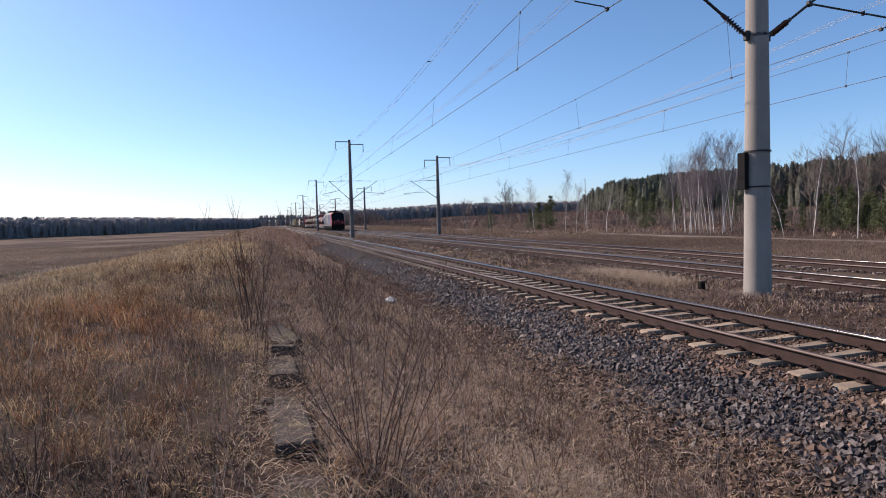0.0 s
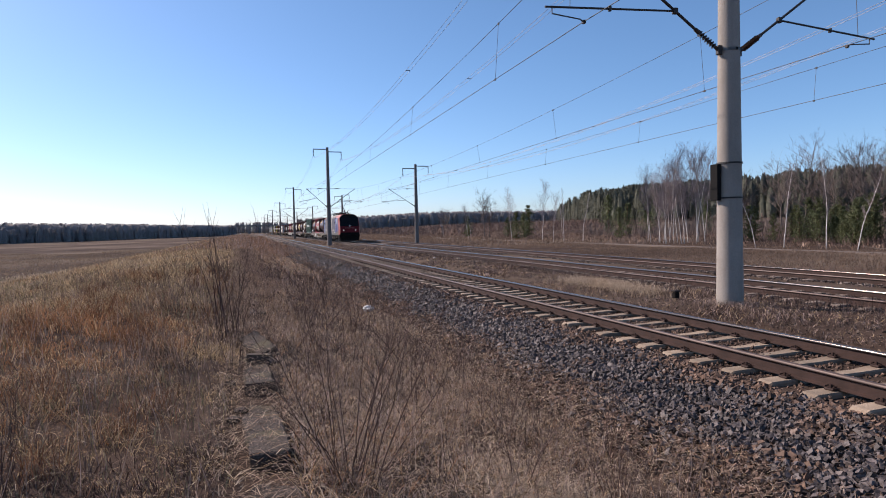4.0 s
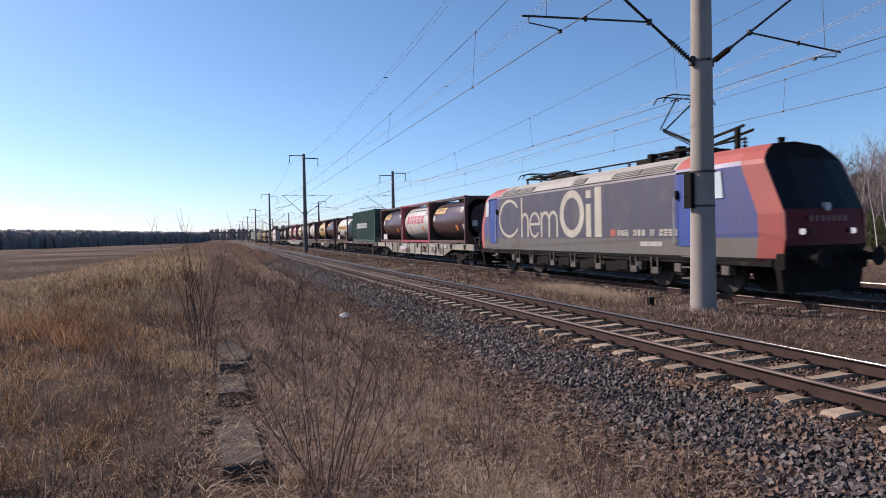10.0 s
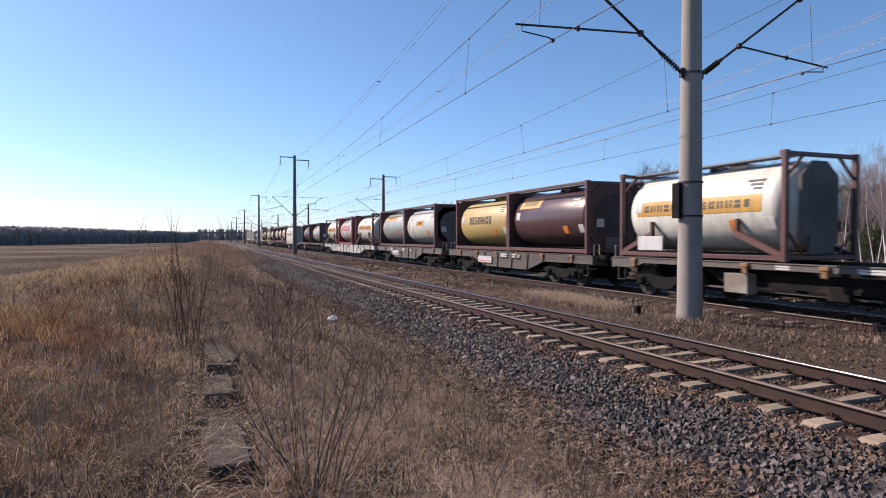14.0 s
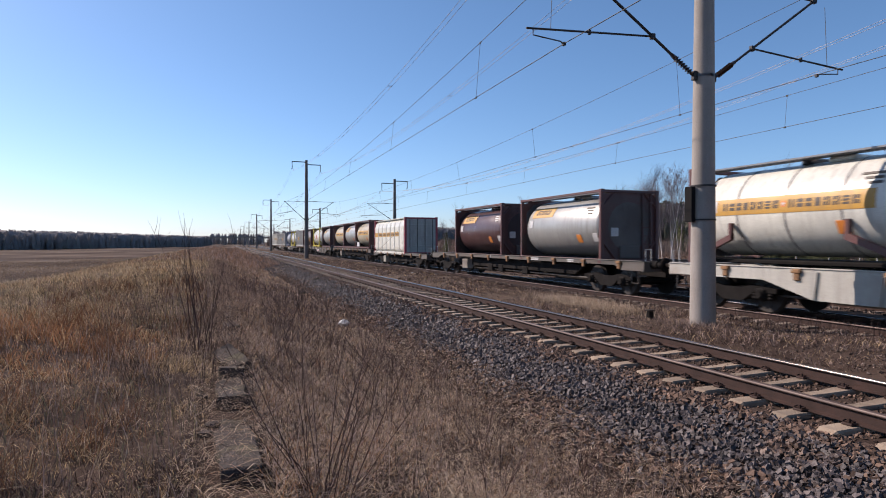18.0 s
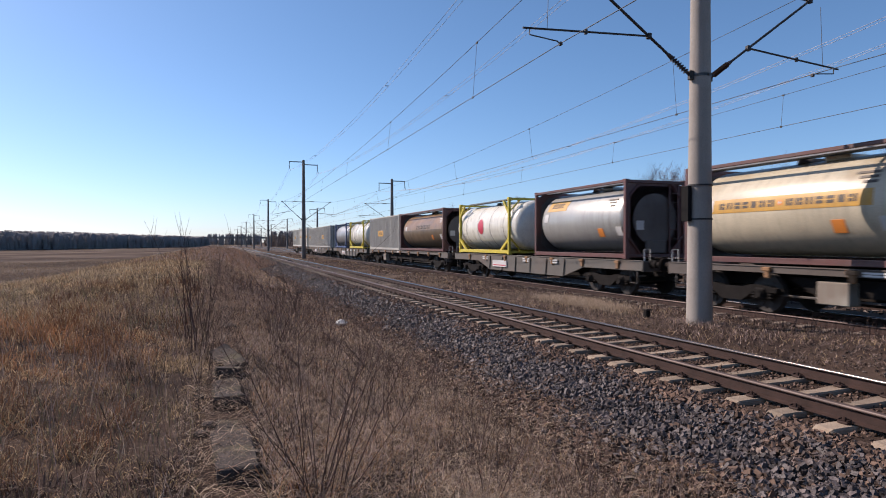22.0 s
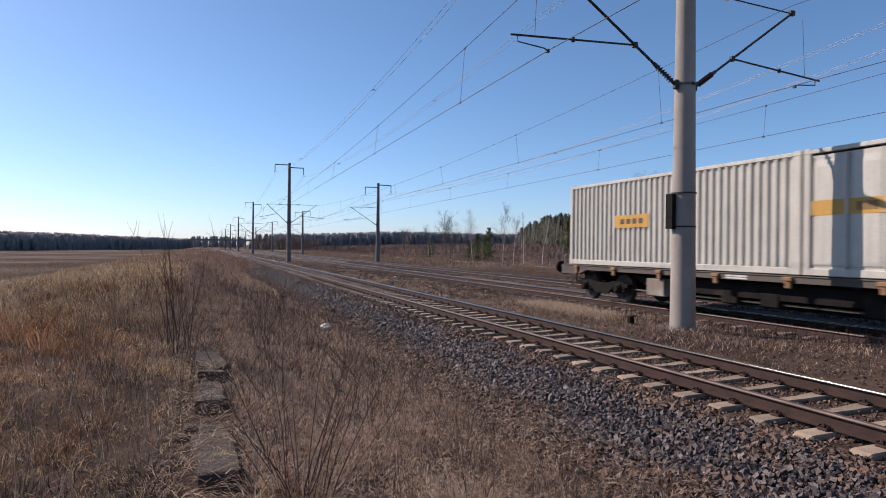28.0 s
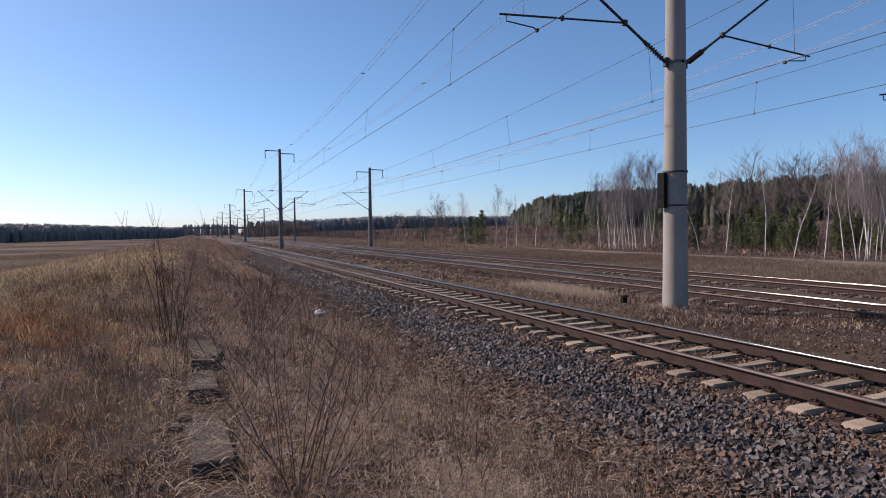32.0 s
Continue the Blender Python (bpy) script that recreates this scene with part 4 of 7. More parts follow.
def add_tank(f, label, tank, frame, kind="frame", length=6.058, height=2.591, deck=1.18, sign=None, group="tank containers", seams=0, spread=0.0, box=False, hazard=True, band=None):
    """A tank container whose front end is at f. kind: frame (full frame), beam (end frames with struts), collar (frames set in from the ends)."""
    s = f + length / 2
    c = rolling("tank_container", label, "tank container", group, s)
    h = length / 2
    r, zc = 1.12, height - 1.12 - 0.14
    half = h - 0.1 + spread
    F, B = T[frame], T[tank]
    w = 1.219
    z0 = deck
    body = part("tank_barrel", G().loft(barrel_rings(r, half, z0 + zc)), B, c, smooth=True)
    for k in range(seams):
        y = -half + 0.8 + (2 * half - 1.6) * (k + 0.5) / seams
        part("seam", G().tube((0, y - 0.025, z0 + zc), (0, y + 0.025, z0 + zc), r + 0.006, n=36, caps=False), T["seam"], body)
    pw = 0.13 if kind != "collar" else 0.12
    for e in (-1, 1):
        for sx in (-1, 1):
            post = part("corner_post", G().box(sx * w, e * h, z0, sx * (w - pw), e * (h - pw), z0 + height, 0.012), F, c)
            for zz in (0.0, height - 0.118):
                part("corner_casting", G().box(sx * (w + 0.004), e * (h + 0.004), z0 + zz, sx * (w - 0.165), e * (h - 0.175), z0 + zz + 0.118, 0.01), F, post)
            inner = w - 0.12
            part("end_brace", G().tube((sx * inner, e * (h - 0.07), z0 + 0.75), (sx * 0.55, e * (h - 0.07), z0 + 0.12), 0.04, n=6), F, c)
            part("end_brace", G().tube((sx * inner, e * (h - 0.07), z0 + height - 0.6), (sx * 0.6, e * (h - 0.07), z0 + height - 0.1), 0.04, n=6), F, c)
        for zz in (0.05, height - 0.12):
            part("end_beam", G().box(-w + 0.1, e * (h - 0.02), z0 + zz, w - 0.1, e * (h - 0.13), z0 + zz + 0.1, 0.01), F, c)
        if kind != "collar":
            c8 = 0.98 if kind == "frame" else 0.62
            octo = [(-c8, 0.5), (-c8 + 0.38, 0.16), (c8 - 0.38, 0.16), (c8, 0.5), (c8, height - 0.55), (c8 - 0.38, height - 0.2), (-c8 + 0.38, height - 0.2), (-c8, height - 0.55)]
            # cladding and valve box carry the end's shade in their colour
            part("end_panel", G().prism([(a, z0 + b) for a, b in octo], e * (h - 0.13), e * (h - 0.09)), T["end_dark" if tank == "brown" else "end_panel"], c, "grimy flat cladding over the tank head, darkened for shade")
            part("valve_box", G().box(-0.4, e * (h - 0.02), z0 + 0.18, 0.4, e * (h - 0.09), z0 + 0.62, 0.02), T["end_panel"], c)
        if kind == "frame":
            v, f = [], []
            nseg = 32
            for k in range(nseg):
                a = 2 * math.pi * k / nseg
                ca, sa = math.cos(a), math.sin(a)
                q = min((w - 0.1) / max(abs(ca), 1e-6), (height / 2 - 0.1) / max(abs(sa), 1e-6))
                for y in (e * (h - 0.09), e * (h - 0.12)):
                    v.append((ca * q, y, z0 + height / 2 + sa * q))
                    v.append((ca * 0.86, y, z0 + height / 2 + sa * 0.86))
            for k in range(nseg):
                a0, b0 = k * 4, ((k + 1) % nseg) * 4
                f += [(a0, b0, b0 + 1, a0 + 1), (a0 + 2, a0 + 3, b0 + 3, b0 + 2), (a0 + 1, b0 + 1, b0 + 3, a0 + 3)]
            part("end_plate", G().add(v, f), F, c, "dark end plate round the tank head")
            part("end_placard", G().box(-0.75, e * (h - 0.085), z0 + 0.95, -0.45, e * (h - 0.07), z0 + 1.25), T["white_mark"], c, "small end placard")
            g = G()
            for k in range(7):
                g.box(0.55, e * (h - 0.03), z0 + 0.35 + k * 0.3, 0.9, e * (h - 0.06), z0 + 0.38 + k * 0.3)
            for x in (0.55, 0.9):
                g.box(x - 0.02, e * (h - 0.03), z0 + 0.15, x + 0.02, e * (h - 0.07), z0 + height - 0.1)
            part("ladder", g, F, c, "narrow end ladder")
    for sx in (-1, 1):
        if kind == "frame":
            part("top_rail", G().box(sx * w, -h + pw, z0 + height - 0.11, sx * (w - 0.08), h - pw, z0 + height - 0.02, 0.01), F, c)
            part("bottom_rail", G().box(sx * w, -h + pw, z0 + 0.03, sx * (w - 0.09), h - pw, z0 + 0.17, 0.01), F, c)
        elif kind == "beam":
            for e in (-1, 1):
                part("saddle_strut", G().prism([(e * (h - 0.1), z0 + 0.06), (e * (h - 0.1), z0 + 0.2), (e * (h - 1.5), z0 + 0.78), (e * (h - 1.5), z0 + 0.62)], sx * (w - 0.02), sx * (w - 0.14), "x"), F, c)
                part("bottom_rail", G().box(sx * w, e * (h - pw), z0 + 0.03, sx * (w - 0.09), 0, z0 + 0.15, 0.01), F, c) if box else None
                part("strut_post", G().box(sx * (w - 0.03), e * (h - 1.45) - 0.05, z0 + 0.6, sx * (w - 0.14), e * (h - 1.45) + 0.05, z0 + 1.05, 0.01), F, c)
        else:
            part("bottom_rail", G().box(sx * w, -h + pw, z0 + 0.04, sx * (w - 0.1), h - pw, z0 + 0.2, 0.01), F, c)
            for e in (-1, 1):
                part("saddle_strut", G().prism([(e * (h - 0.1), z0 + 0.75), (e * (h - 0.1), z0 + 0.6), (e * (h - 0.8), z0 + 0.18), (e * (h - 1.0), z0 + 0.18)], sx * (w - 0.01), sx * (w - 0.1), "x"), F, c)
                part("corner_gusset", G().prism([(e * (h - 0.1), z0 + height - 0.75), (e * (h - 0.1), z0 + height - 0.6), (e * (h - 0.55), z0 + height - 0.12), (e * (h - 0.7), z0 + height - 0.12)], sx * (w - 0.01), sx * (w - 0.1), "x"), F, c)
    if kind != "collar":
        part("walkway", G().box(-0.75, -h + 0.2, z0 + height - 0.08, -0.3, h - 0.2, z0 + height - 0.04), T["galv2"], c, "grating walkway on top")
    else:
        part("walkway", G().box(-0.7, -h + 0.2, z0 + height - 0.03, -0.25, h - 0.2, z0 + height + 0.01), T["galv2"], c, "grating walkway on top")
    part("manlid", G().tube((0, 0.1, z0 + zc + r - 0.02), (0, 0.1, z0 + height - 0.06), 0.3, 0.28, 16), T["gear"], c)
    part("spill_box", G().box(-0.4, -1.2, z0 + zc + r - 0.06, 0.4, -0.55, z0 + height - 0.09, 0.02), B, c)
    part("tank_cradle", G().box(-0.9, -h + 0.3, z0 + 0.02, 0.9, h - 0.3, z0 + 0.12, 0.02), T["under"], c)
    for sx in (-1, 1):
        if band:
            y0b, y1b, a0, a1, mat, count, lett = band
            part("colour_band", curved(G(), r, z0 + zc, -half + 0.5 + y0b * (2 * half - 1.0), -half + 0.5 + y1b * (2 * half - 1.0), a0, a1, 0.006, sx, 14), T[mat], c, "painted band", smooth=True)
            yy0, yy1 = -half + 0.5 + (y0b + 0.06) * (2 * half - 1.0), -half + 0.5 + (y1b - 0.06) * (2 * half - 1.0)
            da = (a1 - a0) * 0.27
            band_letters(c, r, z0 + zc, yy0, yy1, a0 + da, a1 - da, count, T[lett], sx, skip=(count // 2,) if count > 12 else ())
        if sign:
            y0b, y1b, a0, a1, mat, count = sign
            band_letters(c, r, z0 + zc, -half + y0b * 2 * half, -half + y1b * 2 * half, a0, a1, count, T[mat], sx, label="block of red lettering" if "red" in mat else "block of lettering")
        if hazard:
            for yy, mat, a in ((-0.42, "white_mark", -22), (-0.24, "orange_mark", -24), (0.38, "white_mark", 8)):
                y = yy * 2 * half
                part("placard", curved(G(), r, z0 + zc, y - 0.15, y + 0.15, a - 8, a + 8, 0.012, sx), T[mat], c, "small hazard placard")
            for k in range(3):
                y = -half + 0.7
                part("small_print", curved(G(), r, z0 + zc, y, y + 0.5 - 0.1 * k, 34 - k * 6, 37 - k * 6, 0.012, sx), T["white_mark" if tank in ("brown", "low_brown") else "dark_mark"], c, "illegible small print")
        if box:
            part("document_panel", G().box(sx * (w + 0.01), h - 2.0, z0 + 0.2, sx * (w - 0.02), h - 0.9, z0 + 0.62, 0.01), T["white_mark"], c, "white document panel")
    return c


# ---- the train: box containers ----
def corrugated(h, z0, z1, x, side, pitch, depth):
    n = int(round(2 * h / pitch))
    pts = []
    for k in range(n):
        y = -h + 2 * h * k / n
        p = 2 * h / n
        pts += [(y, 0.0), (y + 0.3 * p, 0.0), (y + 0.45 * p, depth), (y + 0.85 * p, depth)]
    pts.append((h, 0.0))
    v, f = [], []
    for y, d in pts:
        for z in (z0, z1):
            v.append((x - side * d, y, z))
        for z in (z0, z1):
            v.append((x - side * (d + 0.012), y, z))
    for i in range(len(pts) - 1):
        a, b = i * 4, i * 4 + 4
        f += [(a, b, b + 1, a + 1), (a + 2, a + 3, b + 3, b + 2)]
    return G().add(v, f)


def add_box(f, label, colour, length=9.125, height=2.743, deck=1.18, pitch=0.25, style="corrugated", plate=None, band=False, post=None, group="box containers", sign=0):
    s = f + length / 2
    c = rolling("freight_container", label, "container", group, s)
    h, w, z0 = length / 2, 1.25, deck
    B, P = T[colour], T[post or colour]
    for sx in (-1, 1):
        if style == "corrugated":
            part("side_panel", corrugated(h - 0.16, z0 + 0.15, z0 + height - 0.1, sx * (w - 0.012), sx, pitch, 0.055), B, c, "corrugated steel side")
        else:
            n = 7 if style == "bulged" else 11
            wide = (2 * h - 0.32) / n
            for k in range(n):
                y = -h + 0.16 + k * wide
                d = 0.035 if style == "bulged" else 0.0
                zt = z0 + height - (0.1 if style == "bulged" else 0.16)
                low, high, tuck = (0.5, 0.55, 0.3) if style == "bulged" else (0.25, 0.25, 0.04)
                ring = lambda yy, dd: [(sx * (w - 0.16 if style == "bulged" else w - 0.05), yy, z0 + 0.15), (sx * (w - 0.05 + dd), yy, z0 + (low + 0.15) / 2), (sx * (w - 0.03 + dd), yy, z0 + low), (sx * (w - 0.03 + dd), yy, zt - high), (sx * (w - 0.03 - tuck * 0.3 + dd), yy, zt - high * 0.4), (sx * (w - tuck), yy, zt), (sx * (w - 0.45), yy, zt), (sx * (w - 0.45), yy, z0 + 0.15)]
                g = G().loft([ring(y + 0.03, -0.03), ring(y + 0.12, d), ring(y + wide - 0.12, d), ring(y + wide - 0.03, -0.03)])
                part("side_panel", g, B, c, "smooth pressed side panel")
                part("side_rib", G().box(sx * (w - (0.06 if style == "ribbed" else 0.4)), y - 0.03, z0 + 0.2, sx * (w - (0.005 if style == "ribbed" else 0.08)), y + 0.03, zt - (0.0 if style == "ribbed" else 0.45), 0.008), B, c)
                if band and 0 < k or band and style == "ribbed":
                    part("colour_band", G().box(sx * (w - 0.03 + d), y + (0.12 if style == "bulged" else 0.0), z0 + 1.3, sx * (w - 0.024 + d), y + wide - (0.12 if style == "bulged" else 0.0), z0 + 1.62), T["ochre"], c, "ochre band")
                    if 1 <= k <= n - 2:
                        for q in range(4):
                            yy = y + 0.18 + q * (wide - 0.36) / 4
                            part("letter_bar", G().box(sx * (w - 0.026 + d), yy, z0 + 1.37, sx * (w - 0.020 + d), yy + (wide - 0.36) / 4 * 0.6, z0 + 1.55), T["dark_mark"], c, "block of dark lettering")
        inset = 0.26 if style == "bulged" else 0.0
        part("top_rail", G().box(sx * (w - inset), -h + 0.1, z0 + height - 0.12, sx * (w - 0.09 - inset), h - 0.1, z0 + height - 0.02, 0.015), B, c)
        part("bottom_rail", G().box(sx * w, -h + 0.1, z0, sx * (w - 0.09), h - 0.1, z0 + 0.16, 0.015), B, c)
        for e in (-1, 1):
            post_ob = part("corner_post", G().box(sx * w, e * h, z0, sx * (w - 0.16), e * (h - 0.17), z0 + height, 0.015), P, c)
            for zz in (0.0, height - 0.118):
                part("corner_casting", G().box(sx * (w + 0.005), e * (h + 0.005), z0 + zz, sx * (w - 0.17), e * (h - 0.18), z0 + zz + 0.12, 0.012), P, post_ob)
        if plate:
            ya, yb, za, zb, mat = plate
            part("sign_panel", G().box(sx * (w - 0.012), ya, z0 + za, sx * (w + 0.002), yb, z0 + zb, 0.003), T[mat], c, "ochre sign panel")
            for q in range(4):
                yy = ya + (yb - ya) * (0.16 + 0.18 * q)
                part("letter_bar", G().box(sx * w, yy, z0 + za + (zb - za) * 0.3, sx * (w + 0.005), yy + (yb - ya) * 0.12, z0 + zb - (zb - za) * 0.3), T["dark_mark"], c, "block of dark lettering")
        for q in range(sign):
            yy = -h + length * 0.33 + q * 0.47
            g = G()
            for k, (u0, u1, v0, v1) in enumerate(STROKES[(q * 5 + q // 3 + 1) % len(STROKES)]):
                g.box(sx * (w - 0.014), yy + 0.37 * u0, z0 + 1.22 + 0.44 * v0, sx * (w + 0.002 + 0.0006 * k), yy + 0.37 * u1, z0 + 1.22 + 0.44 * v1)
            part("letter_shape", g, T["white_mark"], c, "block of white lettering")
    for e in (-1, 1):
        # bulged box: end walls and ribs coloured grey to stand for their shade
        part("end_wall", G().box(-w + 0.15, e * (h - 0.03), z0 + 0.12, w - 0.15, e * (h - 0.07), z0 + height - 0.1), T["box_grey"] if style == "bulged" else B, c)
        part("door_sill", G().box(-w + 0.15, e * h, z0 + 0.02, w - 0.15, e * (h - 0.1), z0 + 0.14, 0.01), P, c)
        part("header", G().box(-w + 0.15, e * h, z0 + height - 0.14, w - 0.15, e * (h - 0.1), z0 + height - 0.02, 0.01), P, c)
        for q in range(4):
            x = -0.85 + q * 0.57
            part("locking_bar", G().tube((x, e * (h - 0.01), z0 + 0.1), (x, e * (h - 0.01), z0 + height - 0.1), 0.02, n=8), T["gear"], c)
        for q in range(3):
            zz = z0 + 0.55 + q * 0.75
            part("door_rib", G().box(-w + 0.2, e * (h - 0.02), zz, w - 0.2, e * (h - 0.04), zz + 0.08, 0.008), T["box_grey"] if style == "bulged" else B, c)
    roof = G()
    for q in range(int(length / 0.55)):
        y = -h + 0.12 + q * (length - 0.24) / int(length / 0.55)
        roof.box(-w + 0.09, y, z0 + height - 0.06, w - 0.09, y + (length - 0.24) / int(length / 0.55) - 0.06, z0 + height - 0.03, 0.008)
    roof.box(-w + 0.09, -h + 0.1, z0 + height - 0.08, w - 0.09, h - 0.1, z0 + height - 0.055)
    part("roof_panel", roof, B, c)
    part("floor_panel", G().box(-w + 0.09, -h + 0.1, z0 + 0.05, w - 0.09, h - 0.1, z0 + 0.13), T["under"], c)
    return c


T["galv2"] = M["galv"]


# ---- the train: make-up, from the locomotive backwards (distances along the train) ----
LONG = (0.06, 0.95, -4, 17, "ochre", 17, "dark_mark")
FIRST = add_wagon(-78.75, -58.25, "belly", "wagon_pale", "pale grey fish-bellied container wagon carrying three tanks")
add_tank(-77.62, "maroon-brown tank container with an ochre sign in a brown frame", "brown", "frame_brown", band=(0.62, 0.97, 22, 46, "ochre", 8, "dark_mark"))
add_tank(-71.54, "white tank container with red block lettering in a red frame", "white", "frame_red", sign=(0.2, 0.86, -3, 24, "red_mark", 5))
add_tank(-65.4, "maroon-brown tank container with an ochre sign beside a red-framed tank", "brown", "frame_brown", band=(0.68, 0.99, 22, 46, "ochre", 8, "dark_mark"), box=True)
add_wagon(-57.7, -38.6, "flat", "wagon_grey", "pale grey container wagon with a green box and a tank")
add_box(-57.32, "dark green corrugated bulk container with white block lettering", "green", height=2.8, pitch=0.3, sign=9)
add_tank(-45.0, "white and ochre banded tank container with struts in a dark frame", "bright_white", "frame_brown", "beam", band=(0.03, 0.97, -6, 16, "ochre", 14, "dark_mark"), box=True)
add_wagon(-37.4, -24.0, "belly", "wagon_dark", "dark grey fish-bellied container wagon carrying two tanks")
add_tank(-37.1, "maroon-brown tank container with an ochre sign on a grey wagon", "brown", "frame_brown", band=(0.62, 0.97, 24, 48, "ochre", 8, "dark_mark"))
add_tank(-31.03, "pale yellow tank container with dark lettering and a blue rail", "yellow_tank", "frame_brown", sign=(0.3, 0.75, -4, 14, "dark_mark", 8))
add_wagon(-22.76, -8.85, "belly", "wagon_grey", "grey fish-bellied container wagon carrying two pale tanks")
add_tank(-21.65, "dull white tank container with a small ochre sign", "white", "frame_brown", band=(0.35, 0.65, 0, 18, "ochre", 8, "dark_mark"))
add_tank(-15.6, "dull aluminium tank container with a large ochre sign", "alu", "frame_brown", band=(0.35, 0.92, 26, 50, "ochre", 8, "dark_mark"))
add_wagon(-7.6, 14.6, "belly", "wagon_white", "pale grey fish-bellied container wagon carrying three white tanks")
add_tank(-7.05, "white strutted tank container with a long ochre band", "bright_white", "frame_brown", "beam", band=LONG, seams=0)
add_tank(0.64, "white tank container with red block lettering in a bright red frame", "white", "frame_red", sign=(0.2, 0.86, -3, 24, "red_mark", 5))
add_tank(7.82, "white strutted tank container with an ochre band and a dark frame", "bright_white", "frame_brown", "beam", band=LONG, seams=3)
add_wagon(15.85, 36.0, "flat", "wagon_grey", "grey flat container wagon with an empty rear bay")
add_tank(18.1, "shiny grey tank container with an ochre sign in a brown frame", "alu", "frame_brown", band=(0.62, 0.97, 22, 46, "ochre", 8, "dark_mark"), deck=1.0)
add_tank(26.1, "maroon-brown tank container with an ochre sign on a low deck", "brown", "frame_brown", band=(0.62, 0.97, 22, 46, "ochre", 8, "dark_mark"), deck=1.0)
add_wagon(37.25, 51.65, "flat", "wagon_grey", "grimy grey flat container wagon with a white bulged container", 1.0)
add_box(42.12, "white bulged bulk container with an ochre band and red corner posts", "bright_white", height=2.67, deck=0.9, style="bulged", band=True, post="frame_red")
add_wagon(52.9, 72.2, "flat", "wagon_dark", "dark flat container wagon carrying three tanks")
add_tank(53.4, "yellowed white tank container with a long ochre band", "cream_tank", "frame_brown", band=LONG, box=True)
add_tank(59.46, "shiny grey tank container with an ochre sign at one end", "alu", "frame_brown", band=(0.68, 0.99, 18, 44, "ochre", 8, "dark_mark"))
add_tank(65.53, "yellowed tank container with a wide ochre band in a brown frame", "cream_tank", "frame_brown", band=(0.05, 0.95, -2, 16, "ochre", 15, "dark_mark"))
add_wagon(73.45, 89.4, "belly", "wagon_grey", "grey container wagon with a silver and a yellow-framed tank")
add_tank(74.25, "silver tank container with an ochre sign in a brown frame", "alu", "frame_brown", band=(0.68, 0.97, 22, 46, "ochre", 8, "dark_mark"))
Y1 = add_tank(82.74, "white tank with a red emblem in a yellow collar frame", "bright_white", "yellow", "collar", spread=0.85, seams=4, hazard=False)
add_wagon(90.65, 109.85, "flat", "wagon_grey", "grimy flat container wagon with an ochre tank and a grey box")
add_tank(91.35, "long weathered tank container, ochre above and grey-brown below", "low_brown", "frame_brown", length=9.0, seams=3, band=(0.0, 1.0, 2, 88, "orange_tank", 0, "dark_mark"), sign=(0.3, 0.62, 4, 17, "dark_mark", 9))
add_box(100.5, "light grey corrugated container with an ochre sign", "box_grey", height=2.6, plate=(0.1, 1.7, 1.05, 1.5, "ochre"))
add_wagon(111.1, 127.7, "belly", "wagon_grey", "grey container wagon with white and steel tanks")
Y2 = add_tank(112.48, "white tank in a yellow collar frame with visible seams", "bright_white", "yellow", "collar", spread=0.85, seams=4, hazard=False)
add_tank(120.46, "bare steel tank in a dark blue collar frame", "steel_tank", "frame_blue", "collar", spread=0.65, seams=0, hazard=False)
add_wagon(129.0, 148.25, "belly", "wagon_grey", "grey fish-bellied wagon carrying two light grey boxes")
add_box(129.75, "light grey corrugated container with an ochre sign on a grey wagon", "box_grey", height=2.6, plate=(0.0, 1.6, 1.05, 1.5, "ochre"))
add_box(138.95, "light grey corrugated container with a small ochre sign at its end", "box_grey", height=2.6, plate=(2.5, 3.7, 1.15, 1.45, "ochre"))
add_wagon(149.5, 168.45, "flat", "wagon_dark", "dark flat container wagon at the end of the train")
add_box(149.62, "off-white ribbed container with a long ochre band", "box_white", height=2.75, style="ribbed", band=True)
add_box(158.8, "off-white corrugated container with an ochre sign panel", "box_white", height=2.75, pitch=0.24, plate=(0.4, 2.0, 1.2, 1.6, "ochre"))
for c, mat, y0 in ((Y1, "red_mark", 0.35), (Y2, "white_mark", 0.9)):
    for sx in (-1, 1):
        disc = [(y0 + 0.34 * math.cos(k * math.pi / 8), 0.38 * math.sin(k * math.pi / 8)) for k in range(16)]
        v = [(sx * 1.134, y0, 1.18 + 1.331)]
        for q in (0.25, 0.5, 0.75, 1.0):
            v += [(sx * (1.134 ** 2 - (z * q) ** 2) ** 0.5, y0 + (y - y0) * q, 1.18 + 1.331 + z * q) for y, z in disc]
        f = [(0, 1 + k, 1 + (k + 1) % 16) for k in range(16)]
        for q in range(3):
            f += [(1 + q * 16 + k, 17 + q * 16 + k, 17 + q * 16 + (k + 1) % 16, 1 + q * 16 + (k + 1) % 16) for k in range(16)]
        part("emblem", G().add(v, f), T[mat], c, "round emblem")
    part("end_placard", G().box(0.25, -3.78, 2.35, 0.55, -3.7, 2.65), T["red_mark" if mat == "red_mark" else "white_mark"], c, "small end placard")


def spray_lines(wagon, y0, z0, wide, high, seed, mat):
    """Scrawled loops of spray paint on a wagon side, not readable."""
    r = random.Random(seed)
    for k in range(7):
        y = y0 + wide * k / 7
        pts = []
        for q in range(9):
            a = q * 0.85 + r.uniform(-0.3, 0.3)
            pts.append((-1.274, y + wide * 0.1 * math.cos(a) + q * wide * 0.012, z0 + high * (0.5 + 0.42 * math.sin(a * r.uniform(0.8, 1.2)))))
        part("spray_line", G().path(pts, 0.011, 4), mat, wagon, "scrawled spray-paint line")


spray_lines(FIRST, -5.6, 0.52, 1.9, 0.46, 3, T["tag"])
spray_lines(FIRST, 1.0, 0.5, 1.2, 0.3, 5, T["seam"])
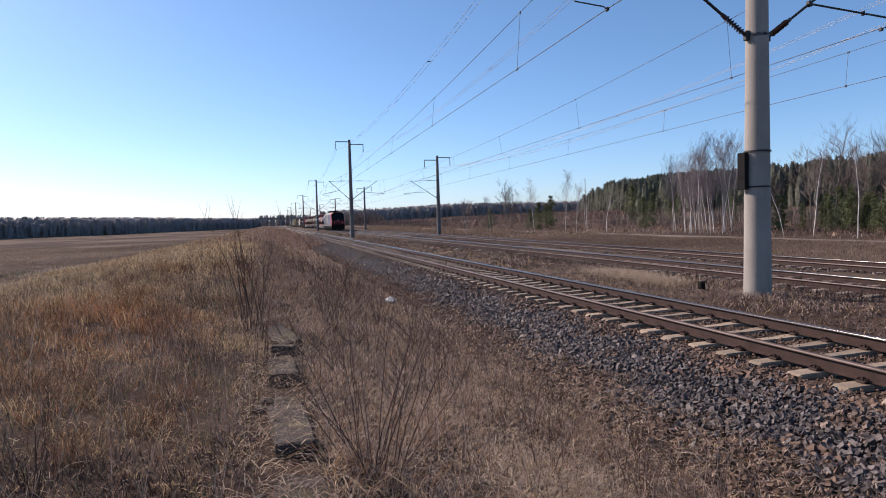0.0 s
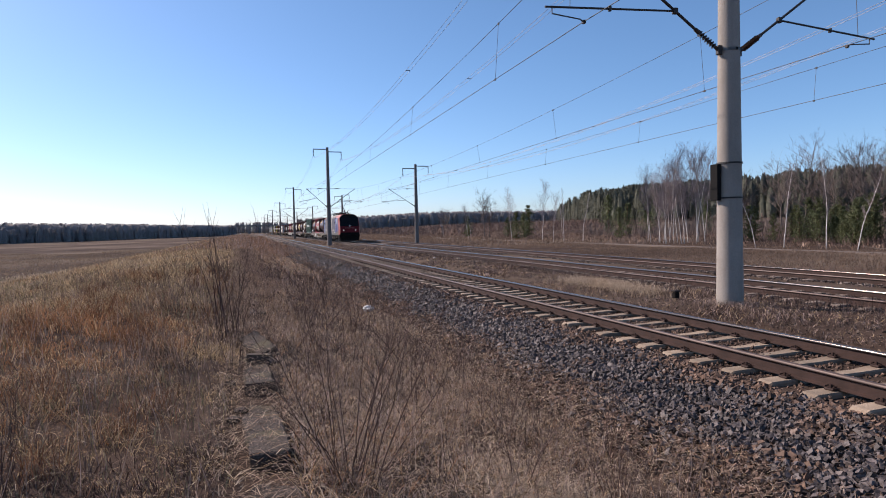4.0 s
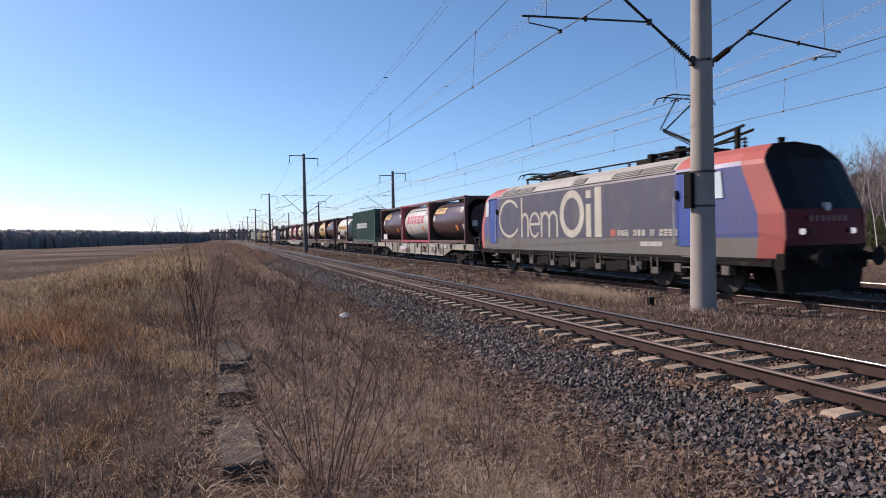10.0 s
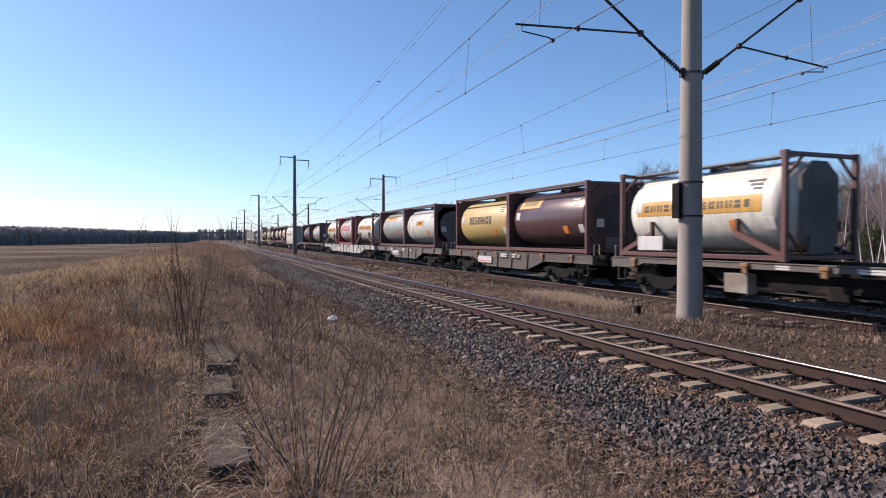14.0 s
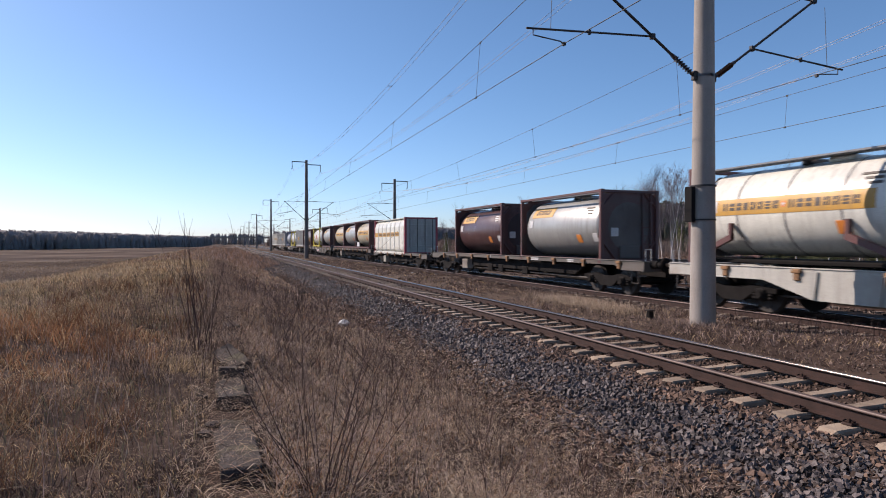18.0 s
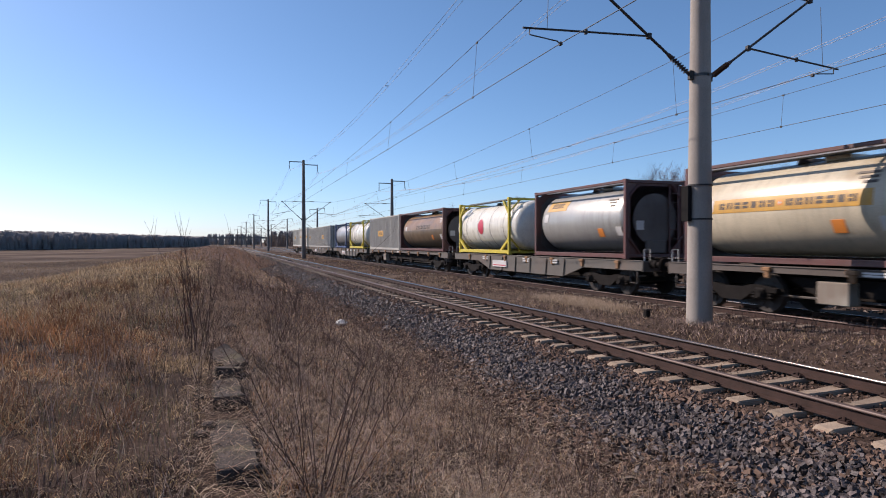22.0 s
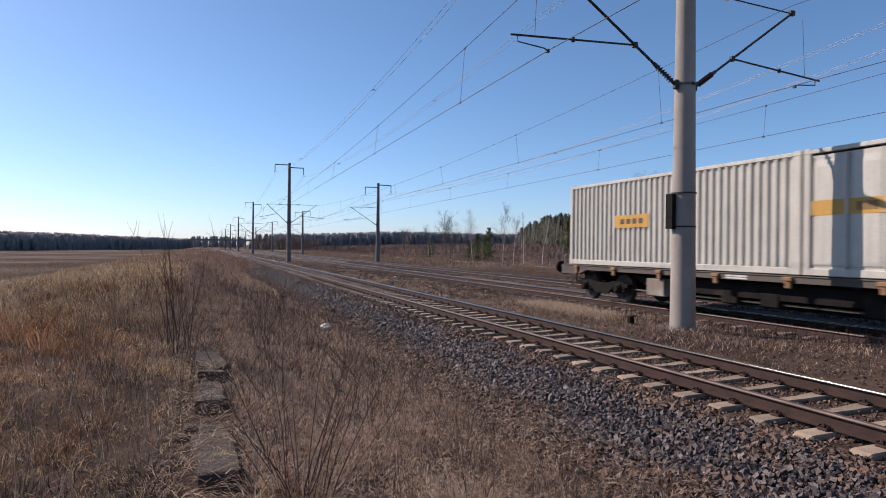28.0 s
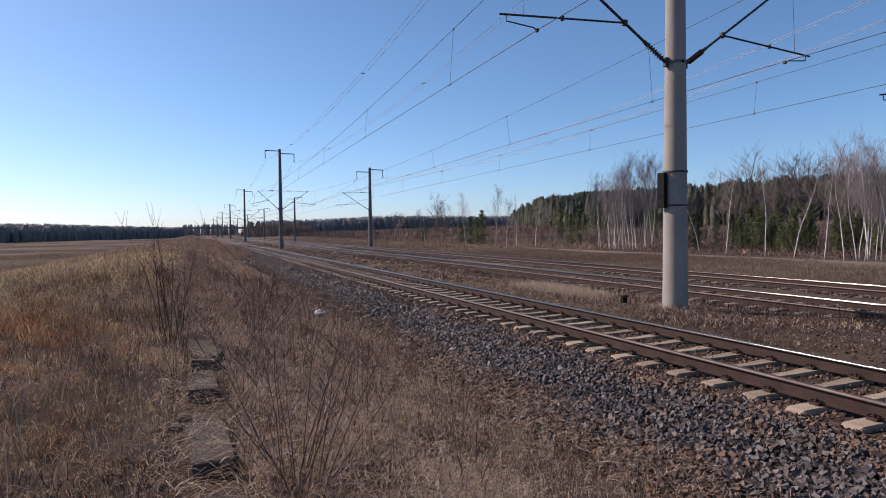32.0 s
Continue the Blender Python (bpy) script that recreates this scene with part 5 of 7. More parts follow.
spray_lines(FIRST, -2.6, 0.55, 0.7, 0.5, 8, T["rusty"])


# ---- the train: electric locomotive ----
def build_loco():
    s = -88.8
    L = 8.72
    loco = rolling("electric_locomotive", "blue, grey and faded red electric locomotive with a raised pantograph", "locomotive", "", s)
    zs = [0.9, 1.0, 1.48, 2.05, 3.26, 3.38, 3.6, 3.78, 3.86]
    hw = [1.40, 1.49, 1.49, 1.49, 1.49, 1.44, 1.22, 0.9, 0.0]
    y_front, y_rear = -5.25, 6.3

    def strip(name, i0, i1, y0, y1, mat, sx, label=""):
        rings = [[(sx * hw[i], y, zs[i]) for i in range(i0, i1 + 1)] for y in (y0, y1)]
        rings += [[(sx * max(hw[i] - 0.06, 0), y, zs[i] - (0.04 if i > 4 else 0)) for i in range(i0, i1 + 1)] for y in (y1, y0)]
        return part(name, G().loft(rings + rings[:1], close=False), mat, loco, label)

    for sx in (-1, 1):
        strip("side_wall", 2, 5, y_front, y_rear, T["blue"], sx, "faded blue side wall")
        strip("skirt", 0, 2, y_front, y_rear, T["loco_grey"], sx, "dirty grey lower side band")
        strip("roof_side", 5, 8, y_front, y_rear, T["roof"], sx, "grey roof slope")
        part("gutter", G().box(sx * 1.42, y_front, 3.35, sx * 1.485, y_rear, 3.39, 0.008), T["roof"], loco)
        for k, (a, b) in enumerate(((-5.1, -3.7), (-3.6, -2.2), (-0.6, 0.2), (3.2, 4.6), (4.7, 6.1))):
            ring = lambda o: [(sx * (1.43 + o), y, 3.41) for y in (a, b)] + [(sx * (1.24 + o), y, 3.6) for y in (b, a)]
            lv = part("louvre_panel", G().loft([ring(-0.02), ring(0.012)]), T["louvre"], loco, "dark ventilation louvre")
            for q in range(3):
                zz = 3.43 + q * 0.055
                part("slat", G().box(sx * (1.41 - q * 0.05), a, zz, sx * (1.43 - q * 0.05), b, zz + 0.02), T["roof"], lv)
        # word on the side: thin rings and bars, then heavy ones, reading from the rear end to the front
        x = sx * 1.492

        def ring_mark(yc0, zc0, ry, rz, wd, a0=0.0, a1=2 * math.pi):
            n = 30
            whole = a1 - a0 > 6.2
            g = G()
            v, f = [], []
            for k in range(n):
                a = a0 + (a1 - a0) * k / (n if whole else n - 1)
                for q in (1.0, 0.0):
                    v.append((x, yc0 + (ry - (1 - q) * wd) * math.cos(a), zc0 + (rz - (1 - q) * wd) * math.sin(a)))
                    v.append((x + sx * 0.004, yc0 + (ry - (1 - q) * wd) * math.cos(a), zc0 + (rz - (1 - q) * wd) * math.sin(a)))
            for k in range(n if whole else n - 1):
                j = (k + 1) % n
                f += [(k * 4, j * 4, j * 4 + 1, k * 4 + 1), (k * 4 + 1, j * 4 + 1, j * 4 + 3, k * 4 + 3), (k * 4 + 2, k * 4 + 3, j * 4 + 3, j * 4 + 2)]
            part("word_mark", g.add(v, f), T["cream"], loco, "cream lettering shape")

        def bar_mark(y0, z0, y1, z1):
            part("word_mark", G().box(x, y0, z0, x + sx * 0.004, y1, z1), T["cream"], loco, "cream lettering shape")

        base = 1.52
        ring_mark(5.25, base + 0.82, 1.05, 0.84, 0.12, math.pi + 0.62, 3 * math.pi - 0.62)
        for y, hgt in ((4.05, 1.68), (3.5, 0.62), (2.35, 1.0), (1.75, 0.62), (1.15, 0.62)):
            bar_mark(y - 0.06, base, y + 0.06, base + hgt)
        for yc0, ry in ((3.775, 0.335), (2.05, 0.36), (1.45, 0.36)):
            ring_mark(yc0, base + 0.62, ry, 0.4, 0.12, 0.0, math.pi)
        ring_mark(2.92, base + 0.5, 0.46, 0.52, 0.1, math.pi + 0.75, 3 * math.pi)
        bar_mark(2.5, base + 0.48, 3.34, base + 0.58)
        ring_mark(0.12, base + 0.84, 0.82, 0.86, 0.27)
        bar_mark(-1.12, base, -0.82, base + 1.15)
        bar_mark(-1.12, base + 1.35, -0.82, base + 1.62)
        bar_mark(-1.75, base, -1.35, base + 1.7)
        part("small_emblem", G().box(x, -2.5, base + 0.02, x + sx * 0.004, -2.24, base + 0.24), T["loco_red"], loco, "small red emblem")
        for q in range(14):
            if q in (3, 7, 9):
                continue
            y = -2.78 - q * 0.2
            g = G()
            for k, (u0, u1, v0, v1) in enumerate(STROKES[(q * 5 + q // 3) % len(STROKES)]):
                g.box(x, y + 0.155 * u0, base + 0.03 + 0.19 * v0, x + sx * (0.004 + 0.0006 * k), y + 0.155 * u1, base + 0.03 + 0.19 * v1)
            part("small_mark", g, T["cream"], loco, "small cream lettering shape")
        part("number_plate_bar", G().box(x, -4.75, 1.24, x + sx * 0.006, -3.75, 1.38), T["box_grey"], loco, "pale plate bar")

    def lean(z):
        return max(0.0, z - 2.0) * 0.45 + max(0.0, 1.3 - z) * 0.25

    for e in (-1, 1):
        yc = 5.25 if e < 0 else 6.3
        for sx in (-1, 1):
            def cab_strip(name, i0, i1, mat, a, b, label=""):
                rings = [[a(i) for i in range(i0, i1 + 1)], [b(i) for i in range(i0, i1 + 1)]]
                rings += [[(p[0] * 0.965, p[1], p[2]) for p in rings[1]], [(p[0] * 0.965, p[1], p[2]) for p in rings[0]]]
                return part(name, G().loft(rings + rings[:1], close=False), mat, loco, label)
            back = lambda i: (sx * hw[i], e * yc, zs[i])
            pil = lambda i: (sx * (hw[i] - (0.03 if i < 8 else 0)), e * (L - 0.62 - lean(zs[i]) * 0.9), zs[i])
            cor = lambda i: (sx * hw[i] * 0.88, e * (L - lean(zs[i])), zs[i])
            cab_strip("cab_side", 2, 5, T["cab_blue"], back, pil, "blue cab side")
            cab_strip("cab_skirt", 0, 2, T["loco_grey"], back, pil, "grey lower cab side")
            cab_strip("cab_roof", 5, 8, T["loco_red"], back, pil, "faded red cab roof")
            cab_strip("cab_pillar", 0, 8, T["loco_red"], pil, cor, "faded red front corner")
            x = sx * 1.492
            dy = (yc + 0.15, yc + 0.95) if e < 0 else (yc + 0.3, yc + 1.0)
            door = part("cab_door", G().box(x - sx * 0.02, e * dy[0], 1.25, x + sx * 0.008, e * dy[1], 3.25, 0.01), T["door_blue"], loco, "bright blue cab door")
            for y in (dy[0] - 0.08, dy[1] + 0.08):
                part("handrail", G().path([(x, e * y, 1.3), (x + sx * 0.07, e * y, 1.36), (x + sx * 0.07, e * y, 2.6), (x, e * y, 2.66)], 0.018, 6), T["white_mark"], door, "pale handrail")
            part("door_frame", G().box(x - sx * 0.02, e * (dy[0] - 0.05), 3.25, x + sx * 0.014, e * (dy[1] + 0.05), 3.3), T["under"], loco)
            wy0, wy1 = (L - 2.4, L - 1.75) if e < 0 else (L - 1.3, L - 1.0)
            ring = lambda o: [(x + sx * o, e * wy0, 2.5), (x + sx * o, e * (wy1 + 0.08), 2.5), (x + sx * o, e * wy1, 3.18), (x + sx * o, e * wy0, 3.18)]
            part("side_window", G().loft([ring(-0.02), ring(0.006)]), T["pane"], loco, "cab side window with pale sky reflection in its colour")
            for q in range(3):
                part("cab_step", G().box(sx * 1.2, e * (dy[0] + 0.1), 0.35 + q * 0.3, sx * 1.48, e * (dy[1] - 0.1), 0.39 + q * 0.3, 0.008), T["gear"], loco)
            part("mirror", G().box(sx * 1.5, e * (yc + 0.1), 2.55, sx * 1.58, e * (yc + 0.2), 2.8, 0.02), T["under"], loco)
        # front face in bands
        def face(name, z0, z1, mat, label, out=0.0):
            pts = []
            for zz in (z0, z1):
                w = float(np.interp(zz, zs, hw)) * 0.88
                pts.append([(-w, e * (L - lean(zz) + out), zz), (-w * 0.5, e * (L - lean(zz) + out + 0.05), zz), (w * 0.5, e * (L - lean(zz) + out + 0.05), zz), (w, e * (L - lean(zz) + out), zz)])
            rings = pts + [[(p[0], p[1] - e * 0.06, p[2]) for p in r] for r in pts[::-1]]
            return part(name, G().loft(rings + rings[:1], close=False), mat, loco, label)
        face("front_apron", 0.9, 1.3, T["under"], "black front apron")
        face("nose_panel", 1.3, 2.15, T["nose"], "dark red nose panel")
        face("windscreen", 2.15, 3.4, T["glass"], "dark one-piece windscreen")
        face("front_brow", 3.4, 3.78, T["under"], "black brow over the windscreen")
        top = [(-0.79, e * (L - lean(3.78)), 3.78), (0.79, e * (L - lean(3.78)), 3.78), (0.9, e * yc, 3.78), (0.0, e * yc, 3.86), (-0.9, e * yc, 3.78)]
        part("cab_roof_top", G().loft([top, [(a, b, c - 0.04) for a, b, c in top]]), T["loco_red"], loco)
        for xx in (-0.82, 0.82):
            lamp = part("headlight", G().tube((xx, e * (L - 0.02), 1.62), (xx, e * (L + 0.06), 1.62), 0.075, 0.07, 16), T["lamp"] if e < 0 else T["glass"], loco, "round lit headlight" if e < 0 else "round dark lamp")
            part("tail_light", G().tube((xx * 0.8, e * L, 1.62), (xx * 0.8, e * (L + 0.07), 1.62), 0.06, n=12), T["glass"], loco)
        part("emblem", G().tube((0.0, e * (L - 0.1), 2.2), (0.0, e * (L + 0.03), 2.2), 0.1, n=16), T["white_mark"], loco, "small round emblem")
        for q in range(7):
            part("nose_mark", G().box(-0.62 + q * 0.18, e * (L + 0.02), 1.85, -0.5 + q * 0.18, e * (L + 0.056), 1.99), T["nose_mark"], loco, "faint lettering shape on the nose")
        part("snow_plough", G().prism([(-1.25, 0.18), (1.25, 0.18), (1.35, 0.75), (-1.35, 0.75)], e * (L - 0.25), e * (L - 0.1)), T["under"], loco, "dark snow plough")
        part("end_beam", G().box(-1.35, e * (L - 0.3), 0.72, 1.35, e * (L + 0.02), 1.12, 0.02), T["under"], loco)
    add_ends(loco, -L - 0.02, L + 0.02, 1.02)
    for e in (-1, 1):
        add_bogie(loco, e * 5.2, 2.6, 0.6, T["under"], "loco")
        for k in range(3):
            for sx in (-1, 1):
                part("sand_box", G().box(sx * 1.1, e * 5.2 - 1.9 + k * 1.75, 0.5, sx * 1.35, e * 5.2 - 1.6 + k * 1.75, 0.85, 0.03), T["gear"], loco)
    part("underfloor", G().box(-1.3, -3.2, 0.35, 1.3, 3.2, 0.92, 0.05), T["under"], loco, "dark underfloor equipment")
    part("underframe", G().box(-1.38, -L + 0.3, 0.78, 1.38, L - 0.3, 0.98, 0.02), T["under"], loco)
    for sx in (-1, 1):
        for y in (-2.6, -0.9, 0.9, 2.4):
            part("equipment_cover", G().box(sx * 1.3, y - 0.35, 0.45, sx * 1.36, y + 0.3, 0.85, 0.02), T["under"], loco)
        for y in (-4.3, -3.3, -1.4, 0.2, 1.7, 3.4, 4.6):
            hang = part("hanging_step", G().box(sx * 1.3, y - 0.17, 0.42, sx * 1.42, y + 0.17, 0.62, 0.015), T["gear"], loco, "small grey box hung below the side")
            for q in (-0.14, 0.14):
                part("hanger", G().box(sx * 1.4, y + q - 0.02, 0.6, sx * 1.43, y + q + 0.02, 0.95), T["gear"], hang)
    part("roof_deck", G().box(-0.9, y_front, 3.68, 0.9, y_rear, 3.8, 0.02), T["roof"], loco)
    # raised pantograph over the front bogie, folded one at the back
    def panto(y, up, e):
        p = part("pantograph", G().box(-0.75, y - 0.7, 4.02, -0.65, y + 0.7, 4.08).box(0.65, y - 0.7, 4.02, 0.75, y + 0.7, 4.08).box(-0.75, y - 0.7, 4.02, 0.75, y - 0.62, 4.08).box(-0.75, y + 0.62, 4.02, 0.75, y + 0.7, 4.08), T["under"], loco, "raised single-arm pantograph" if up else "folded single-arm pantograph")
        for sx in (-1, 1):
            for q in (-0.6, 0.6):
                g = G()
                insulator(g, (sx * 0.7, y + q, 3.76), (sx * 0.7, y + q, 4.03), 4, 0.08)
                part("foot_insulator", g, M["insul"], p)
        knee = (0, y + e * (1.35 if up else 1.55), 4.95 if up else 4.22)
        head_y = y + e * (0.35 if up else -0.75)
        head_z = 5.78 if up else 4.3
        part("lower_arm", G().tube((0, y - e * 0.5, 4.1), knee, 0.05, 0.045, 8), T["under"], p)
        for sx in (-1, 1):
            part("upper_arm", G().tube((sx * 0.1, knee[1], knee[2]), (sx * 0.35, head_y, head_z - 0.12), 0.025, n=6), T["under"], p)
        part("control_rod", G().tube((0.15, y - e * 0.2, 4.08), (0.1, knee[1] + e * 0.1, knee[2] - 0.05), 0.018, n=6), T["under"], p)
        for q in (-0.22, 0.22):
            bow = [(-0.98, head_y + q, head_z - 0.25), (-0.85, head_y + q, head_z - 0.06), (-0.6, head_y + q, head_z), (0.6, head_y + q, head_z), (0.85, head_y + q, head_z - 0.06), (0.98, head_y + q, head_z - 0.25)]
            part("collector_bow", G().path(bow, 0.022, 6), T["under"], p)
        for sx in (-1, 1):
            part("bow_link", G().tube((sx * 0.35, head_y - 0.22, head_z - 0.1), (sx * 0.35, head_y + 0.22, head_z - 0.1), 0.02, n=6), T["under"], p)
    panto(-L + 4.35, True, 1)
    panto(L - 4.35, False, -1)
    for y, hgt in ((-L + 2.6, 0.45), (-L + 6.3, 0.35), (-1.0, 0.3), (0.8, 0.3), (2.6, 0.35)):
        g = G()
        insulator(g, (0.2, y, 3.76), (0.2, y, 3.8 + hgt), 5, 0.09)
        part("roof_insulator", g, M["insul"], loco)
    part("roof_busbar", G().path([(0.2, -L + 2.6, 4.2), (0.2, -2.0, 4.12), (0.2, 2.6, 4.15), (0.2, L - 3.5, 4.1)], 0.03, 6), T["under"], loco)
    part("roof_bracket", G().box(-0.3, -L + 2.35, 3.75, -0.18, -L + 2.5, 4.45, 0.02).tube((-0.24, -L + 2.2, 4.48), (-0.24, -L + 4.2, 4.2), 0.04, n=6).tube((0.3, -L + 2.4, 4.42), (0.3, -L + 4.4, 4.12), 0.04, n=6), T["under"], loco, "dark roof bracket")
    for k in range(7):
        part("roof_clutter", G().box(-0.7 + 0.2 * (k % 3), -L + 2.9 + k * 0.42, 3.8, -0.4 + 0.25 * (k % 3), -L + 3.1 + k * 0.42, 3.98 + 0.07 * (k % 4), 0.02), T["under"], loco)
    part("horn", G().tube((-0.4, -L + 0.9, 3.72), (-0.4, -L + 0.9, 3.95), 0.06, 0.09, 10), T["under"], loco)
    for y0, y1 in ((-3.6, -2.4), (1.4, 3.2)):
        part("roof_box", G().box(-0.6, y0, 3.75, 0.5, y1, 3.98, 0.03), T["under"], loco, "dark roof equipment")
    return loco


build_loco()


# ---- ballast ----
def stone_bank(name, xs, ys, sizes, mat, label, tris=12, single=0, sink=0.25):
    """Loose stones at the given places, joined; the first few stand as pieces of their own."""
    r = np.random.default_rng(len(xs))
    if tris == 12:
        v = np.array([(x, y, z) for x in (-1, 1) for y in (-1, 1) for z in (-1, 1)], float) * 0.72
        f = np.array([(0, 1, 3), (0, 3, 2), (4, 6, 7), (4, 7, 5), (0, 4, 5), (0, 5, 1), (2, 3, 7), (2, 7, 6), (0, 2, 6), (0, 6, 4), (1, 5, 7), (1, 7, 3)])
    else:
        v = np.array([(1, 0, 0), (-1, 0, 0), (0, 1, 0), (0, -1, 0), (0, 0, 1), (0, 0, -1)], float)
        f = np.array([(0, 2, 4), (2, 1, 4), (1, 3, 4), (3, 0, 4), (2, 0, 5), (1, 2, 5), (3, 1, 5), (0, 3, 5)])
    n, k = len(xs), len(v)
    zs = ground_z(xs, ys)
    q = r.normal(size=(n, 4))
    q /= np.linalg.norm(q, axis=1)[:, None]
    a, b, c, d = q.T
    R = np.stack([1 - 2 * (c * c + d * d), 2 * (b * c - a * d), 2 * (b * d + a * c), 2 * (b * c + a * d), 1 - 2 * (b * b + d * d), 2 * (c * d - a * b), 2 * (b * d - a * c), 2 * (c * d + a * b), 1 - 2 * (b * b + c * c)], 1).reshape(n, 3, 3)
    sh = v[None] * r.uniform(0.55, 1.2, (n, k, 1)) * (np.array([1.3, 0.95, 0.7])[None, None] * r.uniform(0.75, 1.25, (n, 1, 3)))
    V = np.einsum("nij,nkj->nki", R, sh) * (sizes / 2)[:, None, None]
    V += np.stack([xs, ys, zs + sizes * (sink + r.uniform(-0.2, 0.3, n))], 1)[:, None]
    m = single
    me = raw_mesh(name, V[m:].reshape(-1, 3), (f[None] + (np.arange(n - m) * k)[:, None, None]).reshape(-1, 3), mat, 3)
    ob = tagged(new(name, me), label, "ballast", kind="stuff")
    for i in range(m):
        st = new("ballast_stone", raw_mesh("ballast_stone", V[i] - V[i].mean(0), f, mat, 3))
        st.matrix_basis = Matrix.Translation(V[i].mean(0))
        st.parent = ob
    return ob


def spread(n, x0, x1, y0, y1):
    return rng.uniform(x0, x1, n), rng.uniform(y0, y1, n)


def near_ballast():
    # shoulder towards the camera: dark grey fresh stone, browner at its edges
    x1, y1 = spread(30000, 3.7, 5.8, 2.2, 15)
    x2, y2 = spread(26000, 3.8, 5.8, 15, 50)
    x, y = np.r_[x1, x2], np.r_[y1, y2]
    size = np.r_[rng.uniform(0.034, 0.08, 30000), rng.uniform(0.045, 0.085, 26000)]
    edge = 0.25 + 0.75 * np.clip((x - 3.7 - 0.25 * wave(x, y, 0.8, 0.2)) / 0.6, 0, 1)
    keep = rng.random(len(x)) < edge
    x, y, size = x[keep], y[keep], size[keep]
    tone = 1.0 * np.clip((x - 5.1) / 0.5, 0, 1) + 1.1 * np.clip((4.55 - x) / 0.5, 0, 1) + 0.35 * wave(x, y, 1.9, 0.4)
    brown = rng.random(len(x)) < np.clip(tone, 0.05, 0.92)
    o = np.argsort(np.hypot(x, y - 0) + np.where(x < 4.3, 9, 0))
    x, y, size, brown = x[o], y[o], size[o], brown[o]
    stone_bank("ballast", x[~brown], y[~brown], size[~brown], M["ballast"], "blue-grey crushed stone ballast beside the near track", single=300)
    stone_bank("rusty_ballast", x[brown], y[brown], size[brown], M["ballast_rust"], "rust-brown stained ballast stones by the sleepers", single=200)
    xa, ya = spread(22000, 5.75, 8.6, 2.2, 40)
    stone_bank("track_ballast", xa, ya, rng.uniform(0.035, 0.07, len(xa)), M["ballast_rust"], "rust-brown ballast between the sleepers", tris=8, sink=0.12)
    xc, yc = rng.uniform(8.5, 12.1, 12000), 3 + 45 * rng.random(12000) ** 1.5
    stone_bank("scattered_stones", xc, yc, rng.uniform(0.02, 0.055, len(xc)), M["ballast_old"], "scattered brown stones between the tracks", tris=8, sink=0.1)
    xd, yd = spread(16000, 3.8, 8.6, -14, 2.3)
    stone_bank("rear_ballast", xd, yd, rng.uniform(0.05, 0.09, len(xd)), M["ballast"], "grey ballast of the near track further back", tris=8, sink=0.12)
    xb, yb = spread(7000, 3.6, 8.7, 46, 110)
    stone_bank("far_ballast", xb, yb, rng.uniform(0.09, 0.16, len(xb)), M["ballast"], "grey ballast along the line", tris=8, sink=0.1)
    xb = np.r_[rng.uniform(11.9, 15.1, 14000), rng.uniform(16.4, 19.6, 14000)]
    yb = np.r_[4 + 66 * rng.random(14000) ** 1.4, 5 + 70 * rng.random(14000) ** 1.4]
    stone_bank("main_line_ballast", xb, yb, rng.uniform(0.05, 0.1, len(xb)), M["ballast_old"], "old brown ballast of the main line", tris=8, sink=0.25)


M["ballast_rust"] = material("rust_stained_ballast", (0.155, 0.1, 0.073), (0.1, 0.07, 0.055), 0.85, scale=3, fine=40, bump=0.4, island=0.6, spec=0.2)
near_ballast()


# ---- grass ----
GRASS = {
    "straw": material("straw_grass", (0.56, 0.415, 0.25), (0.36, 0.265, 0.16), 0.9, scale=0.5, fine=8, bump=0, island=0.85, spec=0.05, thin=0.25),
    "orange": material("russet_grass", (0.41, 0.215, 0.11), (0.285, 0.15, 0.08), 0.9, scale=0.4, fine=6, bump=0, island=0.5, spec=0.05, thin=0.25),
    "grey": material("grey_brown_grass", (0.3, 0.212, 0.16), (0.18, 0.13, 0.1), 0.9, scale=0.5, fine=8, bump=0, island=0.85, spec=0.05, thin=0.2),
    "far": material("brown_meadow_grass", (0.245, 0.178, 0.135), (0.17, 0.124, 0.096), 0.95, scale=0.12, fine=1, bump=0, island=0.35, spec=0.03, thin=0.45),
    "dock": material("russet_dock", (0.23, 0.12, 0.068), (0.16, 0.085, 0.05), 0.9, scale=0.5, fine=8, bump=0, island=0.5, spec=0.05, thin=0.2),
    "weed": material("pale_weed_stalks", (0.4, 0.305, 0.26), (0.25, 0.19, 0.162), 0.9, scale=0.5, fine=8, bump=0, island=0.9, spec=0.05, thin=0.2),
    "field": material("brown_field_grass", (0.235, 0.182, 0.138), (0.17, 0.132, 0.102), 0.95, scale=0.06, fine=1, bump=0, island=0.3, spec=0.03, thin=0.45),
    "green": material("dull_green_grass", (0.27, 0.24, 0.125), (0.34, 0.28, 0.155), 0.9, scale=0.5, fine=8, bump=0, island=0.4, spec=0.2),
    "twig": material("bare_twig_bark", (0.115, 0.074, 0.062), (0.075, 0.05, 0.043), 0.85, scale=3, fine=20, bump=0, island=0.4, spec=0.1),
}


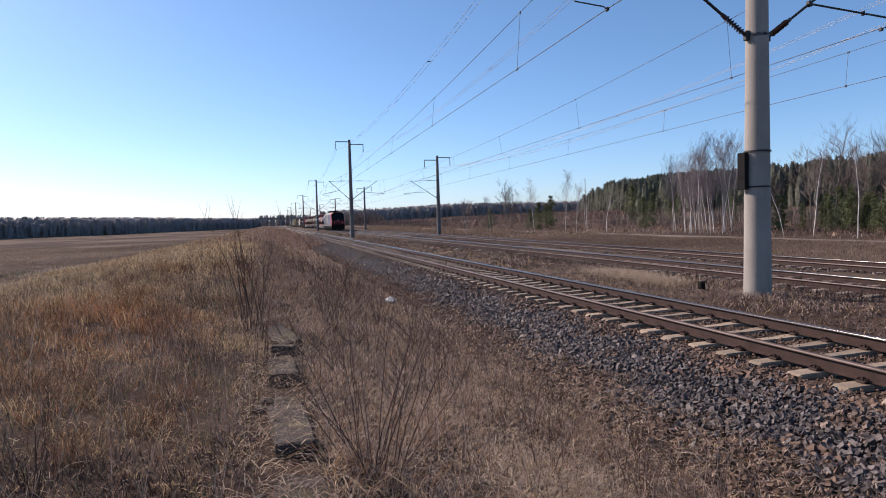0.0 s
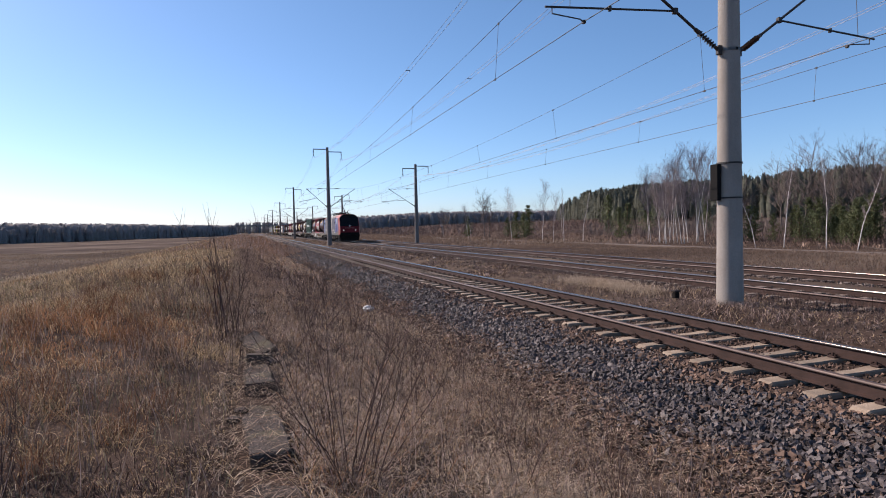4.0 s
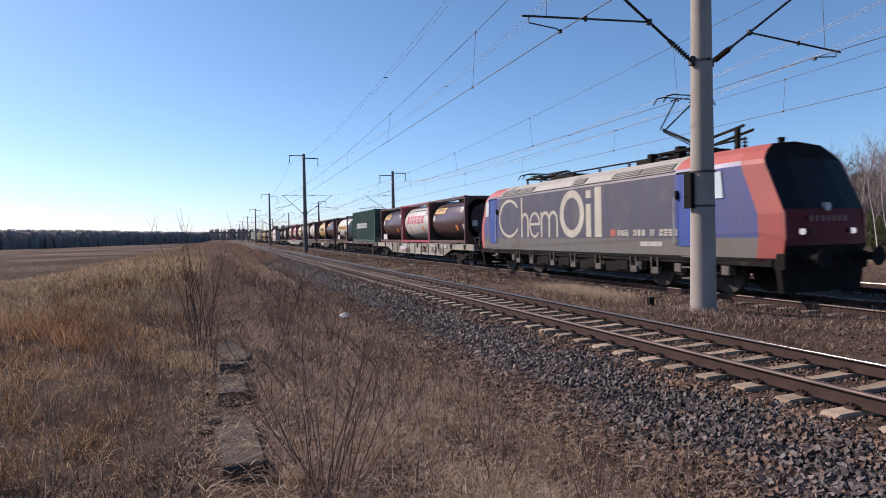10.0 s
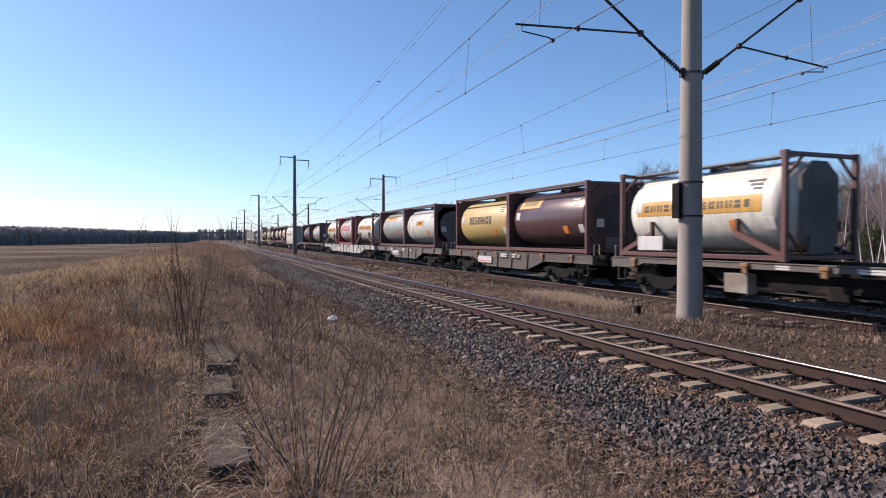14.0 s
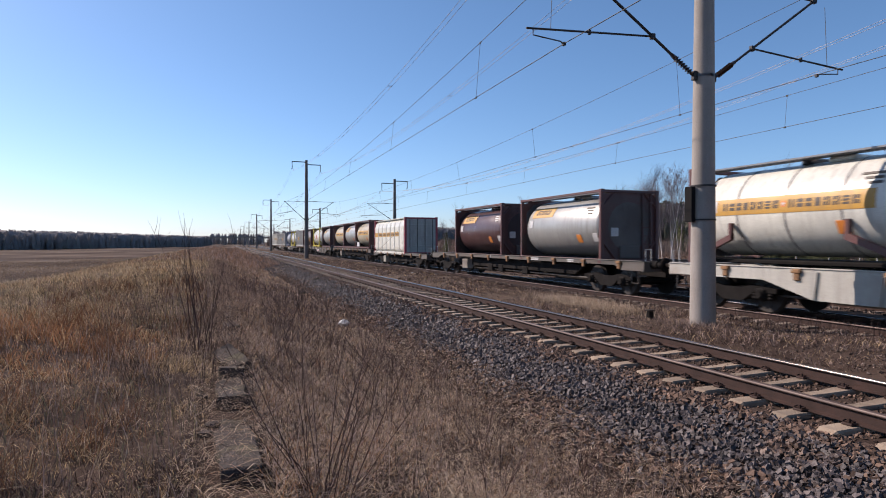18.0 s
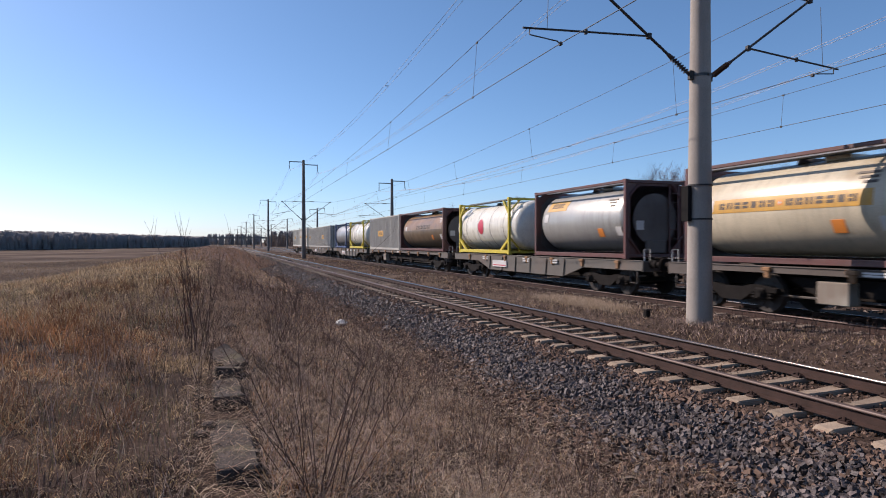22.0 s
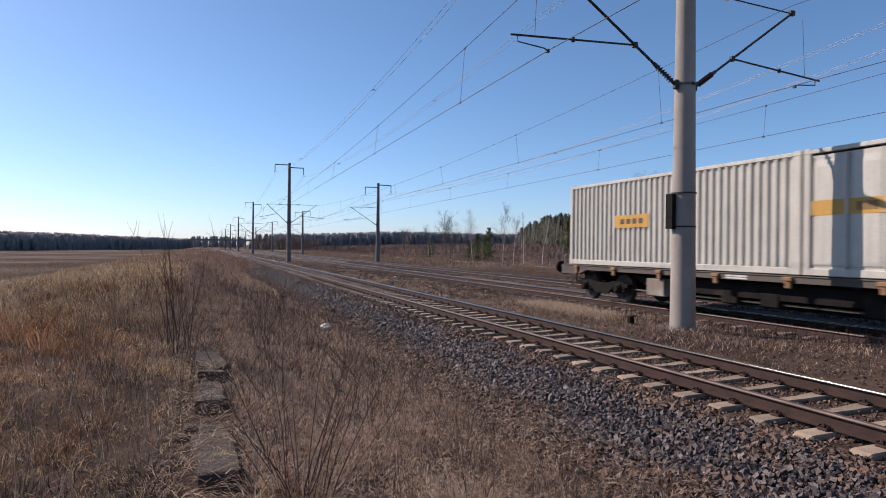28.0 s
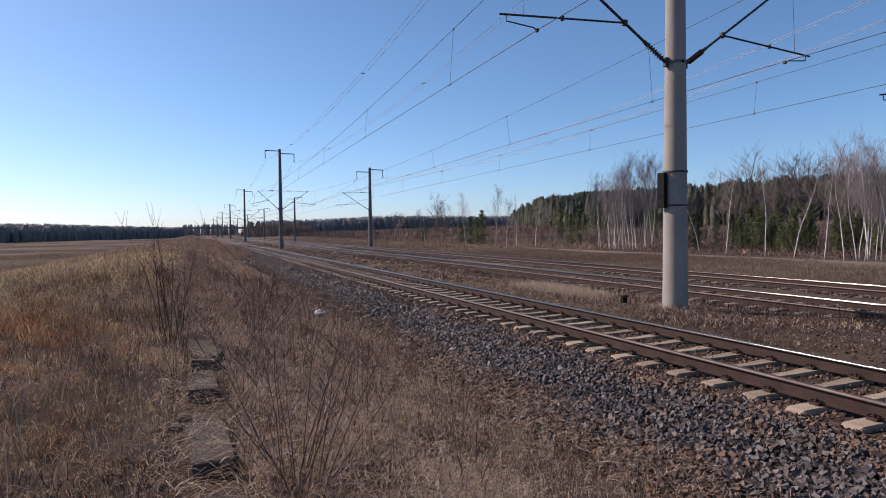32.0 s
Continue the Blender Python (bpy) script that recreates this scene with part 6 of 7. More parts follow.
def blades(name, x, y, height, width, lean, mat, label, z=None, category="grass"):
    """Grass blades in two bent pieces each, joined; lean: how far a tip goes sideways, as a share of its height."""
    n = len(x)
    r = np.random.default_rng(n + 5)
    z = ground_z(x, y) - 0.02 if z is None else z
    a = r.uniform(0, 2 * np.pi, n)
    b = r.uniform(0, 2 * np.pi, n)
    d = np.stack([np.cos(a), np.sin(a), np.zeros(n)], 1)
    w = np.stack([np.cos(b), np.sin(b), np.zeros(n)], 1) * (width / 2)[:, None]
    base = np.stack([x, y, z], 1)
    le = lean * r.uniform(0.4, 1.5, n)
    mid = base + d * (le * height * 0.35)[:, None] + np.stack([0 * x, 0 * x, height * 0.6], 1)
    tip = base + d * (le * height)[:, None] + np.stack([0 * x, 0 * x, height * np.clip(1.0 - 0.3 * le, 0.15, 1)], 1)
    V = np.stack([base - w, base + w, mid - w * 0.8, mid + w * 0.8, tip], 1).reshape(-1, 3)
    f = np.array([(0, 1, 3), (0, 3, 2), (2, 3, 4)])
    F = (f[None] + (np.arange(n) * 5)[:, None, None]).reshape(-1, 3)
    return tagged(new(name, raw_mesh(name, V, F, mat, 3)), label, category, kind="stuff")


def grass_all():
    # overgrown bank on the old platform
    def bank(n, y0, y1, tall, power=1.0):
        x = -0.14 - 10.5 * rng.random(n) ** 1.15
        y = y0 + (y1 - y0) * rng.random(n) ** power
        tuft = wave(x, y, 3.1, 0.4) + 0.6 * wave(x, y, 6.7, 1.3)
        keep = rng.random(n) < np.clip(0.55 + 0.55 * tuft, 0.07, 1) if y1 < 30 else np.ones(n, bool)
        x, y, tuft = x[keep], y[keep], tuft[keep]
        patch = wave(x, y, 0.55, 0.9) + 0.5 * wave(x, y, 1.7, 2.2)
        ht = tall * rng.uniform(0.4, 1.25, len(x)) * (0.75 + 0.25 * np.clip(patch, -1, 1)) * np.clip(0.85 + 0.3 * tuft, 0.4, 1.35)
        ht *= np.clip(0.3 + (-x) * 0.22, 0.3, 1.0) * np.clip(0.28 + y * 0.075, 0.42, 1.0)
        return x, y, ht, patch
    for y0, y1, n, wid, k, lean in ((1.6, 9, 72000, 0.0052, 1.0, 1.3), (9, 24, 70000, 0.009, 1.1, 0.9), (24, 75, 42000, 0.02, 1.5, 0.9), (75, 200, 20000, 0.06, 1.4, 0.9)):
        x, y, ht, patch = bank(n, y0, y1, 0.46, k)
        n = len(x)
        russet = 0.75 * np.exp(-((x + 2.6) / 2.4) ** 2 - ((y - 10.5) / 4.2) ** 2) + 0.3 * np.clip(patch - 0.2, 0, 1)
        orange = (rng.random(n) < russet) & (x < -0.8)
        gr = rng.random(n) < 0.42 + 0.3 * np.clip(wave(x, y, 0.9, 3.1), -0.8, 0.8) - 0.3 * (y > 8.5) + 0.15 * (y < 6) - 0.5 * np.minimum(russet, 0.6)
        for key, sel, nm, lb in (("orange", orange & ~gr, "russet_grass", "tall russet-brown dead grass on the bank"), ("straw", ~orange & ~gr, "dry_grass", "straw-coloured dead grass on the bank"), ("grey", gr, "withered_grass", "grey-brown withered grass on the bank")):
            blades(nm, x[sel], y[sel], ht[sel], np.full(sel.sum(), wid) * rng.uniform(0.6, 1.5, sel.sum()), lean, GRASS[key], lb)
    # thin dark dead stalks in the bank and in the strip by the ballast
    for x0, x1, n, h0, h1 in ((-7, -0.3, 7000, 0.15, 0.5), (0.4, 3.7, 5000, 0.15, 0.6)):
        x, y = rng.uniform(x0, x1, n), 2.4 + 30 * rng.random(n) ** 1.4
        keep = wave(x, y, 1.6, 0.7) > -0.35
        x, y = x[keep], y[keep]
        blades("dark_stalks", x, y, rng.uniform(h0, h1, len(x)) * np.clip(0.4 + y * 0.07, 0.5, 1), np.interp(y, [2, 30], [0.0035, 0.012]), 0.5, GRASS["twig"], "thin dark dead stalks among the grass")
    # strip between the platform edge and the ballast
    for y0, y1, n, wid in ((1.8, 9, 54000, 0.0045), (9, 24, 40000, 0.009), (24, 80, 18000, 0.022)):
        x = 0.3 + 4.3 * rng.random(n)
        y = rng.uniform(y0, y1, n)
        if y1 < 30:
            keep = rng.random(n) < np.clip(0.5 + 0.6 * wave(x, y, 2.4, 0.8) + 0.3 * wave(x, y, 6.1, 0.1), 0.08, 1)
            x, y = x[keep], y[keep]
            n = len(x)
        ht = rng.uniform(0.1, 0.34, n) * np.clip(1.1 - x / 6, 0.4, 1)
        st = rng.random(n)
        for key, sel, nm, lb in (("weed", st < 0.62, "withered_weeds", "matted grey-brown withered weeds beside the ballast"), ("straw", st > 0.76, "dry_grass", "straw-coloured grass in the strip by the track"), ("orange", (st >= 0.62) & (st <= 0.76), "russet_grass", "russet grass in the strip by the track")):
            blades(nm, x[sel], y[sel], ht[sel], np.full(sel.sum(), wid) * rng.uniform(0.6, 1.5, sel.sum()), 1.6, GRASS[key], lb)
    # dark matted stalks close by, and pale stalks lying in the strip
    x, y = rng.uniform(-4.5, -0.3, 9000), rng.uniform(1.7, 5.2, 9000)
    blades("dark_stalks", x, y, rng.uniform(0.06, 0.26, 9000), rng.uniform(0.004, 0.009, 9000), 1.2, GRASS["twig"], "dark matted dead stalks among the grass")
    x, y = rng.uniform(0.4, 4.0, 12000), rng.uniform(4.5, 16, 12000)
    blades("straw_litter", x, y, rng.uniform(0.02, 0.06, 12000), rng.uniform(0.004, 0.009, 12000), 4.5, M["pale_straw"], "pale broken stalks lying in the strip by the track", z=ground_z(x, y) + rng.uniform(0.02, 0.2, 12000))
    # single pale and olive stalks standing in the bank grass
    for key, nm, n in (("pale", "pale_stalks", 2600), ("green", "olive_grass", 13000)):
        x, y = -0.2 - 9 * rng.random(n), 2.2 + 30 * rng.random(n) ** 1.5
        keep = wave(x, y, 0.5, 2.6 if key == "green" else 0.4) > (-0.1 if key == "green" else -0.6)
        x, y = x[keep], y[keep]
        blades(nm, x, y, rng.uniform(0.12, 0.42, len(x)) * np.clip(0.4 + y * 0.06, 0.5, 1), np.interp(y, [2, 30], [0.004, 0.012]) * rng.uniform(0.7, 1.4, len(x)), 0.45, M["pale_straw"] if key == "pale" else GRASS["green"], "pale dry stalks standing in the dead grass" if key == "pale" else "dull olive grass among the dead grass")
    # clumps of stiff russet and dark stalks
    cx, cy = -0.5 - 6.5 * rng.random(70), 2.8 + 22 * rng.random(70) ** 1.3
    pick = rng.integers(0, 70, 5200)
    x, y = cx[pick] + rng.normal(0, 0.14, 5200), cy[pick] + rng.normal(0, 0.16, 5200)
    tall = rng.uniform(0.3, 0.75, 70)[pick] * rng.uniform(0.5, 1.15, 5200)
    half = pick % 2 == 0
    for sel, key, nm, lb in ((half, "dock", "russet_stalks", "clumps of stiff russet dock stalks on the bank"), (~half, "grey", "brown_stalks", "clumps of grey-brown dry stalks on the bank")):
        blades(nm, x[sel], y[sel], tall[sel], np.interp(y[sel], [2, 25], [0.004, 0.011]), 0.65, GRASS[key], lb)
    # paler olive grass where the bank meets the field
    n = 16000
    x, y = rng.uniform(-16, -5, n), 9 + 38 * rng.random(n) ** 1.2
    keep = wave(x, y, 0.25, 1.9) > -0.1
    x, y = x[keep], y[keep]
    blades("olive_grass", x, y, rng.uniform(0.12, 0.32, len(x)), rng.uniform(0.012, 0.03, len(x)), 0.8, GRASS["green"], "pale olive grass where the bank meets the field")
    n = 15000
    x, y = rng.uniform(-15, -4.5, n), 9 + 40 * rng.random(n) ** 1.2
    keep = (wave(x, y, 0.25, 1.9) + 0.5 * wave(x, y, 1.3, 0.6) > -0.3)
    x, y = x[keep], y[keep]
    blades("dry_grass", x, y, rng.uniform(0.14, 0.36, len(x)), np.interp(y, [9, 49], [0.007, 0.028]), 0.9, M["pale_straw"], "pale straw grass on the crest towards the field")
    # weeds grown over the further stones of the old edge
    n = 14000
    x, y = rng.normal(0.05, 0.45, n), 9.5 + 50 * rng.random(n) ** 1.6
    keep = rng.random(n) < np.clip((y - 8) / 6, 0.15, 1)
    x, y = x[keep], y[keep]
    blades("withered_grass", x, y, rng.uniform(0.12, 0.42, len(x)), np.interp(y, [9, 60], [0.008, 0.025]) * rng.uniform(0.6, 1.5, len(x)), 0.9, GRASS["grey"], "withered grass grown over the old platform edge")
    # tufts round the foot of the near mast
    x, y = rng.normal(10.05, 0.34, 1500), rng.normal(10.9, 0.34, 1500)
    keep = np.hypot(x - 10.05, y - 10.9) > 0.27
    x, y = x[keep], y[keep]
    blades("withered_grass", x, y, rng.uniform(0.06, 0.24, len(x)), rng.uniform(0.004, 0.008, len(x)), 0.9, GRASS["weed"], "withered grass round the foot of the mast")
    # the banks behind the viewpoint
    x, y = rng.uniform(-7, 4.4, 34000), rng.uniform(-14, 1.7, 34000)
    away = (np.hypot(x, y) > 0.5) & (np.abs(x - 0.08) > 0.1)
    x, y = x[away], y[away]
    blades("bank_grass", x, y, rng.uniform(0.08, 0.26, len(x)), rng.uniform(0.006, 0.014, len(x)), 1.2, GRASS["weed"], "withered grass on the banks behind")
    # the same banks far along the line
    x, y = rng.uniform(-8, 5.2, 30000), 60 + 200 * rng.random(30000) ** 1.3
    st = rng.random(30000)
    for key, sel in (("weed", st < 0.5), ("orange", st > 0.75), ("grey", (st >= 0.5) & (st <= 0.75))):
        blades("bank_grass", x[sel], y[sel], rng.uniform(0.2, 0.6, sel.sum()), np.interp(y[sel], [60, 260], [0.03, 0.12]), 0.8, GRASS[key], "dead grass on the banks further along the line")
    # litter of broken stalks lying about
    for x0, x1, y0, y1, n, wid in ((-6, 0.0, 1.8, 12, 5000, 0.005), (-0.35, 0.45, 1.8, 20, 9000, 0.006), (0.3, 4.4, 1.8, 14, 20000, 0.005), (-9, 4, 12, 30, 16000, 0.011)):
        x, y = spread(n, x0, x1, y0, y1)
        pick = rng.random(n) < 0.45
        for key, sel, nm in (("pale", pick, "straw_litter"), ("grey", ~pick, "stalk_litter")):
            blades(nm, x[sel], y[sel], rng.uniform(0.022, 0.06, sel.sum()), wid * rng.uniform(0.6, 1.5, sel.sum()), 4.5, M["pale_straw"] if key == "pale" else GRASS["grey"], "broken dry stalks lying on the ground", z=ground_z(x[sel], y[sel]) + rng.uniform(0.0, 0.14, sel.sum()))
    # flattened straw by the ballast foot, and the pale tuft between the tracks
    x, y = rng.normal(2.25, 0.3, 4200), rng.normal(4.45, 0.5, 4200)
    blades("flattened_straw", x, y, rng.uniform(0.03, 0.07, 4200), rng.uniform(0.005, 0.01, 4200), 3.5, M["pale_straw"], "pale flattened straw at the foot of the ballast", z=ground_z(x, y) + rng.uniform(0, 0.1, 4200))
    x, y = rng.normal(10.5, 0.38, 5000), rng.normal(16.4, 1.15, 5000)
    blades("straw_tuft", x, y, rng.uniform(0.1, 0.34, 5000), rng.uniform(0.006, 0.014, 5000), 0.9, M["pale_straw"], "pale straw tufts between the tracks")
    # between the tracks and beyond
    n = 44000
    x = np.r_[rng.uniform(8.75, 11.95, n // 2), rng.uniform(8.75, 11.95, n // 2)]
    y = np.r_[rng.uniform(4, 22, n // 2), 22 + 90 * rng.random(n // 2) ** 1.5]
    st = rng.random(n)
    wid = np.where(y < 22, 0.009, 0.03) * rng.uniform(0.6, 1.5, n)
    ht = rng.uniform(0.05, 0.23, n) * (0.7 + 0.4 * np.clip(wave(x, y, 0.9, 0.5), -1, 1))
    for key, sel, nm in (("weed", st < 0.34, "withered_grass"), ("twig", (st >= 0.34) & (st < 0.86), "brown_grass"), ("straw", st >= 0.86, "dry_grass")):
        blades(nm, x[sel], y[sel], ht[sel], wid[sel], 1.5, GRASS[key], "low matted dead grass between the railway tracks")
    x, y = rng.uniform(10.7, 12.1, 2600), 4 + 40 * rng.random(2600) ** 1.3
    blades("weed_stalks", x, y, rng.uniform(0.15, 0.55, 2600), rng.uniform(0.005, 0.011, 2600), 0.4, GRASS["twig"], "thin weed stalks beside the main line")
    for x0, x1, y0, y1, n, wid, h, key, lb in ((19.7, 36, 3, 60, 70000, 0.018, 0.2, "far", "brown meadow grass beyond the tracks"), (19.7, 40, 60, 220, 22000, 0.1, 0.3, "far", "brown meadow grass further along the tracks"), (36, 70, 0, 160, 16000, 0.06, 0.45, "grey", "rough dead grass before the wood"), (-70, -7, 5, 120, 90000, 0.06, 0.16, "field", "brown dead grass of the open field")):
        x, y = spread(n, x0, x1, y0, y1)
        keep = (np.abs(x - 34.0) > 0.6) & (wave(x, y, 0.05, 0.6) > -1.2)
        x, y = x[keep], y[keep]
        blades("meadow_grass", x, y, h * rng.uniform(0.4, 1.3, len(x)), wid * rng.uniform(0.5, 1.5, len(x)), 0.8, GRASS[key], lb)


M["pale_straw"] = material("pale_straw", (0.55, 0.44, 0.33), (0.4, 0.31, 0.225), 0.9, scale=2, fine=10, bump=0, island=0.35, spec=0.2, thin=0.3)
grass_all()
tagged(new("field_path", G().box(33.5, -20, -0.6, 34.5, 330, -0.2, 0.0).mesh("field_path", material("pale_track_gravel", (0.165, 0.128, 0.106), (0.125, 0.096, 0.079), 0.95, scale=0.8, fine=12, bump=0.3))), "pale gravel path along the wood", "path", kind="structure")


# ---- shrubs ----
def stem(g, p, way, length, r, rnd, bends=4, droop=0.0, wob=0.08, n=4):
    pts = [Vector(p)]
    d = Vector(way).normalized()
    for k in range(bends):
        d = (d + Vector((rnd.uniform(-wob, wob), rnd.uniform(-wob, wob), rnd.uniform(-wob, wob) - droop))).normalized()
        pts.append(pts[-1] + d * length / bends)
    g.path(pts, [r * (1 - 0.82 * k / bends) for k in range(bends + 1)], n)
    return pts, d


def build_shrub(x, y, stems, height, seed, label, spread_by=0.45, twigs=5, r=0.009, twig=0.33, base=0.12, side=0.9):
    rnd = random.Random(seed)
    z = float(ground_z(x, y))
    sh = thing("bare_shrub", label, "shrub", "bare shrubs", at=pose(x, y, z - 0.03))
    for k in range(stems):
        a = rnd.uniform(0, 2 * math.pi)
        o = rnd.uniform(0.0, spread_by)
        g = G()
        h = height * rnd.uniform(0.55, 1.05)
        pts, d = stem(g, (math.cos(a) * base * rnd.random(), math.sin(a) * base * rnd.random(), 0), (math.cos(a) * o, math.sin(a) * o, 1), h, r * rnd.uniform(0.6, 1.1), rnd, 6, 0.0, 0.11)
        for q in range(twigs):
            i = rnd.randint(2, 5)
            b = rnd.uniform(0, 2 * math.pi)
            stem(g, pts[i].lerp(pts[i + 1], rnd.random()) if i < 6 else pts[i], Vector((math.cos(b) * side, math.sin(b) * side, 1)), h * rnd.uniform(0.4, 1.0) * twig, r * 0.38, rnd, 3, 0.0, 0.15, 3)
        part("stem", g, GRASS["twig"], sh, fix=False)
    return sh


build_shrub(0.66, 4.5, 20, 1.9, 1, "leafless multi-stemmed shrub in front of the ballast", 0.72, 8, 0.0062, 0.34, 0.2, 0.9)
build_shrub(-0.32, 10.2, 13, 2.3, 2, "tall thin leafless sapling on the bank", 0.15, 4, 0.011, 0.2, 0.28, 0.3)
build_shrub(-0.2, 8.0, 6, 1.15, 31, "small leafless sapling beside the platform stones", 0.3, 3, 0.007)
rs = random.Random(5)
for k, (x, y, h) in enumerate([(1.9, 7.2, 1.0), (2.5, 8.6, 1.1), (1.5, 9.5, 1.3), (2.9, 10.4, 1.0), (1.1, 12.0, 1.3), (2.2, 13.5, 1.2), (3.1, 14.5, 0.9), (1.4, 16.0, 1.3), (2.3, 18.5, 1.3), (0.9, 20.0, 1.4), (2.0, 23.0, 1.4), (3.0, 4.6, 0.7), (2.2, 4.9, 0.8), (3.5, 5.6, 0.7), (0.8, 7.5, 1.1), (2.9, 6.6, 0.9), (1.2, 27, 1.5), (2.4, 31, 1.5), (-2.6, 5.6, 1.2), (-3.4, 8.0, 1.3), (-1.3, 12.5, 1.1), (-1.6, 4.6, 0.9), (-0.4, 14.0, 1.1), (0.2, 17, 1.2), (-0.8, 21, 1.3), (0.3, 26, 1.4)]):
    build_shrub(x, y, rs.randint(6, 11), h, 10 + k, "low leafless shrub among dead grass", 0.6, 6, 0.0052)
for k in range(30):
    y = 6.0 + 26 * rs.random() ** 1.3
    build_shrub(rs.uniform(0.7, 3.3), y, rs.randint(5, 9), rs.uniform(0.6, 1.35), 60 + k, "low leafless shrub of thin dark twigs by the ballast", 0.5, 6, 0.0045, 0.4)


def weeds():
    g = G()
    r = random.Random(77)
    for k in range(2600):
        if r.random() < 0.6:
            x, y = r.uniform(0.4, 3.9), 2.6 + 24 * r.random() ** 1.5
        else:
            x, y = -0.2 - 6 * r.random(), 2.6 + 18 * r.random() ** 1.3
        z = float(ground_z(x, y))
        stem(g, (x, y, z), (r.uniform(-0.35, 0.35), r.uniform(-0.35, 0.35), 1), r.uniform(0.25, 0.75), 0.0032, r, 3, 0.0, 0.15, 3)
    tagged(new("weed_stalks", g.mesh("weed_stalks", GRASS["weed"], fix=False)), "thin dry weed stalks standing in the dead grass", "weeds", kind="stuff")


weeds()


# ---- platform edge stones ----
def platform_edge():
    edge = thing("platform_edge", "broken sunken stone edge of an abandoned platform", "platform edge")
    r = random.Random(4)
    # each slab: where it begins and ends, its middle, width, height of its near and far end, lean to the side, turn
    slabs = [(0.6, 2.4, 0.12, 0.36, -0.06, -0.05, 1, 0), (2.45, 3.6, 0.13, 0.36, -0.05, -0.05, -2, 1), (3.62, 4.72, 0.12, 0.34, -0.03, -0.07, 2, -1), (4.7, 6.1, 0.09, 0.32, 0.07, -0.02, -1, 2),
             (6.15, 6.95, 0.1, 0.3, -0.04, -0.09, 3, -3), (6.9, 8.3, 0.07, 0.31, 0.08, -0.02, -2, 2), (8.35, 9.0, 0.12, 0.33, 0.1, 0.0, 4, -4), (8.85, 9.75, 0.08, 0.27, 0.04, 0.16, -24, 14),
             (9.9, 11.1, 0.1, 0.28, 0.03, -0.04, 2, -2), (11.15, 12.6, 0.1, 0.28, 0.05, -0.01, -3, 2), (12.7, 14.4, 0.13, 0.28, 0.09, 0.0, 2, 3), (14.6, 16.4, 0.15, 0.28, 0.06, 0.0, -2, -2), (16.6, 18.6, 0.17, 0.28, 0.08, 0.0, 3, 1)]
    for y0, y1, mid, wide, z0, z1, lean, turn in slabs:
        ln = y1 - y0
        n = 8
        outline = [(-wide / 2 + r.uniform(-0.022, 0.022), ln * i / (n - 1)) for i in range(n)] + [(wide / 2 + r.uniform(-0.022, 0.022), ln * i / (n - 1)) for i in range(n - 1, -1, -1)]
        g = G()
        rings = []
        for z, q in ((-0.22, 0.97), (-0.03, 1.0), (-0.008, 0.975), (0.0, 0.93)):
            rings.append([(x * q + r.uniform(-0.008, 0.008), (yy - ln / 2) * (1 - (1 - q) * 0.4) + r.uniform(-0.015, 0.015), z + r.uniform(-0.01, 0.01)) for x, yy in outline])
        g.loft(rings)
        ob = part("edge_stone", g, M["slab"], edge)
        ob.matrix_basis = pose(mid, (y0 + y1) / 2, (z0 + z1) / 2 + 0.02, math.degrees(math.atan2(z1 - z0, ln)), lean, turn)
    for k in range(26):
        y = r.uniform(2.2, 12)
        sz = r.uniform(0.03, 0.09)
        x = r.choice((-0.2, 0.34)) + r.uniform(-0.1, 0.1)
        rings = [[(sz * q * math.cos(a * math.pi / 3) * r.uniform(0.7, 1.2), sz * q * math.sin(a * math.pi / 3) * r.uniform(0.7, 1.3), z * sz) for a in range(6)] for z, q in ((-0.5, 0.8), (0.1, 1.0), (0.45, 0.7))]
        part("broken_stone", G().loft(rings), M["slab"], edge).matrix_basis = pose(x, y, float(ground_z(x, y)) + 0.01, 0, 0, r.uniform(0, 360))


platform_edge()


# ---- trees ----
BARK = {
    "birch": material("white_birch_bark", (0.74, 0.69, 0.64), (0.55, 0.5, 0.46), 0.85, scale=2.5, fine=14, bump=0.3, stain=(0.1, 0.08, 0.07), stain_at=0.6),
    "grey": material("grey_brown_bark", (0.16, 0.13, 0.11), (0.11, 0.09, 0.075), 0.9, scale=3, fine=14, bump=0.4),
    "twigs": material("birch_twigs", (0.3, 0.25, 0.25), (0.22, 0.182, 0.182), 0.85, scale=1, fine=5, bump=0, island=0.35, spec=0.2),
    "dark_twigs": material("brown_twigs", (0.215, 0.168, 0.145), (0.16, 0.125, 0.108), 0.85, scale=1, fine=5, bump=0, island=0.3, spec=0.2),
    "pine": material("pine_bark", (0.2, 0.11, 0.06), (0.14, 0.085, 0.05), 0.9, scale=3, fine=14, bump=0.4),
    "needle": material("pine_needles", (0.15, 0.168, 0.082), (0.105, 0.122, 0.062), 0.8, scale=0.6, fine=4, bump=0, island=0.5, spec=0.25, thin=0.35),
    "needle_far": material("far_pine_needles", (0.13, 0.135, 0.105), (0.095, 0.1, 0.08), 0.9, scale=0.1, fine=1, bump=0, island=0.3, spec=0.05, thin=0.2),
    # distance haze put into the base colour, paler and greyer than plain needles
    "needle_haze": material("haze_toned_distant_needles", (0.34, 0.33, 0.335), (0.29, 0.28, 0.285), 0.95, scale=0.02, fine=0.3, bump=0, island=0.12, spec=0.0, thin=0.4),
}


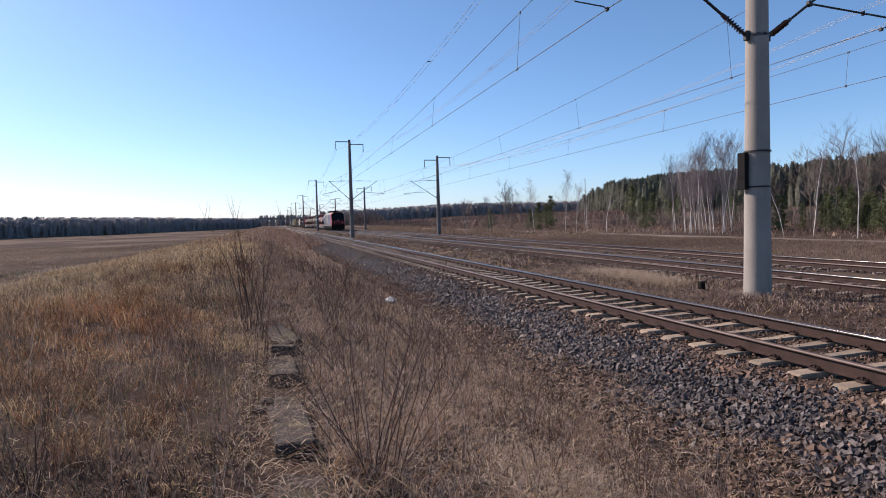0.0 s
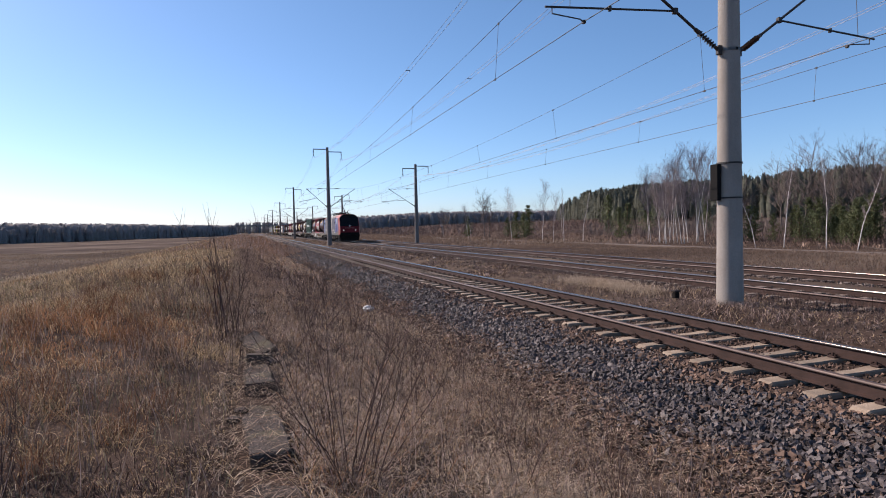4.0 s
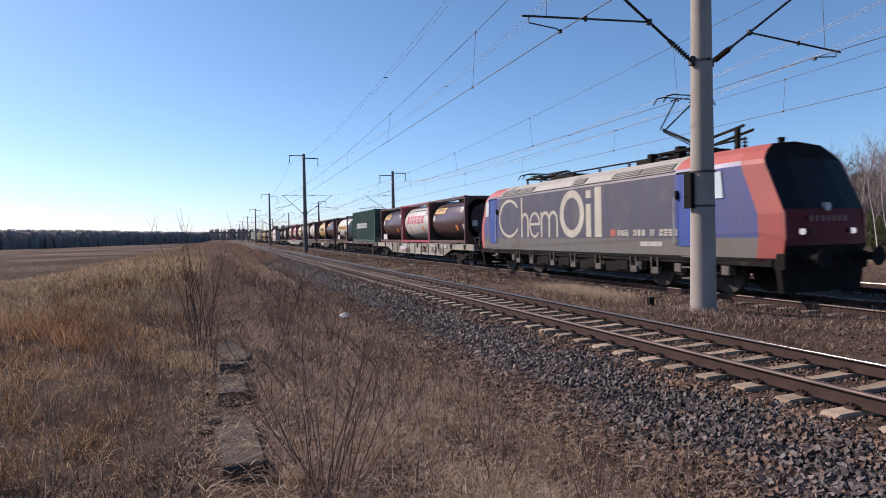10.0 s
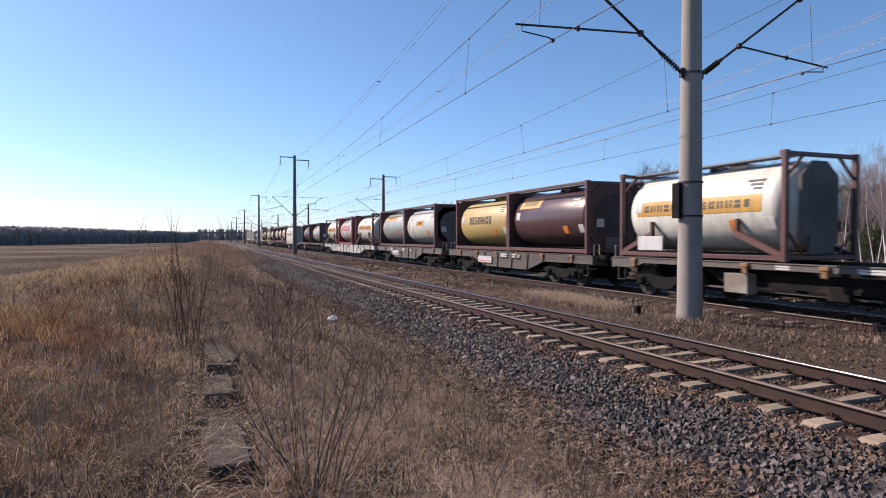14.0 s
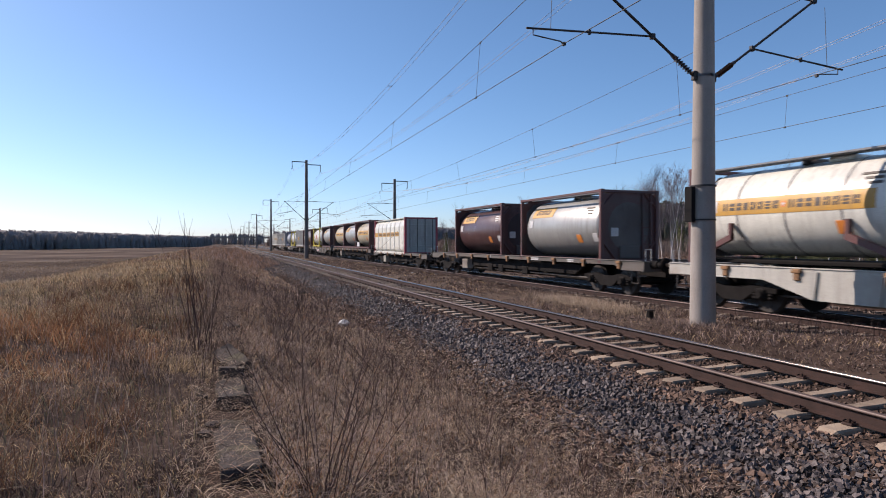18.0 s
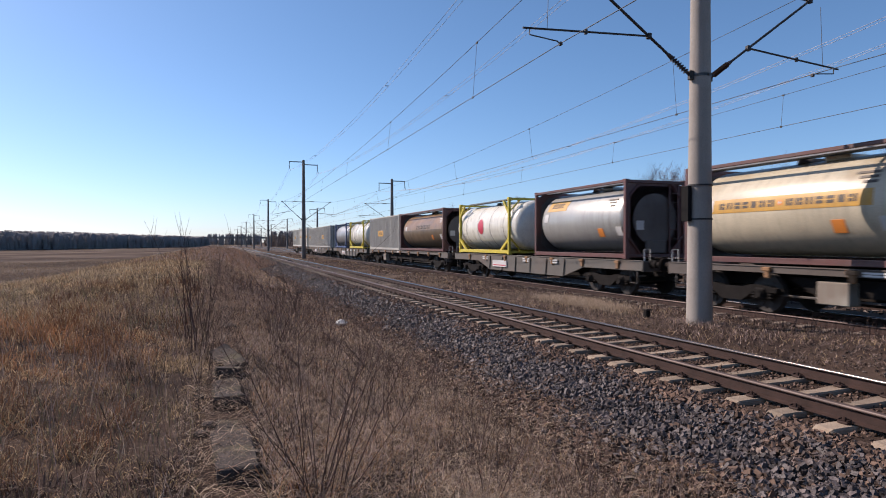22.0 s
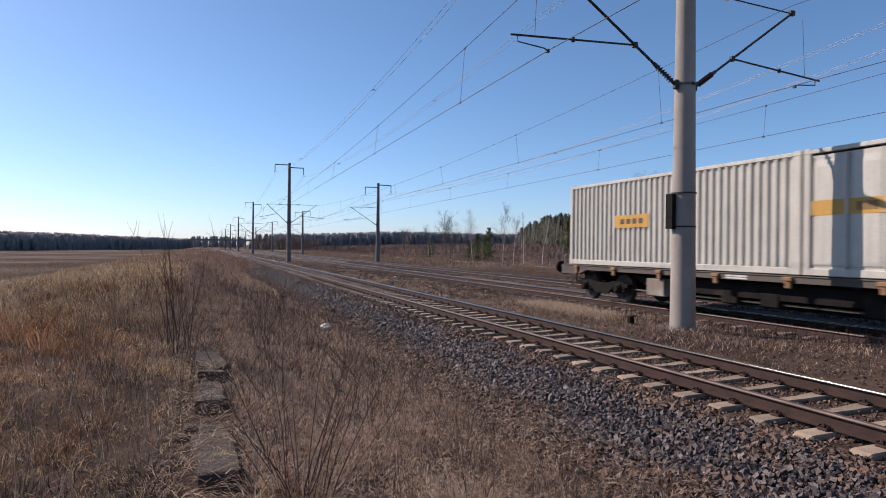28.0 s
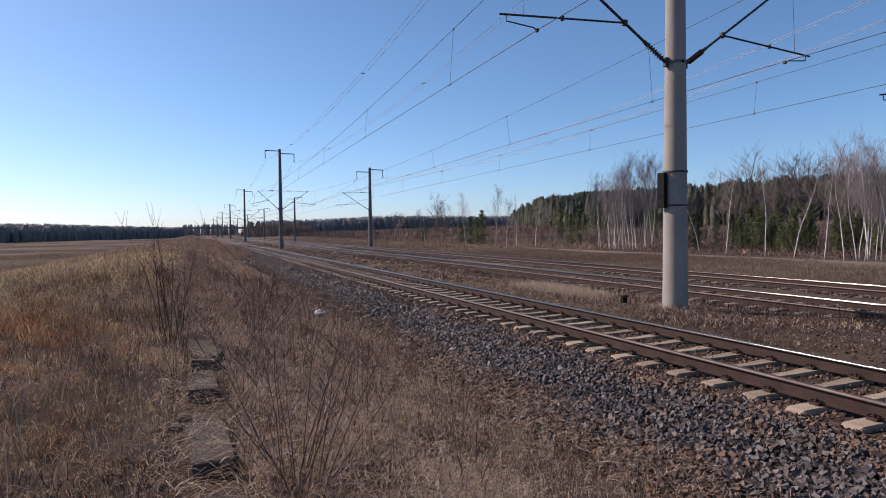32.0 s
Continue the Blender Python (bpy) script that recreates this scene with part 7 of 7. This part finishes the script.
def bare_tree(seed, height, spread_by, birch=True, levels=3):
    """Trunk and twigs of a leafless tree: two meshes."""
    rnd = random.Random(seed)
    tr, cr = G(), G()
    r0 = 0.0036 * height + 0.012 if birch else 0.008 * height + 0.03
    pts, d = stem(tr, (0, 0, -0.1), (rnd.uniform(-0.14, 0.14), rnd.uniform(-0.14, 0.14), 1), height * 0.92, r0, rnd, 9, -0.02, 0.085, 7)

    def grow(p, way, length, r, level):
        q, dd = stem(cr, p, way, length, r, rnd, 4, -0.05 if level < 2 else 0.0, 0.1, 3)
        if level >= levels:
            return
        for k in range(5):
            i = rnd.randint(1, 3)
            a = rnd.uniform(0, 2 * math.pi)
            side = Vector((math.cos(a), math.sin(a), rnd.uniform(0.1, 0.9)))
            grow(q[i].lerp(q[i + 1], rnd.random()), dd * 1.1 + side * 0.75, length * rnd.uniform(0.4, 0.65), max(0.0055, r * 0.6), level + 1)

    for k in range(32 if birch else 38):
        t = rnd.uniform(0.36, 0.97) if birch else rnd.uniform(0.25, 0.9)
        i = min(int(t * 9), 8)
        p = pts[i].lerp(pts[i + 1], t * 9 - i)
        a = rnd.uniform(0, 2 * math.pi)
        up = rnd.uniform(1.3, 2.3) if birch else rnd.uniform(0.5, 1.2)
        grow(p, Vector((math.cos(a), math.sin(a), up)), height * spread_by * rnd.uniform(0.5, 1.0) * (1.15 - 0.6 * t), max(0.011, r0 * 0.45 * (1.1 - t)), 1)
    return tr.mesh("trunk", BARK["birch" if birch else "grey"], "all", False), cr.mesh("crown", BARK["twigs" if birch else "dark_twigs"], False, False)


def needles(rnd, height, width, whorls, per, start, tip_round, fine=0.035, sprays=2):
    """A crown of small needle sprays on whorled boughs: vertex and triangle lists."""
    V, F = [], []
    for w in range(whorls):
        t = start + (1 - start) * (w + rnd.random() * 0.6) / whorls
        z = height * t
        u = (t - start) / (1 - start)
        reach = width * ((1 - u) ** tip_round) * rnd.uniform(0.75, 1.15) * min(1, 0.35 + 3 * u) + 0.02 * height
        for k in range(rnd.randint(4, 6)):
            a = rnd.uniform(0, 2 * math.pi)
            ln = reach * rnd.uniform(0.55, 1.1)
            for j in range(per):
                q = (j + rnd.random()) / per
                c = Vector((math.cos(a) * ln * q, math.sin(a) * ln * q, z + ln * q * rnd.uniform(0.0, 0.5) - 0.1 * ln * q * q + height * rnd.uniform(-0.025, 0.025)))
                s = height * fine * rnd.uniform(0.6, 1.3) + (0.04 if height > 2 else 0.0)
                for m in range(sprays):
                    d1 = Vector((rnd.uniform(-1, 1), rnd.uniform(-1, 1), rnd.uniform(-0.5, 1))).normalized() * s * 1.4
                    d2 = Vector((rnd.uniform(-1, 1), rnd.uniform(-1, 1), rnd.uniform(-0.6, 0.6))).normalized() * s * 0.7
                    n = len(V)
                    V += [tuple(c - d1 * 0.6 - d2 * 0.5), tuple(c - d1 * 0.4 + d2 * 0.6), tuple(c + d1)]
                    F.append((n, n + 1, n + 2))
    return V, F


def conifer(seed, height, width, whorls, per, start=0.08, tip_round=0.85):
    rnd = random.Random(seed)
    tr = G()
    stem(tr, (0, 0, -0.1), (0, 0, 1), height * 0.97, 0.013 * height + 0.02, rnd, 6, 0, 0.02, 6)
    V, F = needles(rnd, height, width, whorls, per, start, tip_round, 0.022)
    return tr.mesh("trunk", BARK["pine"], "all", False), raw_mesh("crown", np.array(V), np.array(F), BARK["needle"], 3)


def plant(kinds, x, y, scale, turn, name, label, category, group):
    tr, cr = kinds
    ob = thing(name, label, category, group, at=pose(x, y, float(ground_z(x, y)) - 0.05, 0, 0, turn) @ Matrix.Scale(scale, 4))
    part("trunk", tr, None, ob)
    part("crown", cr, None, ob)
    return ob


BIRCH = [bare_tree(k, 10.0, 0.33, True) for k in range(5)]
THIN = [bare_tree(20 + k, 7.0, 0.11, True, 2) for k in range(3)]
BARE = [bare_tree(40 + k, 11.0, 0.34, False) for k in range(3)]
YOUNG = [conifer(60 + k, 5.0, 1.9, 20, 10, 0.03, 0.6) for k in range(4)]
tr = random.Random(9)
for k, (x, y) in enumerate([(38.2, 51.8), (38.0, 50.1), (37.5, 48.7), (37.3, 47.2), (38.0, 47.0), (38.6, 46.9), (38.3, 45.5), (39.1, 45.3), (40.3, 45.0), (41.0, 52.5), (42.2, 49.0), (40.2, 55.0), (43.5, 46.5), (39.6, 48.2), (37.8, 49.4), (38.4, 48.1), (37.6, 46.2), (38.9, 49.9), (39.4, 46.6), (38.5, 50.9), (37.1, 48.0), (40.1, 47.3)]):
    plant(BIRCH[k % 5], x, y, tr.uniform(0.62, 0.9), tr.uniform(0, 360), "birch_tree", "leafless birch with a white trunk in a cluster", "birch tree", "birches by the path")
for k, (x, y) in enumerate([(35.3, 24.6), (35.5, 24.0), (36.0, 23.9), (36.3, 23.8), (36.8, 23.4), (38.2, 25.2), (37.0, 22.4), (39.6, 24.0), (38.5, 21.5), (41.0, 27.0), (35.9, 23.2), (36.6, 24.6), (37.4, 23.9), (37.7, 24.8), (36.2, 22.6), (38.9, 23.1)]):
    plant(BIRCH[(k + 2) % 5], x, y, tr.uniform(0.5, 0.76), tr.uniform(0, 360), "birch_tree", "slender leafless birch at the edge of the path", "birch tree", "birches by the path")
for k, (x, y) in enumerate([(36.1, 36.5), (36.6, 34.5), (36.6, 31.1), (35.8, 28.3), (35.9, 26.3), (36.4, 40.5), (33.9 + 1.6, 60.2), (35.5, 64.5)]):
    plant(THIN[k % 3], x, y, tr.uniform(0.75, 1.05), tr.uniform(0, 360), "birch_sapling", "thin leaning birch sapling with a pale trunk", "birch tree", "birch saplings")
for k, (x, y) in enumerate([(35.4, 79.1), (35.5, 69.9), (35.6, 67.3), (36.2, 99.0), (37.5, 116.4), (39.0, 105.0), (46, 84)]):
    plant((BIRCH + THIN)[k % 8], x, y, tr.uniform(0.55, 0.95), tr.uniform(0, 360), "birch_tree", "small leafless birch along the field path", "birch tree", "birches along the far path")
for k, (x, y, s) in enumerate([(37.2, 94.0, 1.0), (39.0, 96.5, 0.8), (37.5, 118.0, 0.75), (49.0, 43.5, 1.12), (50.5, 40.5, 1.05), (48.0, 36.0, 1.0), (52.0, 37.0, 1.1), (47.0, 32.0, 0.85), (46.0, 47.0, 0.8), (50, 30, 0.95), (55, 52, 1.0), (54, 33, 0.95), (57, 39, 1.05), (53, 44, 0.95), (60, 34, 1.0), (48.5, 41.5, 0.8), (58, 45, 1.0), (56, 28, 0.9)]):
    plant(BARE[k % 3], x, y, s * 0.78, tr.uniform(0, 360), "bare_tree", "leafless broad-crowned tree before the pine wood", "tree", "bare trees")
for k in range(64):
    y = tr.uniform(20, 46)
    x = 41 + (y - 22) * 0.05 + 12 * tr.random() ** 1.4
    plant(YOUNG[k % 4], x, y, tr.uniform(0.4, 0.78), tr.uniform(0, 360), "young_pine", "bushy dark green young pine behind the birches", "pine tree", "young pines")
for k, (x, y, s) in enumerate([(37.5, 82.0, 0.8), (40.0, 85.0, 0.8), (44.0, 66.0, 0.8), (41.0, 112.0, 0.8), (48.0, 70.0, 0.9), (52, 60, 0.9), (40.5, 92, 0.7), (47, 98, 1.1), (55, 75, 1.2), (58, 90, 1.3)]):
    plant(YOUNG[k % 4], x, y, s, tr.uniform(0, 360), "young_pine", "small dark green pine beside the field path", "pine tree", "young pines")


def scrub():
    n = 90000
    x = 39 + 45 * rng.random(n) ** 1.3
    y = rng.uniform(5, 190, n)
    keep = (wave(x, y, 0.13, 1.4) > -0.5)
    x, y = x[keep], y[keep]
    blades("scrub", x, y, rng.uniform(0.3, 1.25, len(x)) ** 1.2 * (0.6 + 0.35 * wave(x, y, 0.1, 0.2)).clip(0.25, 1.1), rng.uniform(0.008, 0.02, len(x)), 0.8, M["scrub"], "brown leafless scrub at the edge of the wood", category="scrub")
    x, y = rng.uniform(46, 84, 20000), rng.uniform(15, 80, 20000)
    blades("thicket", x, y, rng.uniform(0.9, 3.4, len(x)) * (0.75 + 0.3 * wave(x, y, 0.21, 0.7)).clip(0.3, 1.1), rng.uniform(0.018, 0.04, len(x)), 0.35, BARK["dark_twigs"], "leafless brown thicket before the pine wood", category="scrub")
    x, y = rng.uniform(40, 150, 16000), rng.uniform(120, 420, 16000)
    blades("far_scrub", x, y, rng.uniform(0.8, 2.8, len(x)), rng.uniform(0.05, 0.14, len(x)), 0.8, M["scrub"], "far brown leafless thicket along the line", category="scrub")


M["scrub"] = material("scrub_twigs", (0.235, 0.16, 0.13), (0.165, 0.112, 0.092), 0.9, scale=0.3, fine=3, bump=0, island=0.4, spec=0.1)
scrub()


# ---- woods on the horizon ----
def crown_shell(rnd, width, levels, sides, blunt):
    """A closed, uneven, tapering crown one unit high: vertex and triangle lists."""
    V, F = [], []
    for i in range(levels):
        t = i / (levels - 1)
        reach = width * (1 - t) ** blunt * min(1.0, 0.6 + 1.8 * t) + 0.01
        for k in range(sides):
            a = 2 * math.pi * (k + rnd.uniform(-0.2, 0.2)) / sides
            q = reach * rnd.uniform(0.84, 1.14)
            V.append((q * math.cos(a), q * math.sin(a), t + rnd.uniform(-0.2, 0.2) / levels))
    for i in range(levels - 1):
        for k in range(sides):
            a, b = i * sides + k, i * sides + (k + 1) % sides
            F += [(a, b, b + sides), (a, b + sides, a + sides)]
    return V, F


def wood(name, places, label, mat, near=False):
    """Trees joined into one wood: places as rows of x, y, height, depth behind the edge. Needle sprays stand out of closed inner crowns."""
    kinds = []
    for k in range(12):
        rnd = random.Random(200 + k)
        front = k < 6
        V, F = crown_shell(rnd, 0.1 if near else 0.14, 7, 7, 0.5)
        if near:
            V2, F2 = needles(rnd, 1.0, 0.24, 18 if front else 10, 6 if front else 3, 0.06, 0.5, 0.024 if front else 0.03, 1)
        else:
            V2, F2 = needles(rnd, 1.0, 0.26, 12, 4 if front else 3, 0.0, 0.42, 0.04, 1)
        kinds.append((np.array(V + V2), np.array(F + [tuple(i + len(V) for i in f) for f in F2])))
    VV, FF, n = [], [], 0
    r = np.random.default_rng(31)
    for i, (x, y, h, d) in enumerate(places):
        V, F = kinds[i % 6 + (0 if d < 14 else 6)]
        a, wide = r.uniform(0, 6.28), h * r.uniform(0.85, 1.2) * (1.4 if d < 14 else 1.0)
        c, s = math.cos(a), math.sin(a)
        P = np.stack([(V[:, 0] * c - V[:, 1] * s) * wide + x, (V[:, 0] * s + V[:, 1] * c) * wide + y, V[:, 2] * h + float(ground_z(x, y)) - 0.3], 1)
        VV.append(P)
        FF.append(F + n)
        n += len(P)
    return tagged(new(name, raw_mesh(name, np.concatenate(VV), np.concatenate(FF), mat, 3)), label, "woodland", kind="stuff")


def along(line, n, deep, r):
    """n places behind a line of (x, y, height) corners, seen from the track."""
    seg = [math.dist(a[:2], b[:2]) for a, b in zip(line, line[1:])]
    out = []
    for k in range(n):
        u = r.random() * sum(seg)
        i = 0
        while u > seg[i]:
            u -= seg[i]
            i += 1
        a, b = line[i], line[i + 1]
        q, d = u / seg[i], deep * r.random() ** 1.6
        nx, ny = -(b[1] - a[1]) / seg[i], (b[0] - a[0]) / seg[i]
        if nx * a[0] + ny * a[1] < 0:
            nx, ny = -nx, -ny
        out.append((a[0] + (b[0] - a[0]) * q + nx * d, a[1] + (b[1] - a[1]) * q + ny * d, (a[2] + (b[2] - a[2]) * q) * (r.uniform(0.4, 0.95) if d < 0.3 * deep else r.uniform(0.95, 1.03)), d))
    return out


def dense_stand(line, back, mat, label):
    """The closed depth of a wood behind its edge trees: a lumpy ridge that leans away."""
    r = random.Random(17)
    rows = []
    for (x0, y0, h0), (x1, y1, h1) in zip(line, line[1:]):
        n = max(2, int(math.dist((x0, y0), (x1, y1)) / 1.6))
        for i in range(n):
            t = i / n
            x, y, h = x0 + (x1 - x0) * t, y0 + (y1 - y0) * t, h0 + (h1 - h0) * t
            q = 1 / math.hypot(x, y)
            row = []
            for d, up in ((0, -0.1), (0.6, 0.3), (1.8, 0.62), (4.0, 0.84), (9, 0.9), (14, 0.4)):
                d += back + r.uniform(-0.8, 0.8)
                row.append((x + x * q * d, y + y * q * d, float(ground_z(x, y)) + h * up * r.uniform(0.9, 1.08)))
            rows.append(row)
    tagged(new("dense_wood", G().loft(rows, close=False).mesh("dense_wood", mat, "all", False)), label, "woodland", kind="stuff")


def woods():
    r = np.random.default_rng(8)
    wood("pine_wood", along([(248, 462, 14), (236, 430, 17.5), (180, 300, 18), (122, 185, 13.6), (118, 150, 12.5), (128, 118, 12.5), (150, 100, 13), (180, 85, 13.5), (215, 60, 14), (230, 20, 14)], 1900, 50, r),
         "dark green pine wood on the rise beyond the tracks", BARK["needle_far"], True)
    line = [(60, 470, 11), (90, 520, 12.5), (200, 540, 13), (300, 560, 13.5), (400, 560, 14)]
    wood("distant_wood", along(line, 800, 30, r) + [(x, 680 + 60 * r.random(), 12, 20) for x in r.uniform(-10, 45, 60)], "distant dark wood behind the line", BARK["needle_haze"])
    # added backing ridge in the same haze tone fills dark gaps between trees
    dense_stand(line, 2.5, BARK["needle_haze"], "closed depth of the distant wood behind the line")
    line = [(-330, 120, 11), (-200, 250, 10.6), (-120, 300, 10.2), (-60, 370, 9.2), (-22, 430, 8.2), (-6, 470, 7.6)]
    wood("field_edge_wood", along(line, 1700, 22, r), "distant dark pine wood at the edge of the field", BARK["needle_haze"])
    dense_stand(line, 2.0, BARK["needle_haze"], "closed depth of the distant wood at the field")
    x = np.r_[rng.uniform(28, 60, 9000)]
    y = rng.uniform(330, 420, 9000)
    blades("far_thicket", x, y, rng.uniform(4, 9.5, 9000) * (0.75 + 0.3 * wave(x, y, 0.11, 0.7)).clip(0.3, 1.1), rng.uniform(0.1, 0.22, 9000), 0.3, BARK["dark_twigs"], "leafless far trees beside the line", category="scrub")


woods()


# ---- road bridge far down the line ----
def bridge():
    b = thing("road_bridge", "distant grey concrete road bridge over the railway", "bridge", at=pose(0, 640, 0))
    mat = M["concrete"]
    part("bridge_deck", G().box(-42, -4, 6.0, 52, 4, 7.1, 0.1), mat, b)
    for y in (-4, 4):
        part("parapet", G().box(-42, y - 0.15, 7.1, 52, y + 0.15, 8.0, 0.05), M["galv"], b)
    for x in (-30, -12, 2.5, 24, 40):
        part("pier", G().box(x - 0.6, -3, -1.6, x + 0.6, 3, 6.0, 0.1), mat, b)


bridge()


# ---- small things beside the line ----
def small_things():
    r = random.Random(12)
    bag = G()
    rings = []
    for k in range(6):
        t = k / 5
        rr = 0.16 * math.sin(0.25 + t * 2.6)
        rings.append([(rr * math.cos(a * math.pi / 5) * r.uniform(0.7, 1.3), rr * math.sin(a * math.pi / 5) * r.uniform(0.7, 1.3), t * 0.2 * r.uniform(0.9, 1.1)) for a in range(10)])
    bag.loft(rings)
    thing("plastic_bag", "crumpled white plastic bag lying in the weeds", "litter", at=pose(3.3, 17.6, float(ground_z(3.3, 17.6)) - 0.01), g=bag, mat=T["white_mark"])
    post = thing("marker_post", "short dark stump of a marker post", "post", at=pose(10.3, 13.0, float(ground_z(10.3, 13.0)) - 0.05))
    part("stump", G().box(-0.07, -0.07, 0, 0.07, 0.07, 0.24, 0.02), T["under"], post)
    part("cap", G().box(-0.09, -0.09, 0.24, 0.09, 0.09, 0.29, 0.015), M["slab"], post)
    for x, y, s in ((10.8, 35.5, 0.2), (11.7, 33.8, 0.26), (5.0, 34.9, 0.3), (3.62, 30.2, 0.32)):
        g = G()
        rings = [[(s * q * math.cos(a * math.pi / 4) * r.uniform(0.75, 1.15), s * q * math.sin(a * math.pi / 4) * r.uniform(0.75, 1.15), z * s) for a in range(8)] for z, q in ((-0.3, 0.5), (0.0, 0.62), (0.35, 0.55), (0.5, 0.3))]
        g.loft(rings)
        pale = x > 9
        thing("stone_block", "whitewashed stone beside the main line" if pale else "grey stone lump at the ballast edge", "stone", at=pose(x, y, float(ground_z(x, y))), g=g, mat=T["white_mark"] if pale else M["slab"])
    tb = thing("cable_trough", "dark cover of a cable trough beside the main line", "trough", at=pose(11.55, 7.2, float(ground_z(11.55, 9)) + 0.02))
    part("cover", G().box(-0.16, -0.5, 0, 0.16, 0.5, 0.1, 0.015), T["under"], tb)
    lg = G().path([(36.6, 26.2, 0.08), (36.2, 27.4, 0.14), (36.0, 28.4, 0.3)], [0.024, 0.02, 0.012], 6)
    thing("fallen_birch", "fallen grey birch stem beside the path", "log", at=pose(0, 0, -0.2), g=lg, mat=BARK["grey"])


small_things()


# ---- the motion of the train: it gathers speed from 10 to 16 m/s ----
def travelled(t):
    u = (t - 18) / 10
    return 141.3012 * u + 7.2688 * u ** 2 - 0.0337 * u ** 3 + 0.524 * u ** 4


RAIL_Z = 0.02


def motions():
    for ob, s in TRAIN:
        walk(ob, [(t, pose(TRACK_B, s - travelled(t), RAIL_Z)) for t in range(33)])
    for ob, y, r in WHEELS:
        walk(ob, [(k / FPS, pose(0, y, r, math.degrees((travelled(k / FPS) - travelled(0)) / r))) for k in range(int(32 * FPS) + 1)])


motions()
